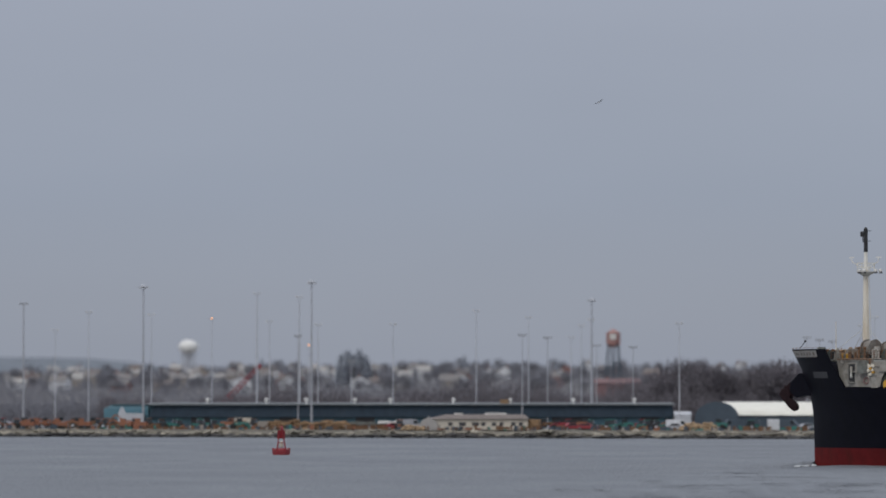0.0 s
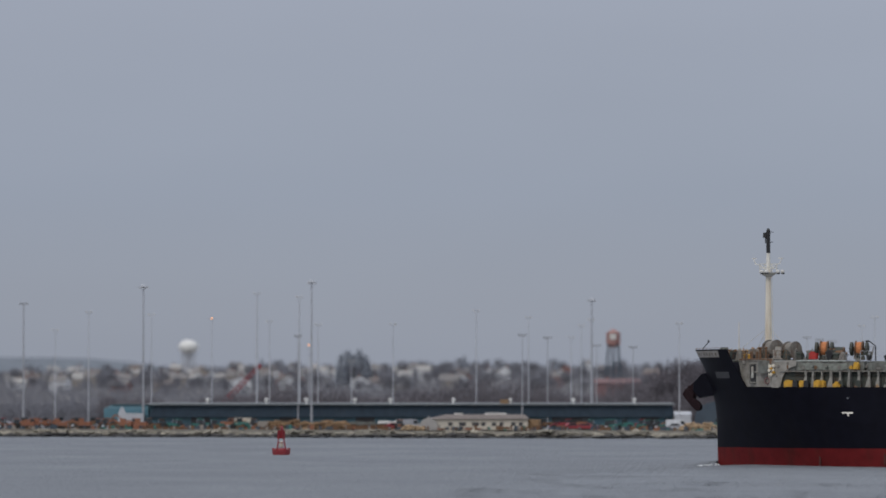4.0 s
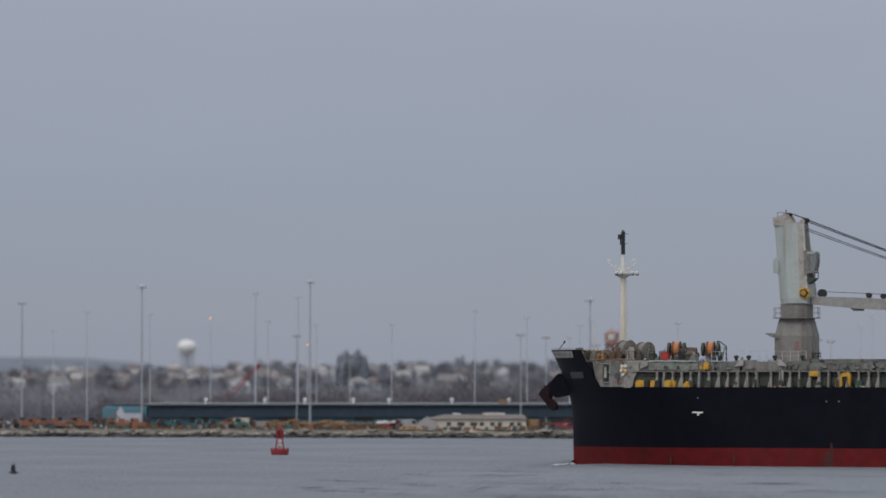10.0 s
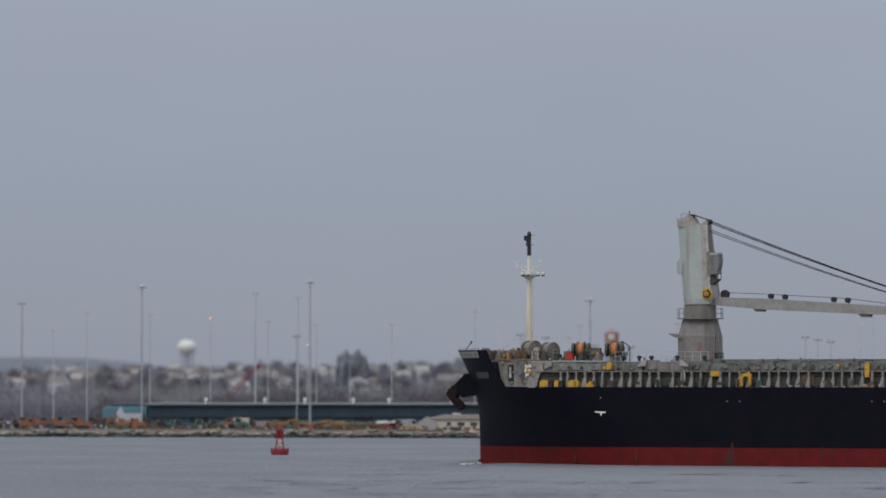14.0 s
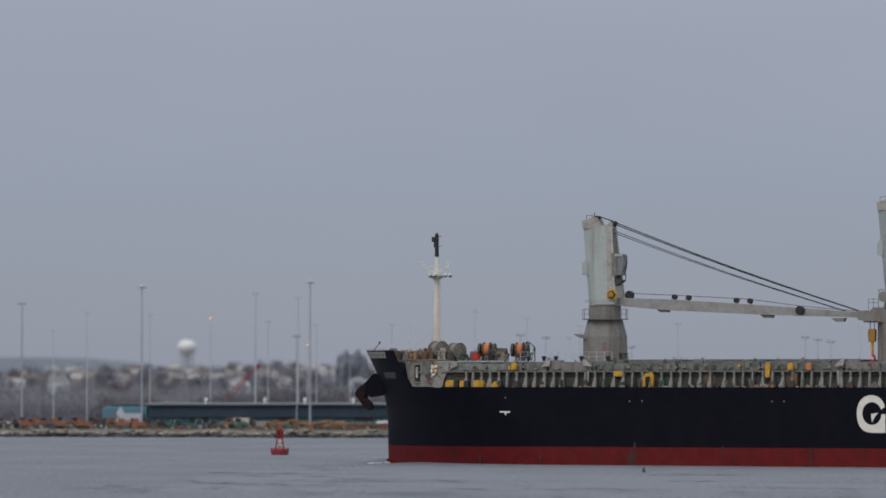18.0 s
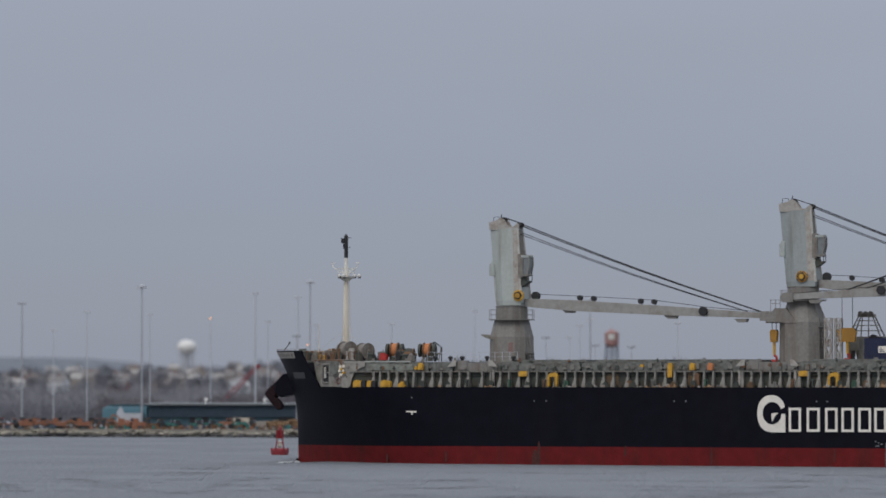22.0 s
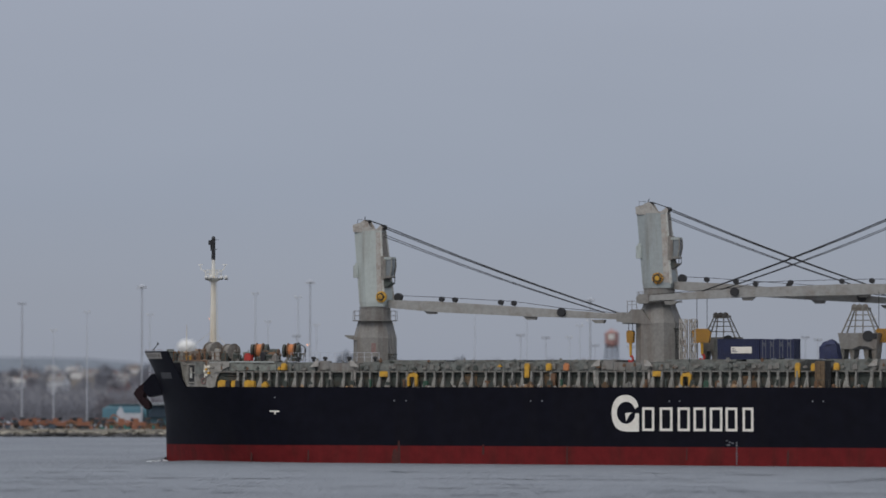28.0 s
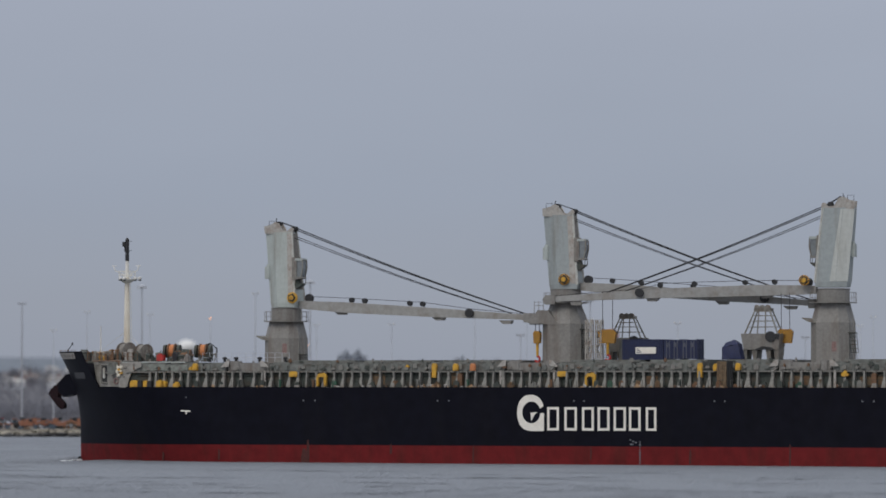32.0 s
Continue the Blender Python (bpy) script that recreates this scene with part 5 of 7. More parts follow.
    o.matrix_basis = pose(x, -13.5, 13.42 + rd.uniform(0, 0.3))
# cleats, hinges and hose ends along the edge of the hatch covers
rd = random.Random(14)
cleats = []
for mat in ("stay", "rust", "dark", "grey", "yellow"):
    bm = B()
    box(bm, -0.16, 0.16, -0.12, 0.12, 0, 0.5, 0.03)
    box(bm, -0.32, 0.3, -0.08, 0.08, 0.12, 0.26)
    o = part("hatch_cleat", bm, mat, ship)
    o.matrix_basis = pose(18 + len(cleats) * 1.7, -13.46, 13.5)
    cleats.append(o)
for k in range(80):
    x = 16 + k * 1.85 + rd.uniform(-0.4, 0.4)
    top = rd.random() < 0.35
    again("hatch_cleat", rd.choice(cleats[:4] if rd.random() < 0.9 else cleats), ship, x, -12.9 if top else -13.46, 14.56 if top else rd.uniform(13.4, 14.0), 0, rd.uniform(0.5, 1.5), 1, rd.uniform(0.4, 1.2))

# lattice posts beside the midships crane
for x, y, top in ((81.9, -2.0, 20.6), (83.1, -1.2, 20.6)):
    bm = B()
    w = 0.42
    for a in (-w, w):
        for b in (-w, w):
            bar(bm, (x + a, y + b, 14.4), (x + a, y + b, top), 0.11, None, 4)
    n = 3
    for k in range(n):
        z0, z1 = 14.4 + (top - 14.4) * k / n, 14.4 + (top - 14.4) * (k + 1) / n
        for b in (-w, w):
            bar(bm, (x - w, y + b, z0), (x + w, y + b, z1), 0.08, None, 4)
            bar(bm, (x + w, y + b, z0), (x - w, y + b, z1), 0.08, None, 4)
            bar(bm, (x - w, y + b, z1), (x + w, y + b, z1), 0.05, None, 4)
    part("lattice_post", bm, "saddle", ship, "pale lattice post on the cross deck")

# ---- deck cargo, carried along by the ship ----
CARRIED = []


def carried(ob, x, y, z, rz=0):
    CARRIED.append((ob, pose(x, y, z, 0, 0, rz)))
    return ob


def container(length, mat, label, group="containers on the hatch"):
    t = thing("shipping_container", label, "container", group)
    bm = B()
    h, w = 2.85, 1.22
    box(bm, 0.06, length - 0.06, -w + 0.05, w - 0.05, 0.1, h - 0.08)
    part("body", bm, mat, t)
    n = int(length / 0.28)
    for s in (-1, 1):
        bm = B()
        for k in range(n):
            x = 0.15 + (length - 0.3) * (k + 0.2) / n
            solid(bm, [(x, s * (w - 0.051), 0.16), (x + 0.14, s * (w - 0.051), 0.16), (x + 0.11, s * (w - 0.012), 0.16), (x + 0.03, s * (w - 0.012), 0.16)],
                  [(x, s * (w - 0.051), h - 0.14), (x + 0.14, s * (w - 0.051), h - 0.14), (x + 0.11, s * (w - 0.012), h - 0.14), (x + 0.03, s * (w - 0.012), h - 0.14)])
        tagged(part("corrugated_side", bm, mat, t), kind="stuff")
    bm = B()
    for x in (0, length - 0.14):
        for s in (-w, w - 0.14):
            box(bm, x, x + 0.14, s, s + 0.14, 0, h)
    for s in (-w, w - 0.1):
        for z in (0, h - 0.11):
            box(bm, 0.14, length - 0.14, s, s + 0.1, z, z + 0.11)
    part("frame", bm, mat, t)
    for y0 in (-w + 0.1, 0.02):
        bm = B()
        box(bm, length - 0.04, length + 0.03, y0, y0 + w - 0.14, 0.14, h - 0.14)
        d = part("door", bm, mat, t)
        bm = B()
        for k in (0.3, 0.75):
            bar(bm, (length + 0.06, y0 + k, 0.12), (length + 0.06, y0 + k, h - 0.12), 0.045, None, 5)
        for k, z in ((0.45, 2.2), (0.5, 2.0), (0.5, 1.8)):
            box(bm, length + 0.03, length + 0.05, y0 + 0.38, y0 + 0.38 + k * 0.5, z, z + 0.12)
        part("lock_rod", bm, "eyesteel", d)
    return t


c1 = container(6.06, "blue", "navy blue shipping container with a white label panel, on the hatch")
bm = B()
box(bm, 2.0, 5.0, -1.262, -1.215, 0.85, 1.75)
lab = part("label_panel", bm, "mark", c1, "white panel with barred writing")
bm = B()
for k in range(3):
    box(bm, 2.15, 2.9 - 0.2 * k, -1.275, -1.262, 1.0 + k * 0.22, 1.1 + k * 0.22)
part("barred_writing", bm, "blue", lab)
CB = 14.905
carried(c1, 88.5, -5.5, CB)
carried(container(6.06, "blue", "navy blue shipping container behind the labelled one"), 88.6, -2.9, CB)
for x, y in ((95.9, -3.7), (98.4, -3.8)):
    carried(container(2.99, "blue", "short navy blue container standing across the hatch, doors outward"), x, y, CB, -90)
carried(container(6.06, "cover", "weathered grey container behind the blue ones"), 85.6, 1.5, CB)
carried(container(6.06, "green", "green shipping container on the after hatch"), 128.8, -4.0, CB)


def cargo_grab(label, k=0.93):
    """A grab standing on its shells: lattice head frame over a plated body."""
    t = thing("cargo_grab", label, "cargo grab", "grabs on the hatches")
    bm = B()
    solid(bm, [(-2.6, -1.5, 1.5), (2.6, -1.5, 1.5), (2.6, 1.5, 1.5), (-2.6, 1.5, 1.5)], [(-3.0, -1.6, 3.9), (3.0, -1.6, 3.9), (3.0, 1.6, 3.9), (-3.0, 1.6, 3.9)])
    body = part("body", bm, "grey", t)
    # no hole is cut: black plates paint the shade of the openings
    bm = B()
    lathe(bm, [(0.8, -1.75), (0.8, -1.58)], 14, (1.5, 0, 3.45), "y")
    slab(bm, [(1.3, 3.3), (2.75, 3.0), (2.9, 3.8), (1.6, 3.85)], -1.68, -1.5)
    slab(bm, [(-1.0, 1.45), (0.2, 2.0), (1.4, 1.9), (2.2, 1.45)], -1.62, -1.45)
    part("opening", bm, "black", t, "black plates painting the shade of openings in the plating")
    for x in (-2.5, -1.0, 1.1, 2.3):
        bm = B()
        solid(bm, [(x - 0.25, -1.2, 0), (x + 0.25, -1.2, 0), (x + 0.25, 1.2, 0), (x - 0.25, 1.2, 0)], [(x - 0.4, -1.4, 1.55), (x + 0.4, -1.4, 1.55), (x + 0.4, 1.4, 1.55), (x - 0.4, 1.4, 1.55)])
        part("leg", bm, "stay", t)
    bm = B()
    for sx in (-1, 1):
        for sy in (-1, 1):
            bar(bm, (sx * 2.5, sy * 1.3, 3.9), (sx * 1.15, sy * 0.7, 7.3), 0.13, 0.11, 5)
        bar(bm, (sx * 0.6, -1.2, 3.9), (sx * 0.5, -0.7, 7.3), 0.1, None, 5)
    for z, q in ((4.9, 0.3), (5.8, 0.56), (6.6, 0.79)):
        w, d = 2.5 - 1.35 * q, 1.3 - 0.6 * q
        for sy in (-1, 1):
            bar(bm, (-w, sy * d, z), (w, sy * d, z), 0.08, None, 4)
        for sx in (-1, 1):
            bar(bm, (sx * w, -d, z), (sx * w, d, z), 0.08, None, 4)
    part("head_frame", bm, "stay", t, "grey lattice head frame")
    bm = B()
    box(bm, -1.3, 1.3, -0.8, 0.8, 7.2, 7.7, 0.15)
    for x in (-0.8, 0, 0.8):
        lathe(bm, [(0.42, -0.2), (0.42, 0.2)], 10, (x, -0.6, 7.8), "y")
    part("head", bm, "stay", t)
    for c in t.children:
        c.scale = (0.5 + 0.5 * k, k, k)
    return t


carried(cargo_grab("grey cargo grab with a lattice head, on the hatch"), 107.8, -2.0, CB)
carried(cargo_grab("grey cargo grab standing behind the containers", 0.82), 85.3, 4.8, CB)
bm = B()
rl = random.Random(5)
solid(bm, [(-1.2, -1.1, 0), (2.0, -1.1, 0), (2.0, 1.1, 0), (-1.2, 1.1, 0)], [(-1.1, -0.9, 1.9), (1.5, -0.9, 2.3), (1.5, 0.9, 2.3), (-1.1, 0.9, 1.9)])
solid(bm, [(-1.1, -0.9, 1.9), (1.5, -0.9, 2.3), (1.5, 0.9, 2.3), (-1.1, 0.9, 1.9)], [(-0.7, -0.4, 2.5), (0.7, -0.5, 3.0), (0.7, 0.5, 3.0), (-0.7, 0.4, 2.5)])
bmesh.ops.subdivide_edges(bm, edges=bm.edges, cuts=3, use_grid_fill=True)
for v in bm.verts:
    v.co += Vector((rl.uniform(-0.09, 0.09), rl.uniform(-0.09, 0.09), rl.uniform(-0.08, 0.08)))
for v in bm.verts:
    v.co.z = max(v.co.z, 0)
for v in bm.verts:
    v.co = Vector((v.co.x * 0.88 - 0.35, v.co.y, v.co.z * 0.92))
tp = new("covered_gear", mesh_of("covered_gear", bm, "tarp", True))
tagged(tp, "bundle of gear under a blue tarpaulin", "tarpaulin bundle")
carried(tp, 104.8, -6.5, CB)

# bow wave
bm = B()
rl = random.Random(6)
for k in range(46):
    u = rl.random()
    x = 0.5 - 2.1 * u + rl.uniform(-0.2, 0.2)
    y = -rl.uniform(0.1, 1.5) - 1.2 * u
    lump(bm, (x, y, 0.05), (rl.uniform(0.15, 0.5), rl.uniform(0.2, 0.7), rl.uniform(0.12, 0.36) * (1 - u * u * 0.6)), rl, 1, 0.35)
for k in range(5):
    x = 0.4 + k * 0.6
    lump(bm, (x, -side_y(x, 0) - rl.uniform(0.0, 0.25), 0.01), (rl.uniform(0.4, 0.9), rl.uniform(0.12, 0.3), rl.uniform(0.04, 0.12)), rl, 1, 0.3)
# raised wash strip, its lighter colour added against the hull's dark reflection
wash = B()
rowsw = []
for k in range(66):
    x = -1.2 + k * 3.0
    y = -side_y(max(x, 0.3), 0) if x < 150 else -float(np.interp(x, (150, 165, 176, 186, 193, 200), (15.5, 15.35, 14.4, 12.7, 10.8, 9)))
    h = 0.34 * min(1.0, max(0.0, (x + 1.2) / 8))
    far = 10 + 22 * min(1.0, max(0.0, (x + 1) / 24)) + 5 * math.sin(k * 1.3) + 3 * math.sin(k * 0.47)
    rowsw.append([wash.verts.new((x, y + 0.6, h)), wash.verts.new((x, y - 0.15, h)), wash.verts.new((x, y - 2.5, h * 0.75)), wash.verts.new((x, y - 6, h * 0.5 + 0.02)), wash.verts.new((x, y - far * 0.6, h * 0.4)), wash.verts.new((x, y - far, -0.14))])
for a, b in zip(rowsw, rowsw[1:]):
    for i in range(5):
        wash.faces.new((a[i], a[i + 1], b[i + 1], b[i]))
# farther off the paler water thins out into long lenses
rl = random.Random(12)
for k in range(560):
    out = 18 + 125 * rl.random() ** 1.25
    x = rl.uniform(1 + out * 0.22, 190)
    long, deep = rl.uniform(5, 16), rl.uniform(2.0, 5.5) * (1.15 - out / 180)
    y = -side_y(min(x, 60), 0) - out
    ringv = []
    for u in range(12):
        a = 2 * math.pi * u / 12
        f = rl.uniform(0.8, 1.15)
        ringv.append(wash.verts.new((x + long * f * math.cos(a), y + deep * f * math.sin(a) + 0.1 * long * math.cos(a), 0.03)))
    mid = wash.verts.new((x, y, 0.09))
    for u in range(12):
        wash.faces.new((ringv[u], ringv[(u + 1) % 12], mid))
wash = tagged(new("side_wash", mesh_of("side_wash", wash, "washwater", True)), "wash along the moving hull, coloured paler to offset its dark reflection", "ship wash", kind="stuff")
carried(wash, 0, 0, 0)
swell = B()
for k in range(9):
    x0, x1 = 0.4 - k * 0.6, 0.4 - (k + 1) * 0.6
    h0, h1 = 0.8 * (1 - k / 9) ** 0.7, 0.8 * (1 - (k + 1) / 9) ** 0.7
    for a, b2, f, g2 in ((-2.2, -0.6, 0.0, 1.0), (-0.6, 1.6, 1.0, 0.0)):
        quad(swell, (x0, a, h0 * f - 0.02), (x0, b2, h0 * g2 - 0.02), (x1, b2, h1 * g2 - 0.02), (x1, a, h1 * f - 0.02))
bmesh.ops.remove_doubles(swell, verts=swell.verts, dist=0.002)
swell = tagged(new("bow_swell", mesh_of("bow_swell", swell, "water", True)), "low dark swell of water pushed up by the stem", "bow swell")
carried(swell, 0, 0, 0)
wave = tagged(new("bow_wave", mesh_of("bow_wave", bm, "foam", True)), "white foam of the bow wave on grey water", "bow wave")
carried(wave, 0, 0, 0)

# ---- water, ground, far shore ----
bm = B()
quad(bm, (-2500, -300, -0.02), (2500, -300, -0.02), (2500, 405, -0.02), (-2500, 405, -0.02))
quad(bm, (-2500, 405, -0.02), (-130, 405, -0.02), (-130, 935, -0.02), (-2500, 935, -0.02))
quad(bm, (130, 405, -0.02), (2500, 405, -0.02), (2500, 935, -0.02), (130, 935, -0.02))
# the stretch before the camera has real wind waves
gx, gy = np.meshgrid(np.arange(-130, 130.01, 0.52), np.arange(405, 935.1, 1.0))
gz = np.zeros_like(gx)
wr = np.random.RandomState(9)
for k in range(26):
    length = 1.6 * 5.0 ** wr.rand()
    a = radians(70) + wr.randn() * 0.55
    gz += 0.0042 * length ** 0.75 * np.sin((gx * math.cos(a) + gy * math.sin(a)) * 2 * math.pi / length + wr.rand() * 6.3)
calm = 0.75 + 0.25 * np.sin(gx * 0.03 + 1.5 * np.sin(gy * 0.011)) * np.sin(gy * 0.037 + gx * 0.006)
gz *= calm
ny, nx = gx.shape
pts = np.stack((gx.ravel(), gy.ravel(), gz.ravel()), 1)
ii = np.arange((ny - 1) * (nx - 1))
c0 = (ii // (nx - 1)) * nx + ii % (nx - 1)
faces = np.stack((c0, c0 + 1, c0 + nx + 1, c0 + nx), 1)
sea = bpy.data.meshes.new("water")
bm.to_mesh(sea)
bm.free()
flat = np.array([v.co[:] for v in sea.vertices])
flat_faces = [list(p.vertices) for p in sea.polygons]
sea.clear_geometry()
sea.from_pydata(np.concatenate((flat, pts)).tolist(), [], flat_faces + (faces + len(flat)).tolist())
sea.materials.append(M["water"])
sea.shade_smooth()
tagged(new("water", sea), "grey rippled harbour water under an overcast sky", "water", kind="structure")

YARD = 1.65


def skew(x):
    """The shore comes nearer towards the east."""
    return 0.24 * min(max(x + 98, 0), 260)


def ground_z(x, y):
    """Height of the land: a flat yard, a wooded bank and a low hill with houses."""
    rise = float(np.interp(y, (1200, 1800, 3000, 3600), (0, 5.0, 17.0, 18.0)))
    t = min(rise / 12, 1.0)
    swell = 1.6 * t * math.sin(x * 0.008 + 1.0) + 1.0 * t * math.sin(x * 0.021 + y * 0.006)
    return YARD + rise + swell


bm = B()
ys = [922.5, 926, 940, 1000, 1080, 1120, 1170, 1230, 1300, 1380, 1480, 1600, 1800, 2000, 2200, 2400, 2600, 2800, 3000, 3200, 3600, 4700]
nx = 60
rows = []
for y in ys:
    hw = max(400, y * 0.45)
    row = []
    for i in range(nx + 1):
        x = -hw + 2 * hw * i / nx
        z = -0.6 if y == 922.5 else (1.2 if y == 926 else ground_z(x, y))
        row.append(bm.verts.new((x, y - (skew(x) if y < 930 else 0), z)))
    rows.append(row)
for a, b in zip(rows, rows[1:]):
    for i in range(nx):
        bm.faces.new((a[i], a[i + 1], b[i + 1], b[i]))
g = setting("ground", bm, "ground", "bare yard and gently rising land behind the shore", "ground", smooth=True)
g.data.materials.append(M["slope"])
for f in g.data.polygons:
    f.material_index = 1 if f.center.y > 1085 else 0

# far ridge, haze painted into its blue-grey colour
bm = B()
rd = random.Random(2)
crest = []
for k in range(90):
    x = -900 + k * 20
    h = float(np.interp(x, (-900, -520, -420, -345, -300, -200, 900), (44, 43, 41, 36, 24, 10, 10)))
    crest.append((x, h + rd.uniform(-0.7, 0.7)))
lo = [bm.verts.new((x, 4780, 0)) for x, h in crest]
hi = [bm.verts.new((x, 4820, h)) for x, h in crest]
bk = [bm.verts.new((x, 4880, 0)) for x, h in crest]
for i in range(len(crest) - 1):
    bm.faces.new((lo[i], lo[i + 1], hi[i + 1], hi[i]))
    bm.faces.new((hi[i], hi[i + 1], bk[i + 1], bk[i]))
setting("backdrop", bm, "hill", "distant wooded ridge, blue-grey with painted haze", "hill")

# riprap along the waterline
rl = random.Random(21)
for nm, mat, lo_y, z0, z1, n, lab in (("riprap", "rock", 924.2, 0.5, 1.55, 1500, "pale broken stones of the shore bank"), ("wet_riprap", "wetrock", 922.0, -0.1, 0.6, 1700, "dark wet stones at the waterline")):
    bm = B()
    for k in range(n):
        x = -190 + 400 * (k + rl.random()) / n
        s = rl.uniform(0.25, 0.75) * (1.5 if rl.random() < 0.12 else 1)
        lump(bm, (x, lo_y - skew(x) + rl.uniform(-1.2, 1.6), rl.uniform(z0, z1) * (0.8 + 0.2 * math.sin(x * 0.35))), (s * rl.uniform(1, 2.4), s, s * rl.uniform(0.35, 0.7)), rl, 1, 0.3)
    setting(nm, bm, mat, lab, "stones", "stuff")


# ---- buildings on the shore ----
def gable(bm, x0, x1, y0, y1, z0, z1, ridge, over=0.0, along="x"):
    """A roof prism with a little thickness."""
    if along == "x":
        ym = (y0 + y1) / 2
        a = [(x0 - over, y0 - over, z1), (x0 - over, y1 + over, z1), (x0 - over, ym, ridge)]
        solid(bm, a, [(x1 + over, y, z) for _, y, z in a])
    else:
        xm = (x0 + x1) / 2
        a = [(x0 - over, y0 - over, z1), (x1 + over, y0 - over, z1), (xm, y0 - over, ridge)]
        solid(bm, a, [(x, y1 + over, z) for x, _, z in a])


w = thing("warehouse", "long low teal metal warehouse with dark doors and grey roof", "warehouse", at=pose(0, 1000, YARD))
X0, X1, TOP = -69.5, 54.5, 4.9
bm = B()
box(bm, X0, X1, 0.4, 34, 0, TOP)
part("wall", bm, "teal", w)
bm = B()
solid(bm, [(X0 - 0.3, -0.25, 2.0), (X1 + 0.3, -0.25, 2.0), (X1 + 0.3, 0.38, 2.2), (X0 - 0.3, 0.38, 2.2)], [(X0 + 1.2, -0.2, TOP - 0.02), (X1 - 0.1, -0.2, TOP - 0.02), (X1 - 0.1, 0.38, TOP - 0.02), (X0 + 1.2, 0.38, TOP - 0.02)])
part("canopy", bm, "darkteal", w, "dark slate-blue sloping canopy above the doors")
bm = B()
x = X0 + 0.3
while x < X1:
    box(bm, x, x + 0.14, 0.32, 0.4, 0.05, 2.4)
    x += 0.75
part("siding_ribs", bm, "teal", w)
bm = B()
solid(bm, [(X0 - 0.5, -1.2, TOP), (X1 + 0.5, -1.2, TOP), (X1 + 0.5, 35, TOP), (X0 - 0.5, 35, TOP)], [(X0 - 0.5, -1.0, TOP + 0.28), (X1 + 0.5, -1.0, TOP + 0.28), (X1 + 0.5, 17, TOP + 0.5), (X0 - 0.5, 17, TOP + 0.5)])
part("roof", bm, "roofgrey", w, "pale grey metal roof edge")
for x in (-57.5, -36.5, -18.5, 28, 32.5, 49, 2.0, 14.5):
    bm = B()
    box(bm, x - 2.2, x + 2.2, 0.2, 0.38, 0, 2.4)
    d = part("door", bm, "black", w, "dark open loading door")
for x in (-56, -42, -32.5, -21, -12.5, 2.5, 16, 31, 45.5):
    bm = B()
    lathe(bm, [(0.28, TOP + 0.2), (0.28, TOP + 1.0), (0.5, TOP + 1.1), (0.45, TOP + 1.5), (0.1, TOP + 1.65)], 8, (x, 3, 0))
    part("roof_vent", bm, "sheet", w, "white roof ventilator")
bm = B()
box(bm, 13.6, 15.6, 2, 3.2, TOP + 0.3, TOP + 1.3, 0.2)
part("roof_unit", bm, "straw", w, "tan roof unit")

w = thing("metal_shed", "light teal metal shed with a low gable", "shed", at=pose(-75.5, 1004, YARD))
bm = B()
box(bm, -5.2, 5.4, 0, 20, 0, 4.0)
solid(bm, [(-5.2, 0, 4.0), (5.4, 0, 4.0), (5.4, 20, 4.0), (-5.2, 20, 4.0)], [(-3.2, 0.3, 5.0), (5.4, 0.3, 5.0), (5.4, 19.7, 5.0), (-3.2, 19.7, 5.0)])
part("wall", bm, "teallight", w)
bm = B()
box(bm, -3.4, 5.5, -0.3, 20.2, 5.0, 5.2)
part("roof", bm, "roofgrey", w)
bm = B()
box(bm, -1.5, 4.6, -3.5, -0.4, 0, 2.9, 0.2)
slab(bm, [(-1.7, 2.9), (-0.9, 4.4), (-0.5, 4.4), (0.2, 2.9)], -2.5, -2.2)
part("annex", bm, "steel", w, "pale grey annex")

w = thing("office_building", "low cream building with a brown roof and small windows", "building", at=pose(0, 911, YARD - 0.1))
bm = B()
box(bm, -4.0, 18.3, 0, 9, 0, 2.4)
part("wall", bm, "plaster", w)
bm = B()
solid(bm, [(-3.4, -0.5, 2.4), (18.6, -0.5, 2.4), (18.6, 9.5, 2.4), (-3.4, 9.5, 2.4)], [(0.5, 3, 3.35), (17.8, 3, 3.35), (17.8, 6, 3.35), (0.5, 6, 3.35)])
part("roof", bm, "brownroof", w)
bm = B()
box(bm, 2.4, 4.2, 3.4, 5, 3.35, 3.65)
box(bm, 9.0, 13.8, 3.4, 5, 3.35, 3.7)
part("roof_hatch", bm, "cladwhite", w)
bm = B()
solid(bm, [(-4.9, -1.2, 0), (-1.2, -1.2, 0), (-1.2, 8, 0), (-4.9, 8, 0)], [(-4.9, -1.2, 1.7), (-1.2, -1.2, 1.7), (-1.2, 8, 1.7), (-4.9, 8, 1.7)])
gable(bm, -4.9, -1.2, -1.2, 8, 0, 1.7, 2.9, 0.0, "y")
part("gable_wing", bm, "paleroof", w, "small pale grey gabled wing")
for x in (1.6, 4.2, 7.0, 8.7, 11.0, 12.6, 15.2, 16.8):
    bm = B()
    wd = 0.75 if x in (4.2, 7.0) else 0.45
    box(bm, x - wd, x + wd, -0.06, 0.02, 0.9, 1.7)
    part("window", bm, "patch", w)

w = thing("arched_hall", "blue-grey hall with an arched end and white curved roof", "hall", at=pose(0, 1002, YARD))
bm = B()
arch = [(59.6, 0), (59.6, 1.8)] + [(59.6 + 10.4 * (0.5 - 0.5 * math.cos(math.pi * k / 14)), 1.8 + 3.9 * math.sin(math.pi * k / 14)) for k in range(1, 14)] + [(70.0, 1.8), (70.0, 0)]
slab(bm, arch[::-1], -4.0, -3.6)
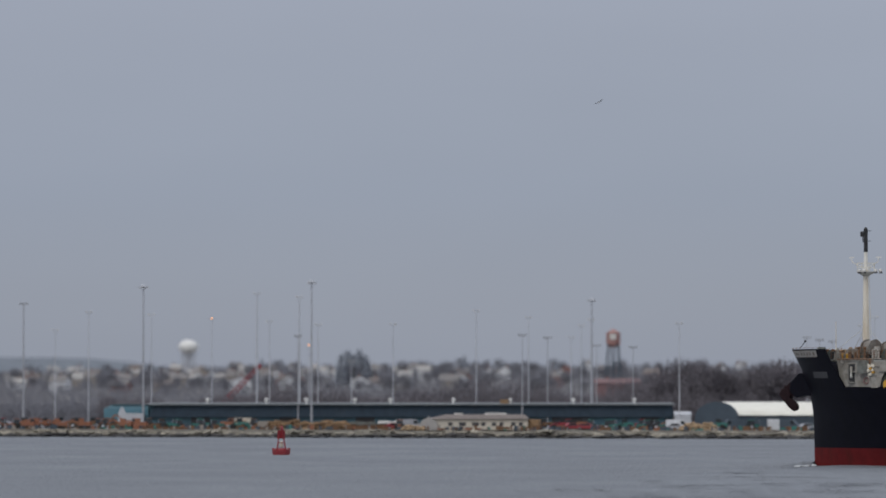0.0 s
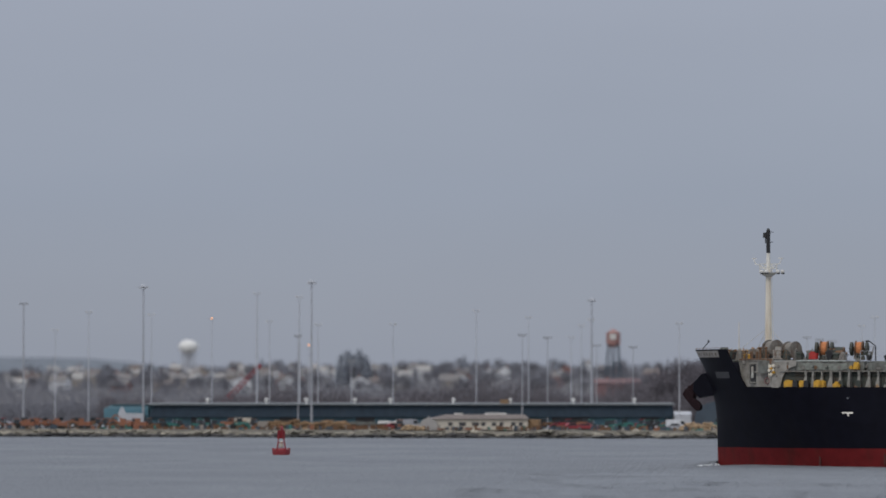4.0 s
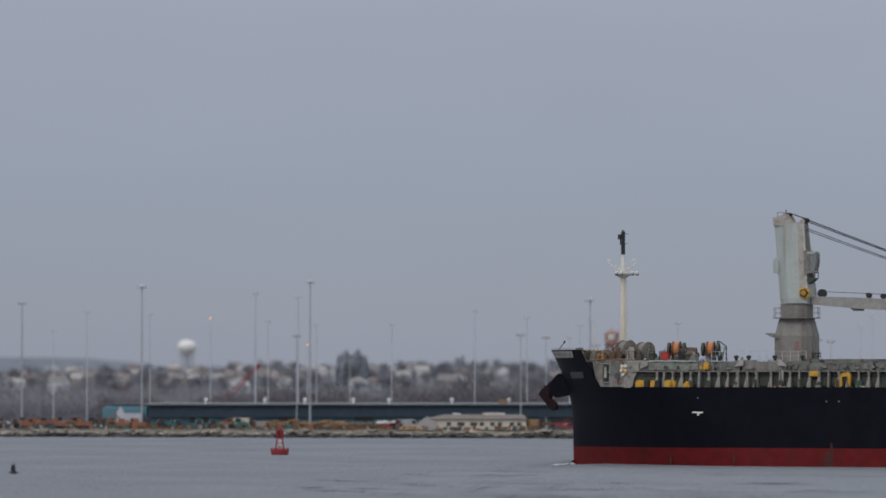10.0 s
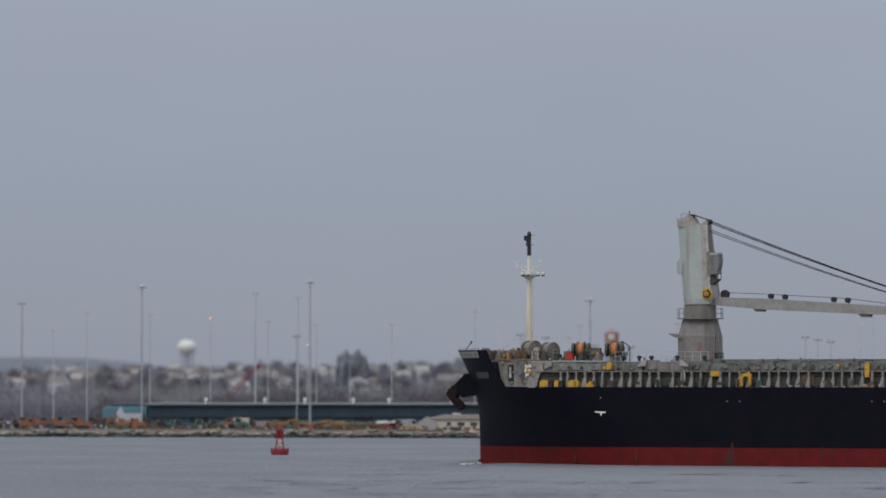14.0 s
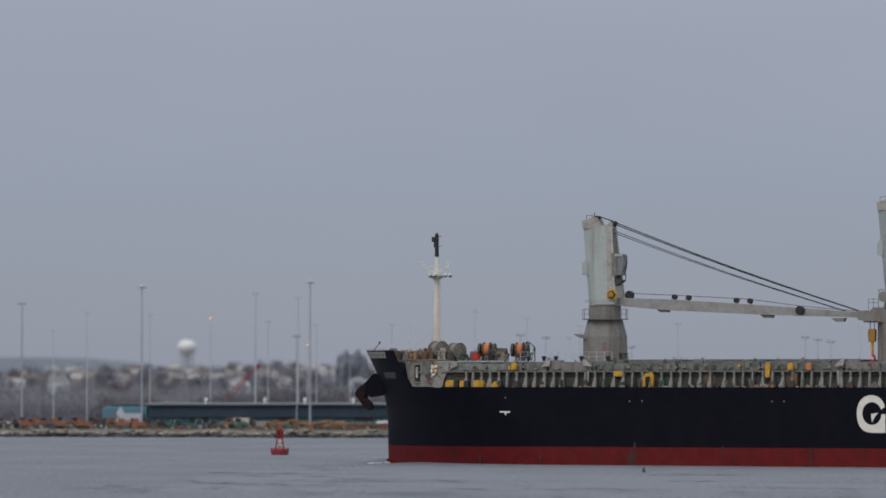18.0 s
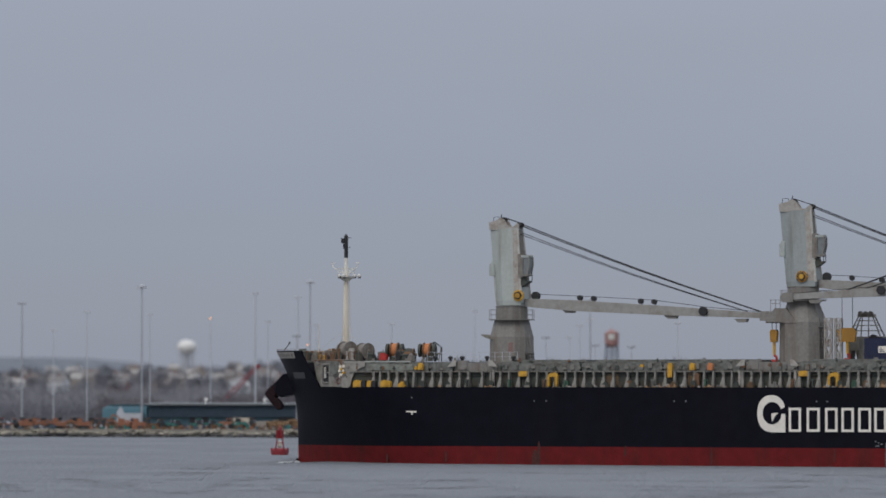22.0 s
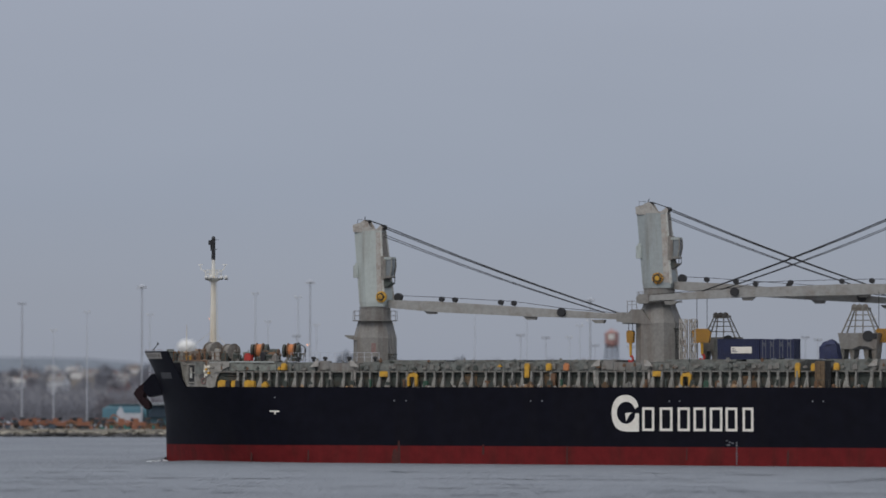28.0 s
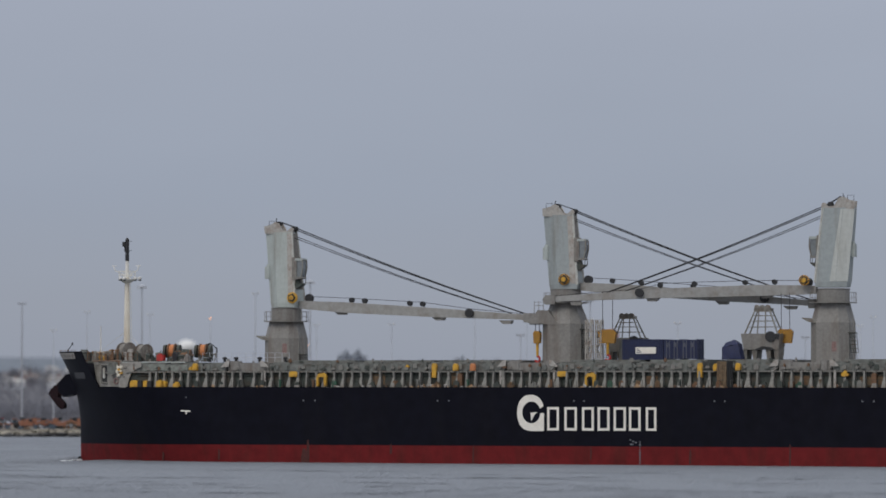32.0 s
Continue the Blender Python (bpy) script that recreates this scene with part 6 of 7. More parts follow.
part("end_wall", bm, "bluegrey", w, "dark blue arched end wall")
bm = B()
box(bm, 67.0, 108, -0.5, 20, 0, 2.6)
part("wall", bm, "bluegrey", w)
bm = B()
prof = [(-1.0, 2.4)] + [(-1.0 + 21.5 * (0.5 - 0.5 * math.cos(math.pi * k / 12)), 2.4 + 3.2 * math.sin(math.pi * k / 12)) for k in range(1, 12)] + [(20.5, 2.4)]
solid(bm, [(67.6 - 0.35 * z * (z > 2.5), y, z) for y, z in prof], [(108.5, y, z) for y, z in prof])
part("roof", bm, "roofwhite", w, "off-white curved roof", True)
bm = B()
box(bm, 54.7, 58.6, -6, -1, 0, 2.6)
gable(bm, 54.7, 58.6, -6, -1, 0, 2.6, 3.4, 0.1, "x")
part("side_hut", bm, "steel", w, "pale hut beside the hall")


# ---- light masts ----
def light_mast(kind, h, heavy):
    t = thing("light_mast", {"ring": "tall grey light mast with a ring of floodlights", "tee": "dark steel light pole with a cross head", "plain": "thin grey light pole with pale lamp heads", "orange": "light pole with a glowing orange lamp"}[kind], "light pole", "light poles in the yard")
    bm = B()
    r = 0.25 if heavy else 0.15
    mat = "darksteel" if kind in ("tee", "ring") else "steel"
    lathe(bm, [(r, 0), (r * 0.8, h * 0.5), (r * 0.5, h)], 8)
    part("pole", bm, mat, t)
    if kind == "ring":
        bm = B()
        lathe(bm, [(0.4, h - 0.5), (0.85, h - 0.25), (0.85, h - 0.05), (0.25, h + 0.2)], 10)
        part("head", bm, "steel", t)
        for k in range(6):
            bm = B()
            a = k * math.pi / 3
            box(bm, math.cos(a) - 0.2, math.cos(a) + 0.2, math.sin(a) - 0.2, math.sin(a) + 0.2, h - 0.6, h - 0.25)
            part("floodlight", bm, "steel", t)
    elif kind == "tee":
        bm = B()
        box(bm, -0.95, 0.95, -0.15, 0.15, h - 0.2, h)
        for x in (-0.8, 0, 0.8):
            lathe(bm, [(0.2, h), (0.25, h + 0.2), (0.1, h + 0.4)], 6, (x, -0.1, 0))
        part("head", bm, "darksteel", t)
    else:
        bm = B()
        box(bm, -0.8, 0.8, -0.1, 0.1, h - 0.1, h + 0.05)
        part("arm", bm, "steel", t)
        bm = B()
        for x in ((-0.6, 0.6) if kind == "plain" else (0.0,)):
            lathe(bm, [(0.1, h + 0.05), (0.2, h + 0.17), (0.15, h + 0.35)], 8, (x, -0.1, 0))
        part("lamp", bm, "cladwhite" if kind == "plain" else "orangelamp", t)
    return t


MASTS = ((-100.5, 1010, 29.1, "tee"), (-97.5, 1060, 23.3, "plain"), (-84.9, 1010, 27.0, "plain"),
         (-70.0, 985, 32.8, "ring"), (-71.9, 1040, 26.9, "plain"), (-57.0, 1040, 25.9, "orange"),
         (-45.9, 1040, 32.1, "plain"), (-43.6, 1060, 25.5, "plain"), (-34.0, 990, 21.1, "tee"),
         (-35.4, 1040, 31.2, "plain"), (-30.7, 985, 33.9, "ring"), (-31.7, 1070, 24.8, "plain"),
         (-34.3, 1080, 19.7, "orange"), (-12.3, 1040, 24.5, "plain"), (8.2, 1040, 27.8, "plain"),
         (18.6, 990, 21.3, "tee"), (21.1, 1040, 26.2, "plain"), (24.8, 1000, 20.8, "tee"),
         (32.2, 1060, 21.5, "plain"), (34.2, 1042, 24.2, "plain"), (36.9, 1045, 30.9, "ring"),
         (36.6, 1042, 25.6, "plain"), (39.0, 1070, 19.6, "tee"), (47.1, 1045, 19.0, "tee"),
         (55.2, 985, 24.0, "plain"), (87.2, 1010, 21.0, "tee"), (90.2, 1010, 20.4, "tee"),
         (93.3, 1010, 20.0, "tee"), (103.3, 1040, 24.1, "plain"), (106.5, 1040, 26.3, "plain"),
         (-22.8, 1050, 15.5, "plain"))
protos = {}
for x, y, h, kind in MASTS:
    heavy = kind == "ring" or h > 29
    t = light_mast(kind, h, heavy)
    t.matrix_basis = pose(x, y, ground_z(x, y) - 0.02)

# ---- water towers ----
w = thing("water_tower", "white rounded water tower on a pale stem", "water tower", at=pose(-157.0, 2600, ground_z(-157.0, 2600) - 0.3))
zb = (34.1 - (ground_z(-157.0, 2600) - 0.3)) / 1.36
bm = B()
lathe(bm, [(0.6, zb - 3.6), (2.6, zb - 2.6), (4.0, zb - 1.2), (4.45, zb), (4.2, zb + 1.3), (3.2, zb + 2.5), (1.6, zb + 3.2), (0.3, zb + 3.4)], 20)
part("tank", bm, "sheet", w, "white rounded tank", True)
bm = B()
lathe(bm, [(1.3, 0), (1.1, zb - 5), (1.7, zb - 2.9)], 14)
part("stem", bm, "steel", w)
for k in range(6):
    a = k * math.pi / 3 + 0.3
    bm = B()
    bar(bm, (3.0 * math.cos(a), 3.0 * math.sin(a), 0), (2.8 * math.cos(a), 2.8 * math.sin(a), zb - 2.3), 0.28, None, 6)
    part("leg", bm, "steel", w)
for c in w.children:
    c.scale = (1.36, 1.36, 1.36)
gx, gy = 60.6, 1500
gz = ground_z(gx, gy)
w = thing("water_tower", "old red water tower on steel legs with a pale patch", "water tower", at=pose(gx, gy, gz - 0.3))
zt = 26.0 - gz
bm = B()
lathe(bm, [(1.5, zt - 1.0), (2.5, zt), (2.5, zt + 3.9)], 18)
tank = part("tank", bm, "tankred", w, "weathered red tank, paled with painted haze", True)
bm = B()
lathe(bm, [(2.7, zt + 3.9), (0.3, zt + 5.2), (0.2, zt + 5.5)], 18)
part("roof", bm, "tankred", w)
bm = B()
box(bm, -1.3, 0.9, -2.62, -2.2, zt + 1.6, zt + 3.6, 0.2)
part("pale_patch", bm, "cladwhite", tank, "pale painted patch")
for k in range(4):
    a = k * math.pi / 2 + 0.5
    bm = B()
    bar(bm, (4.3 * math.cos(a), 4.3 * math.sin(a), 0), (2.3 * math.cos(a), 2.3 * math.sin(a), zt + 0.4), 0.24, None, 6)
    part("leg", bm, "bluegrey", w)
bm = B()
lathe(bm, [(0.4, 0), (0.35, zt - 0.8)], 8)
for z in (zt * 0.35, zt * 0.7):
    for k in range(4):
        a, b2 = k * math.pi / 2 + 0.5, (k + 1) * math.pi / 2 + 0.5
        r = 4.3 - 2.0 * z / zt
        bar(bm, (r * math.cos(a), r * math.sin(a), z), (r * math.cos(b2), r * math.sin(b2), z), 0.12, None, 4)
part("riser", bm, "bluegrey", w)

# red lattice boom of a crawler crane behind the warehouse
w = thing("boom_crane", "red lattice boom crane, boom lowered at a slant", "crane", at=pose(-62, 1120, ground_z(-62, 1120)))
bm = B()
box(bm, -3, 3, -1.8, 1.8, 1.2, 4.0, 0.3)
part("cabin", bm, "carred", w)
for s in (-1, 1):
    bm = B()
    slab(bm, [(-3.5, 0.3), (3.5, 0.3), (4, 0.8), (3.5, 1.3), (-3.5, 1.3), (-4, 0.8)], s * 2 - 0.4, s * 2 + 0.4)
    part("track", bm, "black", w)
bm = B()
A0, A1 = Vector((2, 0, 3.0)), Vector((13.2, 0, 14.6))
up = Vector((-0.7, 0, 0.72)) * 0.75
for s in (-0.7, 0.7):
    off = Vector((0, s, 0))
    bar(bm, A0 + off + up, A1 + off + up * 0.5, 0.1, None, 5)
    bar(bm, A0 + off - up, A1 + off - up * 0.5, 0.1, None, 5)
    for k in range(12):
        p, q = A0.lerp(A1, k / 12), A0.lerp(A1, (k + 1) / 12)
        bar(bm, p + off + up * (1 - 0.5 * k / 12), q + off - up * (1 - 0.5 * (k + 1) / 12), 0.08, None, 4)
        bar(bm, p + off - up * (1 - 0.5 * k / 12), q + off + up * (1 - 0.5 * (k + 1) / 12), 0.08, None, 4)
part("boom", bm, "carred", w, "faded red lattice boom")
bm = B()
box(bm, 12.7, 13.8, -0.7, 0.7, 14.0, 15.1, 0.3)
part("boom_head", bm, "carred", w)

# ---- buoy ----
w = thing("harbour_buoy", "red steel harbour buoy with a lattice tower and lantern", "buoy", at=pose(-26.3, 686, 0))
bm = B()
lathe(bm, [(1.1, -0.8), (1.32, -0.2), (1.42, 0.35), (1.36, 0.85), (1.1, 1.02), (0.6, 1.1)], 18)
for k in range(6):
    a = k * math.pi / 3
    box(bm, 1.3 * math.cos(a) - 0.16, 1.3 * math.cos(a) + 0.16, 1.3 * math.sin(a) - 0.16, 1.3 * math.sin(a) + 0.16, 0.3, 1.12, 0.05)
part("float", bm, "buoyred", w, "red round steel float", True)
bm = B()
for k in range(4):
    a = math.pi / 4 + k * math.pi / 2
    bar(bm, (1.0 * math.cos(a), 1.0 * math.sin(a), 0.9), (0.5 * math.cos(a), 0.5 * math.sin(a), 3.0), 0.09, None, 6)
    b2 = a + math.pi / 2
    bar(bm, (0.75 * math.cos(a), 0.75 * math.sin(a), 1.95), (0.75 * math.cos(b2), 0.75 * math.sin(b2), 1.95), 0.06, None, 5)
part("tower", bm, "buoyred", w)
bm = B()
lathe(bm, [(0.2, 1.2), (0.36, 1.4), (0.32, 2.0), (0.12, 2.3)], 12)
part("bell", bm, "plaster", w, "pale bell between the tower legs", True)
bm = B()
for a in (0.4, 0.4 + math.pi / 2):
    c_, s_ = math.cos(a), math.sin(a)
    solid(bm, [(-0.68 * c_ - 0.03 * s_, -0.68 * s_ + 0.03 * c_, 2.65), (0.68 * c_ - 0.03 * s_, 0.68 * s_ + 0.03 * c_, 2.65), (0.68 * c_ + 0.03 * s_, 0.68 * s_ - 0.03 * c_, 2.75), (-0.68 * c_ + 0.03 * s_, -0.68 * s_ - 0.03 * c_, 2.75)],
          [(-0.64 * c_ - 0.03 * s_, -0.64 * s_ + 0.03 * c_, 4.0), (0.64 * c_ - 0.03 * s_, 0.64 * s_ + 0.03 * c_, 4.0), (0.64 * c_ + 0.03 * s_, 0.64 * s_ - 0.03 * c_, 4.0), (-0.64 * c_ + 0.03 * s_, -0.64 * s_ - 0.03 * c_, 4.0)])
part("daymark", bm, "buoyred", w, "red crossed daymark plates")
bm = B()
lathe(bm, [(0.2, 3.98), (0.24, 4.15), (0.2, 4.5), (0.05, 4.65)], 8, (0.12, 0, 0))
part("lantern", bm, "carred", w)


# ---- trees and houses on the rising land ----
def sliver(bm, p, d, w, rnd):
    """One thin twig."""
    p, d = Vector(p), Vector(d)
    s = d.cross(Vector((rnd.uniform(-1, 1), rnd.uniform(-1, 1), rnd.uniform(-1, 1)))).normalized() * w
    u = d.cross(s).normalized() * w
    a, b, c, e = bm.verts.new(p + s), bm.verts.new(p - s * 0.5 + u), bm.verts.new(p - s * 0.5 - u), bm.verts.new(p + d)
    for f in ((a, b, e), (b, c, e), (c, a, e)):
        bm.faces.new(f)


def bare_tree(seed, h, crown="twig", trunk="bark"):
    """Trunk with limbs, and a crown of fine bare twigs with gaps."""
    rnd = random.Random(seed)
    t = thing("tree", "bare brown winter tree", "tree", "trees on the slope")
    bm = B()
    bar(bm, (0, 0, -0.4), (0, 0, h * 0.45), 0.28, 0.16, 6)
    tips = []
    for k in range(9):
        a = k * 2.4 + rnd.uniform(-0.4, 0.4)
        z = h * (0.25 + 0.035 * k)
        r = h * rnd.uniform(0.18, 0.32)
        q = (r * math.cos(a), r * math.sin(a), z + h * rnd.uniform(0.22, 0.42))
        bar(bm, (0, 0, z), q, 0.12, 0.04, 4)
        tips.append(((0, 0, z), q))
    bar(bm, (0, 0, h * 0.45), (0.3, 0, h * 0.85), 0.15, 0.04, 4)
    tips.append(((0, 0, h * 0.45), (0.3, 0, h * 0.85)))
    part("trunk", bm, trunk, t)
    bm = B()
    lobes = [(Vector((0, 0, h * 0.6)), h * 0.3)] + [(Vector(b) * 0.9, h * rnd.uniform(0.14, 0.22)) for a, b in tips]
    for k in range(620):
        c, r = rnd.choice(lobes)
        v = Vector((rnd.gauss(0, 1), rnd.gauss(0, 1), rnd.gauss(0, 1))).normalized()
        d = (v + Vector((0, 0, 0.5))).normalized() * h * rnd.uniform(0.06, 0.14)
        sliver(bm, c + v * r * rnd.random() ** 0.5, d, h * 0.009, rnd)
    part("crown", bm, crown, t)
    return t


def conifer(seed, h):
    rnd = random.Random(seed)
    t = thing("tree", "tall evergreen tree, paled with painted haze", "tree", "evergreens on the slope")
    bm = B()
    bar(bm, (0, 0, -0.4), (0, 0, h * 0.95), 0.35, 0.05, 6)
    part("trunk", bm, "bark", t)
    bm = B()
    for k in range(520):
        z = h * (0.12 + 0.86 * rnd.random())
        r = h * 0.25 * (1.04 - z / h) ** 0.55 * rnd.uniform(0.3, 1.0)
        a = rnd.uniform(0, 2 * math.pi)
        sliver(bm, (r * 0.6 * math.cos(a), r * 0.6 * math.sin(a), z), (r * math.cos(a) * 0.7, r * math.sin(a) * 0.7, rnd.uniform(-0.05, 0.07) * h), h * 0.022, rnd)
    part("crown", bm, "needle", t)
    return t


rt = random.Random(31)
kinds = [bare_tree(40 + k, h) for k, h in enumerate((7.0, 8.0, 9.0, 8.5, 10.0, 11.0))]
# the nearer wood uses browner twigs; the first six kinds carry more painted haze
kinds += [bare_tree(60 + k, h, "brush", "brush") for k, h in enumerate((8.5, 10.0, 11.0))]
first = [True] * len(kinds)


def plant(i, x, y, s=1.0):
    m = pose(x, y, ground_z(x, y) - 0.05, 0, 0, rt.uniform(0, 360))
    if first[i]:
        first[i] = False
        kinds[i].matrix_basis = m
        return
    o = copy_thing(kinds[i], m)
    for c in o.children:
        c.scale = (s, s, s)


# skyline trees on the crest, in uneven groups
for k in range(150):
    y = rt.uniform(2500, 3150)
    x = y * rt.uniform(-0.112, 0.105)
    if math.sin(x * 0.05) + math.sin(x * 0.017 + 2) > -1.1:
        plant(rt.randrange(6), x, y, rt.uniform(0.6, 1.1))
# between the houses
for k in range(130):
    y = rt.uniform(1700, 2600)
    x = y * rt.uniform(-0.112, 0.11)
    plant(rt.randrange(4), x, y, rt.uniform(0.8, 1.2))
# a clump of large old trees on the rise
for x, y, s in ((-42.5, 2040, 1.5), (-46.2, 2050, 1.4)):
    plant(4, x, y, s * 0.93)
# taller wood beyond the halls
for k in range(66):
    y = rt.uniform(1090, 1230)
    x = rt.uniform(54, 150)
    plant(6 + rt.randrange(3), x, y, rt.uniform(1.0, 1.5) * float(np.interp(x, (54, 66, 90, 120), (0.8, 1.15, 1.0, 0.8))))

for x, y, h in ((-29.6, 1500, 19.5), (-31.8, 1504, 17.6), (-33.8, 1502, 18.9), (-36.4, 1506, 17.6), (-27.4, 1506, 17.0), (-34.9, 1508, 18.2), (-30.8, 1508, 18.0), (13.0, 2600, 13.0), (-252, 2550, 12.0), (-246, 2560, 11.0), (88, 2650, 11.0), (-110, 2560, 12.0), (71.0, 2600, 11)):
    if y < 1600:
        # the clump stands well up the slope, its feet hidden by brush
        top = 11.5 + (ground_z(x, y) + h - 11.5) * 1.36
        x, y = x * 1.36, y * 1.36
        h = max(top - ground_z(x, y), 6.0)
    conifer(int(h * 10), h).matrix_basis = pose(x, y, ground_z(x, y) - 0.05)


def thicket(name, label, n, x0, x1, y0, y1, h, seed, mat="brush", fine=1.0):
    """An uncountable belt of bare brush and young trees: thin three-sided twigs."""
    r = np.random.RandomState(seed)
    x, y = r.uniform(x0, x1, n), r.uniform(y0, y1, n)
    hh = h * (0.74 + 0.15 * np.sin(x * 0.11) + 0.13 * np.sin(x * 0.043 + 1.3) + 0.08 * np.sin(x * 0.37 + y * 0.05)) * r.uniform(0.3, 1.0, n)
    base = np.array([ground_z(a, b) for a, b in zip(x, y)])
    foot = np.stack((x, y, base + hh * r.uniform(0.0, 0.85, n)), 1)
    way = np.stack((r.normal(0, 0.7, n), r.normal(0, 0.5, n), r.uniform(0.5, 1.9, n)), 1) * fine
    side = np.cross(way, r.uniform(-1, 1, (n, 3)))
    side /= np.linalg.norm(side, axis=1)[:, None]
    up = np.cross(way, side)
    up /= np.linalg.norm(up, axis=1)[:, None]
    wide = (r.uniform(0.06, 0.15, n) * fine)[:, None]
    pts = np.stack((foot + side * wide, foot + (up - side * 0.5) * wide, foot - (up + side * 0.5) * wide, foot + way), 1).reshape(-1, 3)
    k = np.arange(n)[:, None] * 4
    tris = np.concatenate((k + [[0, 1, 3]], k + [[1, 2, 3]], k + [[2, 0, 3]]))
    me = bpy.data.meshes.new(name)
    me.from_pydata(pts.tolist(), [], tris.tolist())
    me.materials.append(M[mat])
    return tagged(new(name, me), label, "thicket", kind="stuff")


thicket("thicket", "brown bare brush and young trees behind the warehouse", 80000, -88, 170, 1072, 1125, 12.5, 51)
thicket("wood_edge", "tall bare brown wood beyond the halls", 52000, 46, 190, 1130, 1200, 20.0, 55)
# these belts take the paler twigs, with distance haze in the colour
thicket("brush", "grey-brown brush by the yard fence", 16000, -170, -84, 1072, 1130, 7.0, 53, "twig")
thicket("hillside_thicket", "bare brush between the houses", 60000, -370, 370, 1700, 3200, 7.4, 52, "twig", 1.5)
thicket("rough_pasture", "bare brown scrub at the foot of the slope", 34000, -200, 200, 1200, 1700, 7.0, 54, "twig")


def house(w, d, h, ridge, wall, roof, along, label, rnd, windows=False):
    t = thing("house", label, "house", "houses on the slope")
    bm = B()
    box(bm, -w / 2, w / 2, -d / 2, d / 2, -1.5, h)
    if along == "x":
        gable(bm, -w / 2, w / 2, -d / 2, d / 2, 0, h, ridge - 0.15, 0.0, "x")
    else:
        gable(bm, -w / 2, w / 2, -d / 2, d / 2, 0, h, ridge - 0.15, 0.0, "y")
    part("wall", bm, wall, t)
    bm = B()
    for s in (-1, 1):
        if along == "x":
            a = [(-w / 2 - 0.4, s * (d / 2 + 0.4), h - 0.2), (w / 2 + 0.4, s * (d / 2 + 0.4), h - 0.2), (w / 2 + 0.4, 0, ridge), (-w / 2 - 0.4, 0, ridge)]
        else:
            a = [(s * (w / 2 + 0.4), -d / 2 - 0.4, h - 0.2), (s * (w / 2 + 0.4), d / 2 + 0.4, h - 0.2), (0, d / 2 + 0.4, ridge), (0, -d / 2 - 0.4, ridge)]
        solid(bm, a, [(x, y, z + 0.2) for x, y, z in a])
    rf = part("roof", bm, roof, t)
    bm = B()
    cx = rnd.uniform(-w * 0.3, w * 0.3)
    box(bm, cx - 0.4, cx + 0.4, 0.4, 1.1, h, ridge + 0.8)
    part("chimney", bm, "brick", rf)
    for fl in range(1):
        for k in (-1, 1) if windows else ():
            bm = B()
            box(bm, k * w * 0.3 - 0.5, k * w * 0.3 + 0.5, -d / 2 - 0.06, -d / 2 + 0.02, 1.0 + fl * 2.7, 2.4 + fl * 2.7)
            part("window", bm, "glass", t)
    return t


rh = random.Random(77)
spots = []
for row_y in (1850, 1990, 2130, 2280, 2440, 2600, 2780, 2960):
    x = -row_y * 0.112
    while x < row_y * 0.065:
        x += rh.uniform(17, 46) if x < -10 else rh.uniform(40, 110)
        spots.append((x, row_y + rh.uniform(-30, 30)))
spots += [(-186, 2390), (-255, 2500), (-210, 2250), (-52, 2250), (-38, 2230), (-110, 2300)]
for x, y in spots:
    w, d = rh.uniform(4.5, 9), rh.uniform(6, 8)
    two = rh.random() < 0.55
    h = 5.4 if two else 3.2
    wall, wn_ = rh.choice((("siding", "white"), ("siding", "white"), ("beige", "beige"), ("brick", "red brick"), ("siding", "white")))
    roof, rn = rh.choice((("greyroof", "grey"), ("brownroof", "brown"), ("paleroof", "pale"), ("greyroof", "grey")))
    house(w, d, h, h + rh.uniform(1.8, 2.8), wall, roof, rh.choice(("x", "x", "y")), "%s %s house with a %s gable roof" % ("two-storey" if two else "low", wn_, rn), rh).matrix_basis = pose(x, y, ground_z(x, y), 0, 0, rh.uniform(-25, 25))

rs = random.Random(83)
for k in range(46):
    y = rs.uniform(2150, 2950)
    x = y * (rs.uniform(-0.108, -0.02) if k % 5 else rs.uniform(-0.02, 0.06))
    w, h = rs.uniform(3.0, 4.6), rs.uniform(2.6, 4.2)
    house(w, rs.uniform(5, 7), h, h + rs.uniform(1.2, 2.0), rs.choice(("cladwhite", "siding", "siding")), rs.choice(("paleroof", "greyroof", "paleroof")), rs.choice(("x", "y")),
          "small white house between bare trees", rs).matrix_basis = pose(x, y, ground_z(x, y) + 0.4, 0, 0, rs.uniform(-20, 20))


def garden_trees(seed):
    """Countless bare bushes and small trees round the houses, as thin twigs in rounded crowns."""
    r = np.random.RandomState(seed)
    feet, ways = [], []
    for x, y in spots:
        for j in range(3):
            cx, cy = x + r.uniform(-6.5, 6.5), y - r.uniform(6, 22)
            size, n = r.uniform(1.6, 3.0), 170
            v = r.normal(0, 1, (n, 3))
            v /= np.linalg.norm(v, axis=1)[:, None]
            p = v * (r.uniform(0, 1, (n, 1)) ** 0.45) * size * (1, 1, 1.15) + (cx, cy, ground_z(cx, cy) + size * 1.05)
            feet.append(p)
            ways.append((v + (0, 0, 0.5)) * size * 0.3)
    foot, way = np.concatenate(feet), np.concatenate(ways)
    n = len(foot)
    side = np.cross(way, r.uniform(-1, 1, (n, 3)))
    side /= np.linalg.norm(side, axis=1)[:, None]
    up = np.cross(way, side)
    up /= np.linalg.norm(up, axis=1)[:, None]
    pts = np.stack((foot + side * 0.1, foot + (up - side * 0.5) * 0.1, foot - (up + side * 0.5) * 0.1, foot + way), 1).reshape(-1, 3)
    k = np.arange(n)[:, None] * 4
    tris = np.concatenate((k + [[0, 1, 3]], k + [[1, 2, 3]], k + [[2, 0, 3]]))
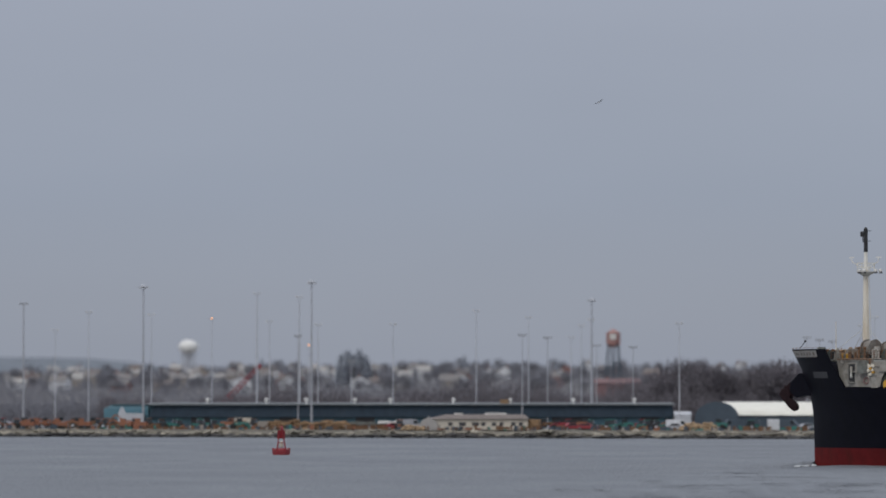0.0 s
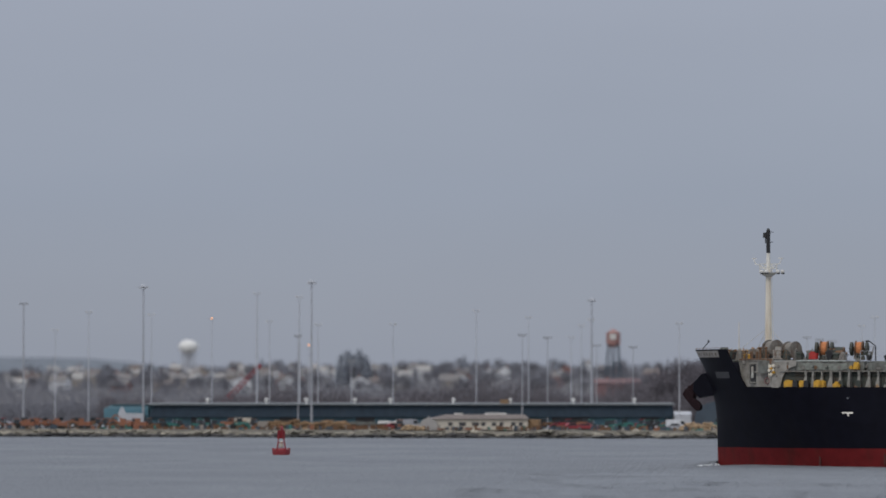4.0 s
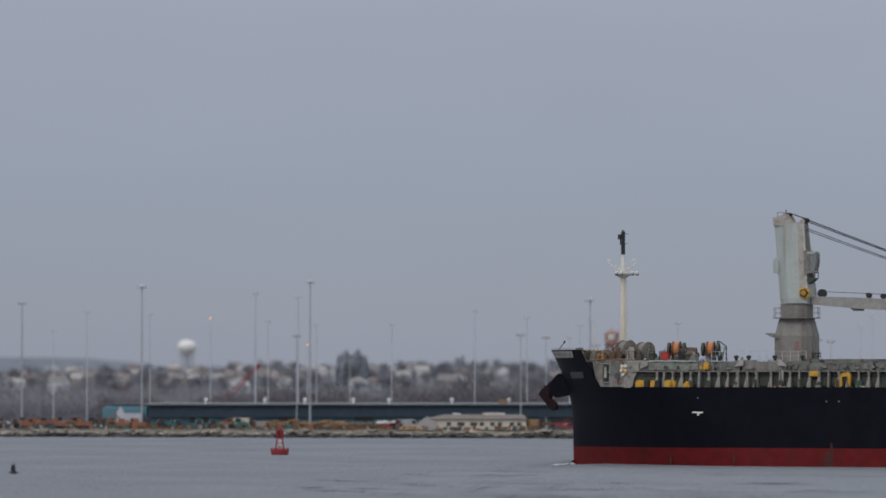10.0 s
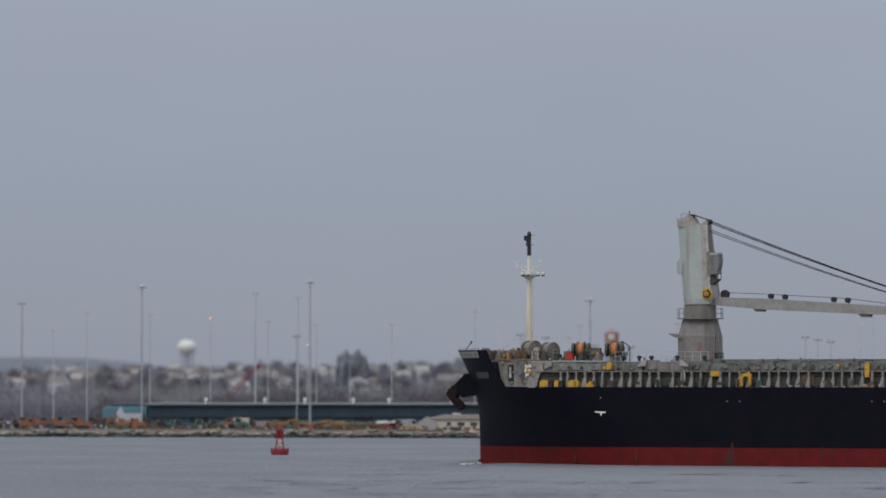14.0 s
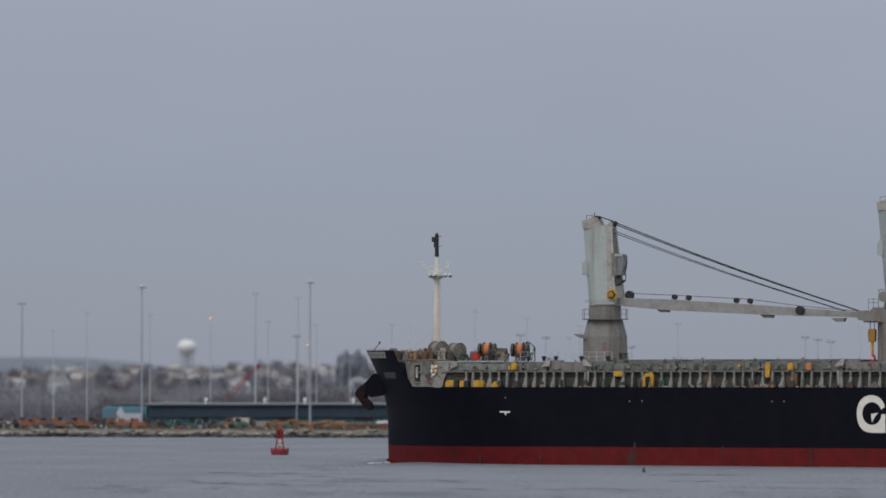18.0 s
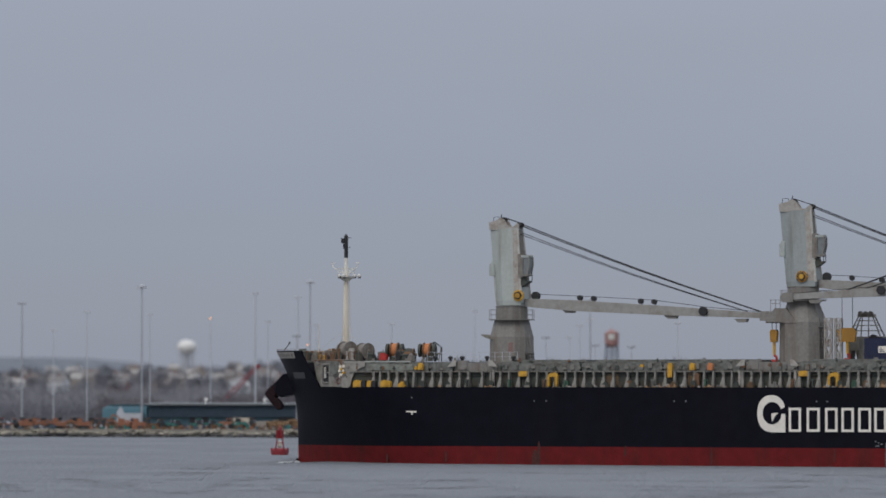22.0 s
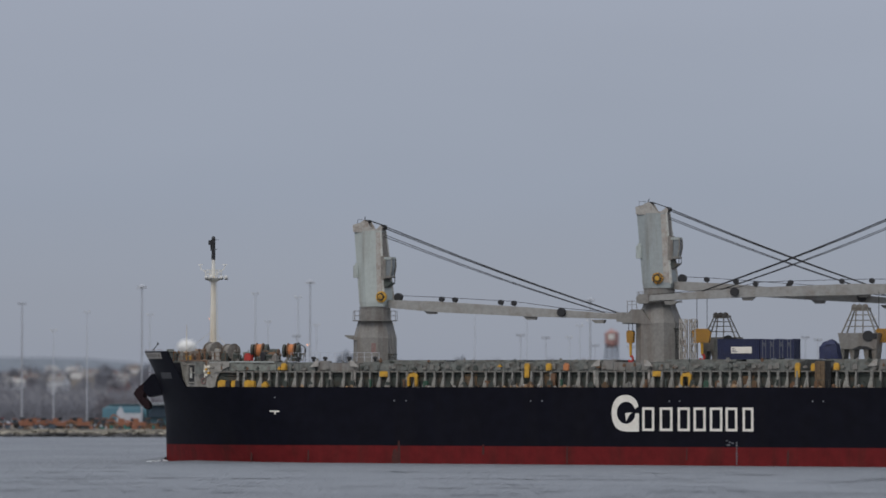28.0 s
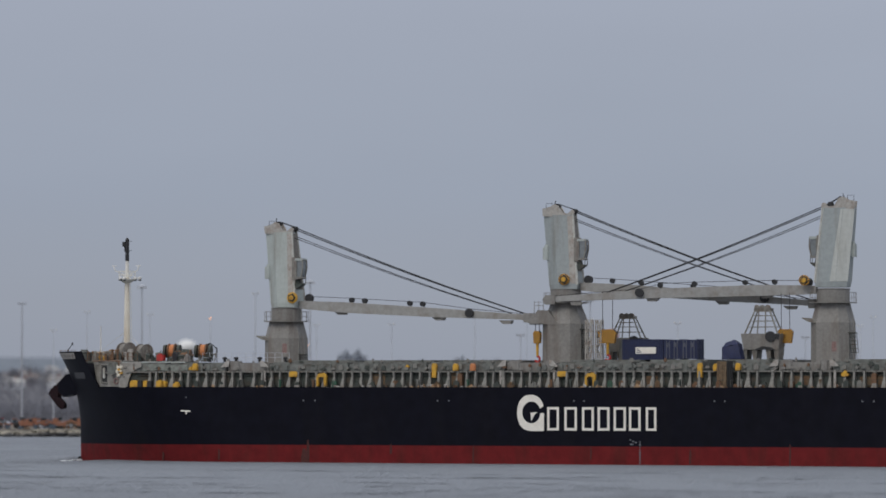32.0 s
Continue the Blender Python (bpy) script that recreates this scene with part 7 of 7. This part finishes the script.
    me = bpy.data.meshes.new("garden_trees")
    me.from_pydata(pts.tolist(), [], tris.tolist())
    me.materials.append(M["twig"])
    return tagged(new("garden_trees", me), "bare bushes and small trees round the houses", "thicket", kind="stuff")


garden_trees(57)
w = house(15, 10, 7.4, 8.7, "oldbrick", "oldbrick", "x", "long red brick building below the water tower", rh, True)
w.matrix_basis = pose(59.5, 1440, ground_z(59.5, 1440) + 0.6)
w = house(12, 10, 9.0, 11.0, "oldbrick", "oldbrick", "x", "tall red brick building standing in the bare wood", rh, True)
w.matrix_basis = pose(70, 1250, ground_z(70, 1250) + 1.0)


# ---- machines and stores in the yard ----
def wheel(t, x, y, r, w=0.45):
    bm = B()
    lathe(bm, [(r * 0.9, -w / 2), (r, -w / 3), (r, w / 3), (r * 0.9, w / 2)], 12, (x, y, r), "y")
    ty = part("wheel", bm, "tyre", t)
    bm = B()
    lathe(bm, [(r * 0.5, -w / 2 - 0.03), (r * 0.45, -w / 2 + 0.05)], 8, (x, y, r), "y")
    part("rim", bm, "steel", ty)


def excavator(mat, lift):
    t = thing("excavator", "crawler excavator with a folded boom, parked in the yard", "excavator", "parked machines")
    for s in (-1, 1):
        bm = B()
        slab(bm, [(-1.7, 0), (1.7, 0), (2.0, 0.4), (1.7, 0.8), (-1.7, 0.8), (-2.0, 0.4)], s * 1.1 - 0.3, s * 1.1 + 0.3)
        part("track", bm, "tyre", t)
    bm = B()
    box(bm, -2.1, 1.3, -1.3, 1.3, 0.85, 1.9, 0.2)
    part("body", bm, mat, t)
    bm = B()
    box(bm, 0.0, 1.4, -1.3, -0.2, 1.9, 2.9, 0.12)
    cb = part("cab", bm, mat, t)
    bm = B()
    box(bm, 0.2, 1.2, -1.34, -1.28, 2.0, 2.75)
    part("window", bm, "glass", cb)
    bm = B()
    for p, q, r0, r1 in (((1.2, 0.3, 1.5), (2.9, 0.3, 2.2 + lift), 0.25, 0.28), ((2.9, 0.3, 2.2 + lift), (4.6, 0.3, 1.8 + lift * 0.7), 0.28, 0.2), ((4.6, 0.3, 1.8 + lift * 0.7), (4.3, 0.3, 0.5), 0.2, 0.15)):
        bar(bm, p, q, r0, r1, 4)
    part("boom", bm, mat, t)
    bm = B()
    slab(bm, [(4.0, 0), (4.7, 0.1), (4.8, 0.8), (4.1, 0.9)], -0.3, 0.8)
    part("bucket", bm, "darksteel", t)
    return t


def tractor(mat, label):
    t = thing("tractor", label, "tractor", "parked machines")
    for s in (-0.95, 0.95):
        wheel(t, -0.9, s, 0.8)
        wheel(t, 1.5, s, 0.55, 0.35)
    bm = B()
    box(bm, -1.2, 2.2, -0.5, 0.5, 0.65, 1.55, 0.15)
    part("body", bm, mat, t)
    bm = B()
    solid(bm, [(-1.3, -0.75, 1.5), (0.3, -0.75, 1.5), (0.3, 0.75, 1.5), (-1.3, 0.75, 1.5)], [(-1.1, -0.65, 2.6), (0.05, -0.65, 2.6), (0.05, 0.65, 2.6), (-1.1, 0.65, 2.6)])
    cb = part("cab", bm, "glass", t)
    bm = B()
    box(bm, -1.25, 0.2, -0.8, 0.8, 2.6, 2.75, 0.1)
    part("cab_roof", bm, mat, cb)
    return t


def loader(mat, label):
    t = thing("wheel_loader", label, "loader", "parked machines")
    for s in (-1.0, 1.0):
        wheel(t, -1.4, s, 0.75)
        wheel(t, 1.4, s, 0.75)
    bm = B()
    box(bm, -2.6, 0.2, -0.9, 0.9, 0.9, 2.0, 0.2)
    box(bm, 0.2, 1.9, -0.5, 0.5, 0.9, 1.5, 0.1)
    part("body", bm, mat, t)
    bm = B()
    box(bm, -0.9, 0.4, -0.7, 0.7, 2.0, 3.0, 0.12)
    part("cab", bm, "glass", t)
    bm = B()
    for s in (-0.6, 0.6):
        bar(bm, (0.5, s, 1.9), (2.8, s, 0.8), 0.15, None, 4)
    part("arm", bm, mat, t)
    bm = B()
    slab(bm, [(2.6, 0.1), (3.7, 0.1), (3.5, 0.3), (2.95, 0.5), (2.9, 1.2), (2.6, 1.1)], -1.2, 1.2)
    part("bucket", bm, "darksteel", t)
    return t


def van(mat, label, length=5.2, h=2.2):
    t = thing("van", label, "van", "parked vehicles")
    for s in (-0.85, 0.85):
        wheel(t, -length * 0.32, s, 0.36, 0.25)
        wheel(t, length * 0.32, s, 0.36, 0.25)
    bm = B()
    L = length / 2
    slab(bm, [(-L, 0.35), (L, 0.35), (L, 1.0), (L * 0.72, 1.2), (L * 0.45, h - 0.1), (L * 0.35, h), (-L + 0.1, h), (-L, h - 0.1)], -0.95, 0.95)
    b = part("body", bm, mat, t)
    bm = B()
    slab(bm, [(L * 0.2, 1.25), (L * 0.66, 1.25), (L * 0.42, h - 0.25), (L * 0.2, h - 0.25)], -0.97, 0.97)
    part("window", bm, "glass", b)
    return t


def car(mat, label):
    t = thing("car", label, "car", "parked vehicles")
    for s in (-0.8, 0.8):
        wheel(t, -1.35, s, 0.32, 0.22)
        wheel(t, 1.35, s, 0.32, 0.22)
    bm = B()
    slab(bm, [(-2.2, 0.3), (2.2, 0.3), (2.2, 0.75), (1.2, 0.9), (0.6, 1.4), (-0.9, 1.42), (-1.6, 0.95), (-2.2, 0.9)], -0.88, 0.88)
    b = part("body", bm, mat, t)
    bm = B()
    slab(bm, [(-1.3, 0.95), (1.0, 0.92), (0.5, 1.33), (-0.8, 1.34)], -0.9, 0.9)
    part("window", bm, "glass", b)
    return t


def heap(mat, w, h, label, seed, category="heap"):
    """A heap of many loose pieces."""
    rnd = random.Random(seed)
    bm = B()
    for k in range(int(26 * w)):
        x = rnd.uniform(-w / 2, w / 2)
        top = h * (1 - (abs(2 * x / w)) ** 6) * (0.85 + 0.15 * math.sin(x * 1.7 + seed))
        z = top * rnd.random()
        p = Vector((x, rnd.uniform(-1.2, 1.2), max(z, 0.12)))
        d = Vector((rnd.uniform(0.3, 0.9), rnd.uniform(-0.3, 0.3), rnd.uniform(-0.12, 0.12)))
        if p.z > 0.3:
            bar(bm, p - d, p + d, rnd.uniform(0.08, 0.16), None, 5)
        else:
            lump(bm, p, (0.5, 0.4, 0.25), rnd, 1, 0.3)
    ob = new(category.replace(" ", "_"), mesh_of(category, bm, mat))
    return tagged(ob, label, category, kind="stuff")


def covered_stack(w, h, label, seed, mat="sheet"):
    """Stacked goods under a sheet, sagging between them."""
    rnd = random.Random(seed)
    t = thing("covered_stack", label, "covered goods", "stores in the yard")
    bm = B()
    n = 10
    prof = [(-w / 2, 0.0)] + [(-w / 2 + w * k / n, h * (0.82 + 0.18 * rnd.random())) for k in range(n + 1)] + [(w / 2, 0.0)]
    slab(bm, [(x * 0.97, z * 0.62) for x, z in prof], -1.2, 1.2)
    part("load", bm, "rust", t)
    bm = B()
    slab(bm, [(-w / 2, h * 0.55)] + prof[1:-1] + [(w / 2, h * 0.55)] + [(w / 2 - w * (k + 0.5) / n, h * (0.5 + 0.2 * rnd.random())) for k in range(n)], -1.35, 1.35)
    part("cover", bm, mat, t)
    return t


def yard_box(w, h, mat, label):
    t = thing("storage_box", label, "storage container", "stores in the yard")
    bm = B()
    box(bm, -w / 2, w / 2, -1.2, 1.2, 0.12, h, 0.05)
    part("body", bm, mat, t)
    bm = B()
    k = -w / 2 + 0.2
    while k < w / 2 - 0.2:
        box(bm, k, k + 0.12, -1.26, -1.2, 0.2, h - 0.1)
        k += 0.4
    part("rib", bm, mat, t)
    bm = B()
    for x in (-w / 2 + 0.3, w / 2 - 0.3):
        box(bm, x - 0.2, x + 0.2, -1.1, 1.1, 0, 0.12)
    part("skid", bm, "darksteel", t)
    return t


ry = random.Random(91)


def park(ob, x, y, rz=0.0):
    if ob.get("group") == "parked machines":
        for c in ob.children:
            c.scale = (0.84, 0.84, 0.78)
    y -= 0.88 * skew(x)
    ob.matrix_basis = pose(x, y, ground_z(x, y), 0, 0, rz)


def fleet(x0, x1, y, step, makers, seed):
    rnd = random.Random(seed)
    x = x0
    while x < x1:
        park(rnd.choice(makers)(rnd), x, y + rnd.uniform(-2, 2), rnd.choice((0, 180)) + rnd.uniform(-20, 20))
        x += step * rnd.uniform(0.8, 1.3)


OR = [lambda r: excavator("orange", r.uniform(-0.3, 0.6)), lambda r: loader("orange", "orange wheel loader parked in the yard"), lambda r: loader("rust", "rust-brown wheel loader parked in the yard"),
      lambda r: tractor("orange", "orange tractor parked in the yard"), lambda r: tractor("carred", "dull red tractor parked in the yard")]
TE = [lambda r: tractor("mteal", "teal green tractor parked in the yard"), lambda r: loader("mteal", "teal green loader parked in the yard"), lambda r: tractor("mteal", "teal green tractor parked in the yard")]
MIX = [lambda r: van("plaster", "pale delivery van parked in the yard"), lambda r: tractor("rust", "rusty tractor parked in the yard"), lambda r: car("darksteel", "dark grey car parked in the yard"), lambda r: loader("orange", "orange wheel loader parked in the yard"), lambda r: van("siding", "white van parked in the yard")]
RE = [lambda r: car("carred", "dull red car parked in the yard"), lambda r: tractor("carred", "dull red tractor parked in the yard"), lambda r: loader("carred", "red wheel loader parked in the yard"), lambda r: van("carred", "dull red van parked in the yard")]
fleet(-99, -77, 934, 4.0, OR, 1)
fleet(-98, -74, 946, 4.0, OR + MIX[1:3], 2)
fleet(-100, -62, 956, 4.2, OR[2:] + MIX, 22)
fleet(-74, -60.5, 934, 3.6, MIX + OR[:2], 3)
fleet(-62, -43, 936, 4.2, TE, 4)
fleet(-60, -40, 947, 5.0, OR[:1] + MIX[1:2] + TE[:1], 5)
fleet(18.5, 24.5, 938, 3.6, [lambda r: van("straw", "tan van parked in the yard"), lambda r: loader("rust", "rust-brown wheel loader parked in the yard")], 6)
fleet(25, 31, 935, 3.4, RE, 7)
fleet(31.5, 40, 938, 3.8, TE[:2] + OR[2:3], 8)
fleet(39, 52, 938, 3.6, TE + MIX[2:3], 9)
fleet(27, 50, 950, 5.0, TE + OR[1:2] + RE[1:2], 10)
fleet(59, 82, 940, 4.0, TE[:1] + MIX[2:3] + [lambda r: van("bluegrey", "dark blue-grey van parked in the yard"), lambda r: loader("mteal", "teal green loader parked in the yard")], 12)
fleet(83, 112, 942, 5.0, TE[:1] + MIX, 13)
park(excavator("orange", 1.6), -76.0, 950, 10)
park(yard_box(3.6, 2.3, "plaster", "pale storage container between the tractors"), -44.6, 952)
park(yard_box(2.2, 1.7, "beige", "pinkish beige storage box"), -39.5, 938)
for x, w, h, s in ((-33.0, 9.5, 2.0, 1), (-25.0, 8.5, 2.1, 2), (-37.0, 5.0, 1.7, 3), (-21.3, 4.0, 1.6, 4)):
    park(heap("straw", w, h, "brown heap of timber and logs", s, "timber heap"), x, 940)
park(covered_stack(5.5, 2.0, "stacked goods under white plastic sheet", 3), -11.5, 940)
park(covered_stack(2.6, 2.0, "stacked goods under white plastic sheet", 4), -8.2, 941)
park(covered_stack(5.5, 1.7, "stacked goods under grey sheet", 5, "cover"), -17.5, 938)
park(covered_stack(2.2, 1.6, "stack under white sheet beside the timber", 6), -25.2, 946)
park(car("carred", "dull red car parked in the yard"), -10.5, 936, 12)
park(tractor("orange", "orange tractor beside the covered goods"), -9.3, 934, 80)
park(van("darksteel", "dark van parked beside covered goods"), -7.0, 937, 5)
park(heap("tan", 4.5, 1.0, "low heap of pale sand and stones", 9, "sand heap"), -6.5, 927)
park(heap("tan", 7.5, 1.7, "pale tan heap of sand and stones", 10, "sand heap"), 54.5, 934)
park(yard_box(2.4, 2.4, "siding", "small white hut on the shore"), 70.2, 932)
park(van("siding", "white van parked in the yard"), 50.5, 938, 0)


def clutter(name, mat, n, seed, label):
    """Loose small stores, crates, drums and scrap between the machines."""
    rnd = random.Random(seed)
    bm = B()
    for k in range(n):
        x = rnd.uniform(-108, 112)
        y = rnd.choice((929, 933, 941, 951)) + rnd.uniform(-2, 2) - 0.95 * skew(x)
        if -6 < x < 20 and y > 915:
            continue
        z = ground_z(x, y)
        w, h = rnd.uniform(0.2, 0.8), rnd.uniform(0.25, 1.0)
        if rnd.random() < 0.4:
            lathe(bm, [(w * 0.5, 0), (w * 0.52, h * 0.5), (w * 0.45, h)], 7, (x, y, z))
        else:
            box(bm, x - w, x + w, y - 0.5, y + 0.5, z, z + h, 0.05)
    setting(name, bm, mat, label, "yard clutter", "stuff")


clutter("rusty_clutter", "rust", 260, 61, "rusty scrap, drums and crates in the yard")
clutter("dark_clutter", "bluegrey", 200, 62, "dark crates and drums in the yard")
clutter("pale_clutter", "beige", 60, 63, "pale crates and blocks in the yard")
clutter("orange_clutter", "orange", 60, 64, "dull orange machine parts in the yard")
clutter("teal_clutter", "mteal", 60, 65, "teal machine parts in the yard")


# ---- birds ----
def bird(span, label, name="gull"):
    t = thing(name, label, "bird")
    s = span / 1.3
    bm = B()
    lathe(bm, [(0.01, -0.26), (0.05, -0.2), (0.085, -0.05), (0.075, 0.1), (0.04, 0.2), (0.045, 0.24), (0.01, 0.31)], 8, (0, 0, 0), "x")
    part("body", bm, "feather" if name == "gull" else "wing", t)
    bm = B()
    solid(bm, [(-0.25, -0.03, 0), (-0.25, 0.03, 0), (-0.42, 0.09, 0), (-0.42, -0.09, 0)], [(-0.25, -0.03, 0.015), (-0.25, 0.03, 0.015), (-0.42, 0.09, 0.015), (-0.42, -0.09, 0.015)])
    part("tail", bm, "feather" if name == "gull" else "wing", t)
    wings = []
    for sd in (-1, 1):
        bm = B()
        low = [(0.12, 0), (0.16, sd * 0.3), (0.02, sd * 0.64), (-0.06, sd * 0.45), (-0.10, 0)]
        if sd < 0:
            low = low[::-1]
        solid(bm, [(x, y, 0) for x, y in low], [(x, y, 0.02) for x, y in low])
        wings.append(part("wing", bm, "wing", t))
    for c in t.children:
        c.scale = (s, s, s)
    return t, wings


def fly(made, rows, rate, swing, lean=0, yaw=0, phase=0.0):
    """Rows of (seconds, x, y, z); the bird heads along its way and beats its wings."""
    t, wings = made
    out = []
    for k, (s, x, y, z) in enumerate(rows):
        a, b = rows[max(k - 1, 0)], rows[min(k + 1, len(rows) - 1)]
        out.append((s, pose(x, y, z, lean, 0, yaw + math.degrees(math.atan2(b[2] - a[2], b[1] - a[1])))))
    walk(t, out)
    for wg, sd in zip(wings, (-1, 1)):
        beat = []
        for k in range(321):
            s = k / 10
            beat.append((s, pose(0, 0, 0.03, sd * (8 + swing * math.sin(2 * math.pi * rate * s + phase)), 0, 0)))
        walk(wg, beat)


def motions():
    # the ship comes down the channel, slowly swinging its bow to starboard
    places = []
    for s in [2.0 * k for k in range(17)]:
        f = (31.0 - s) / 31.0
        places.append((s, pose(-50.875 + 102.37 * f + 0.146 * f * f, 629.54 - 48.72 * f + 8.37 * f * f, 0, 0, 0, TURN - 3.09 * f)))
    walk(ship, places)
    for ob, local in CARRIED:
        walk(ob, [(s, m @ local) for s, m in places])
    fly(bird(1.35, "grey and white gull gliding high over the harbour"), [(0.0, 19.3, 520, 46.27), (0.5, 9.2, 520, 46.41), (1.0, -1.2, 520, 46.56), (1.5, -11.9, 520, 47.01), (2.0, -22.4, 520, 47.45), (2.5, -33.3, 520, 48.35), (3.0, -44.0, 520, 49.53), (3.5, -54.4, 520, 51.02), (4.5, -75.8, 520, 52.65), (32.0, -159.4, 520, 53.40)], 0.4, 7, 28, 62)
    fly(bird(2.5, "dark bird flying low over the water", "cormorant"), [(0.0, 235.9, 450, 1.26), (5.5, 84.1, 450, 1.43), (7.0, 40.9, 450, 1.75), (7.5, 26.3, 450, 1.97), (8.0, 11.9, 450, 2.07), (8.5, -2.3, 450, 2.07), (9.0, -16.5, 450, 1.97), (9.5, -30.9, 450, 2.07), (10.0, -45.6, 450, 2.07), (11.0, -74.1, 450, 2.18), (32.0, -227.9, 450, 3.03)], 5.0, 40, phase=math.pi / 2)
    fly(bird(1.35, "dark bird skimming the water", "cormorant"), [(0.0, 248.8, 500, 0.80), (10.0, 162.0, 500, 0.80), (15.0, 95.0, 500, 0.92), (17.0, 48.6, 500, 1.03), (17.5, 35.8, 500, 1.03), (18.0, 24.0, 500, 1.15), (18.5, 12.3, 500, 1.15), (19.0, 1.3, 500, 1.38), (20.0, -19.5, 500, 1.38), (21.0, -39.5, 500, 1.38), (21.5, -49.7, 500, 1.50), (22.5, -70.3, 500, 1.62), (32.0, -152.8, 500, 2.08)], 2.9, 34)
    fly(bird(1.35, "dark bird wheeling low over the water", "cormorant"), [(0.0, -63.3, 500, 2.43), (4.5, -54.5, 500, 2.31), (5.5, -51.5, 500, 2.31), (6.0, -50.7, 500, 2.31), (6.6, -50.2, 500, 2.31), (7.2, -53.5, 500, 2.31), (8.5, -60.6, 500, 2.43), (32.0, -112.6, 500, 2.66)], 2.4, 30)


motions()
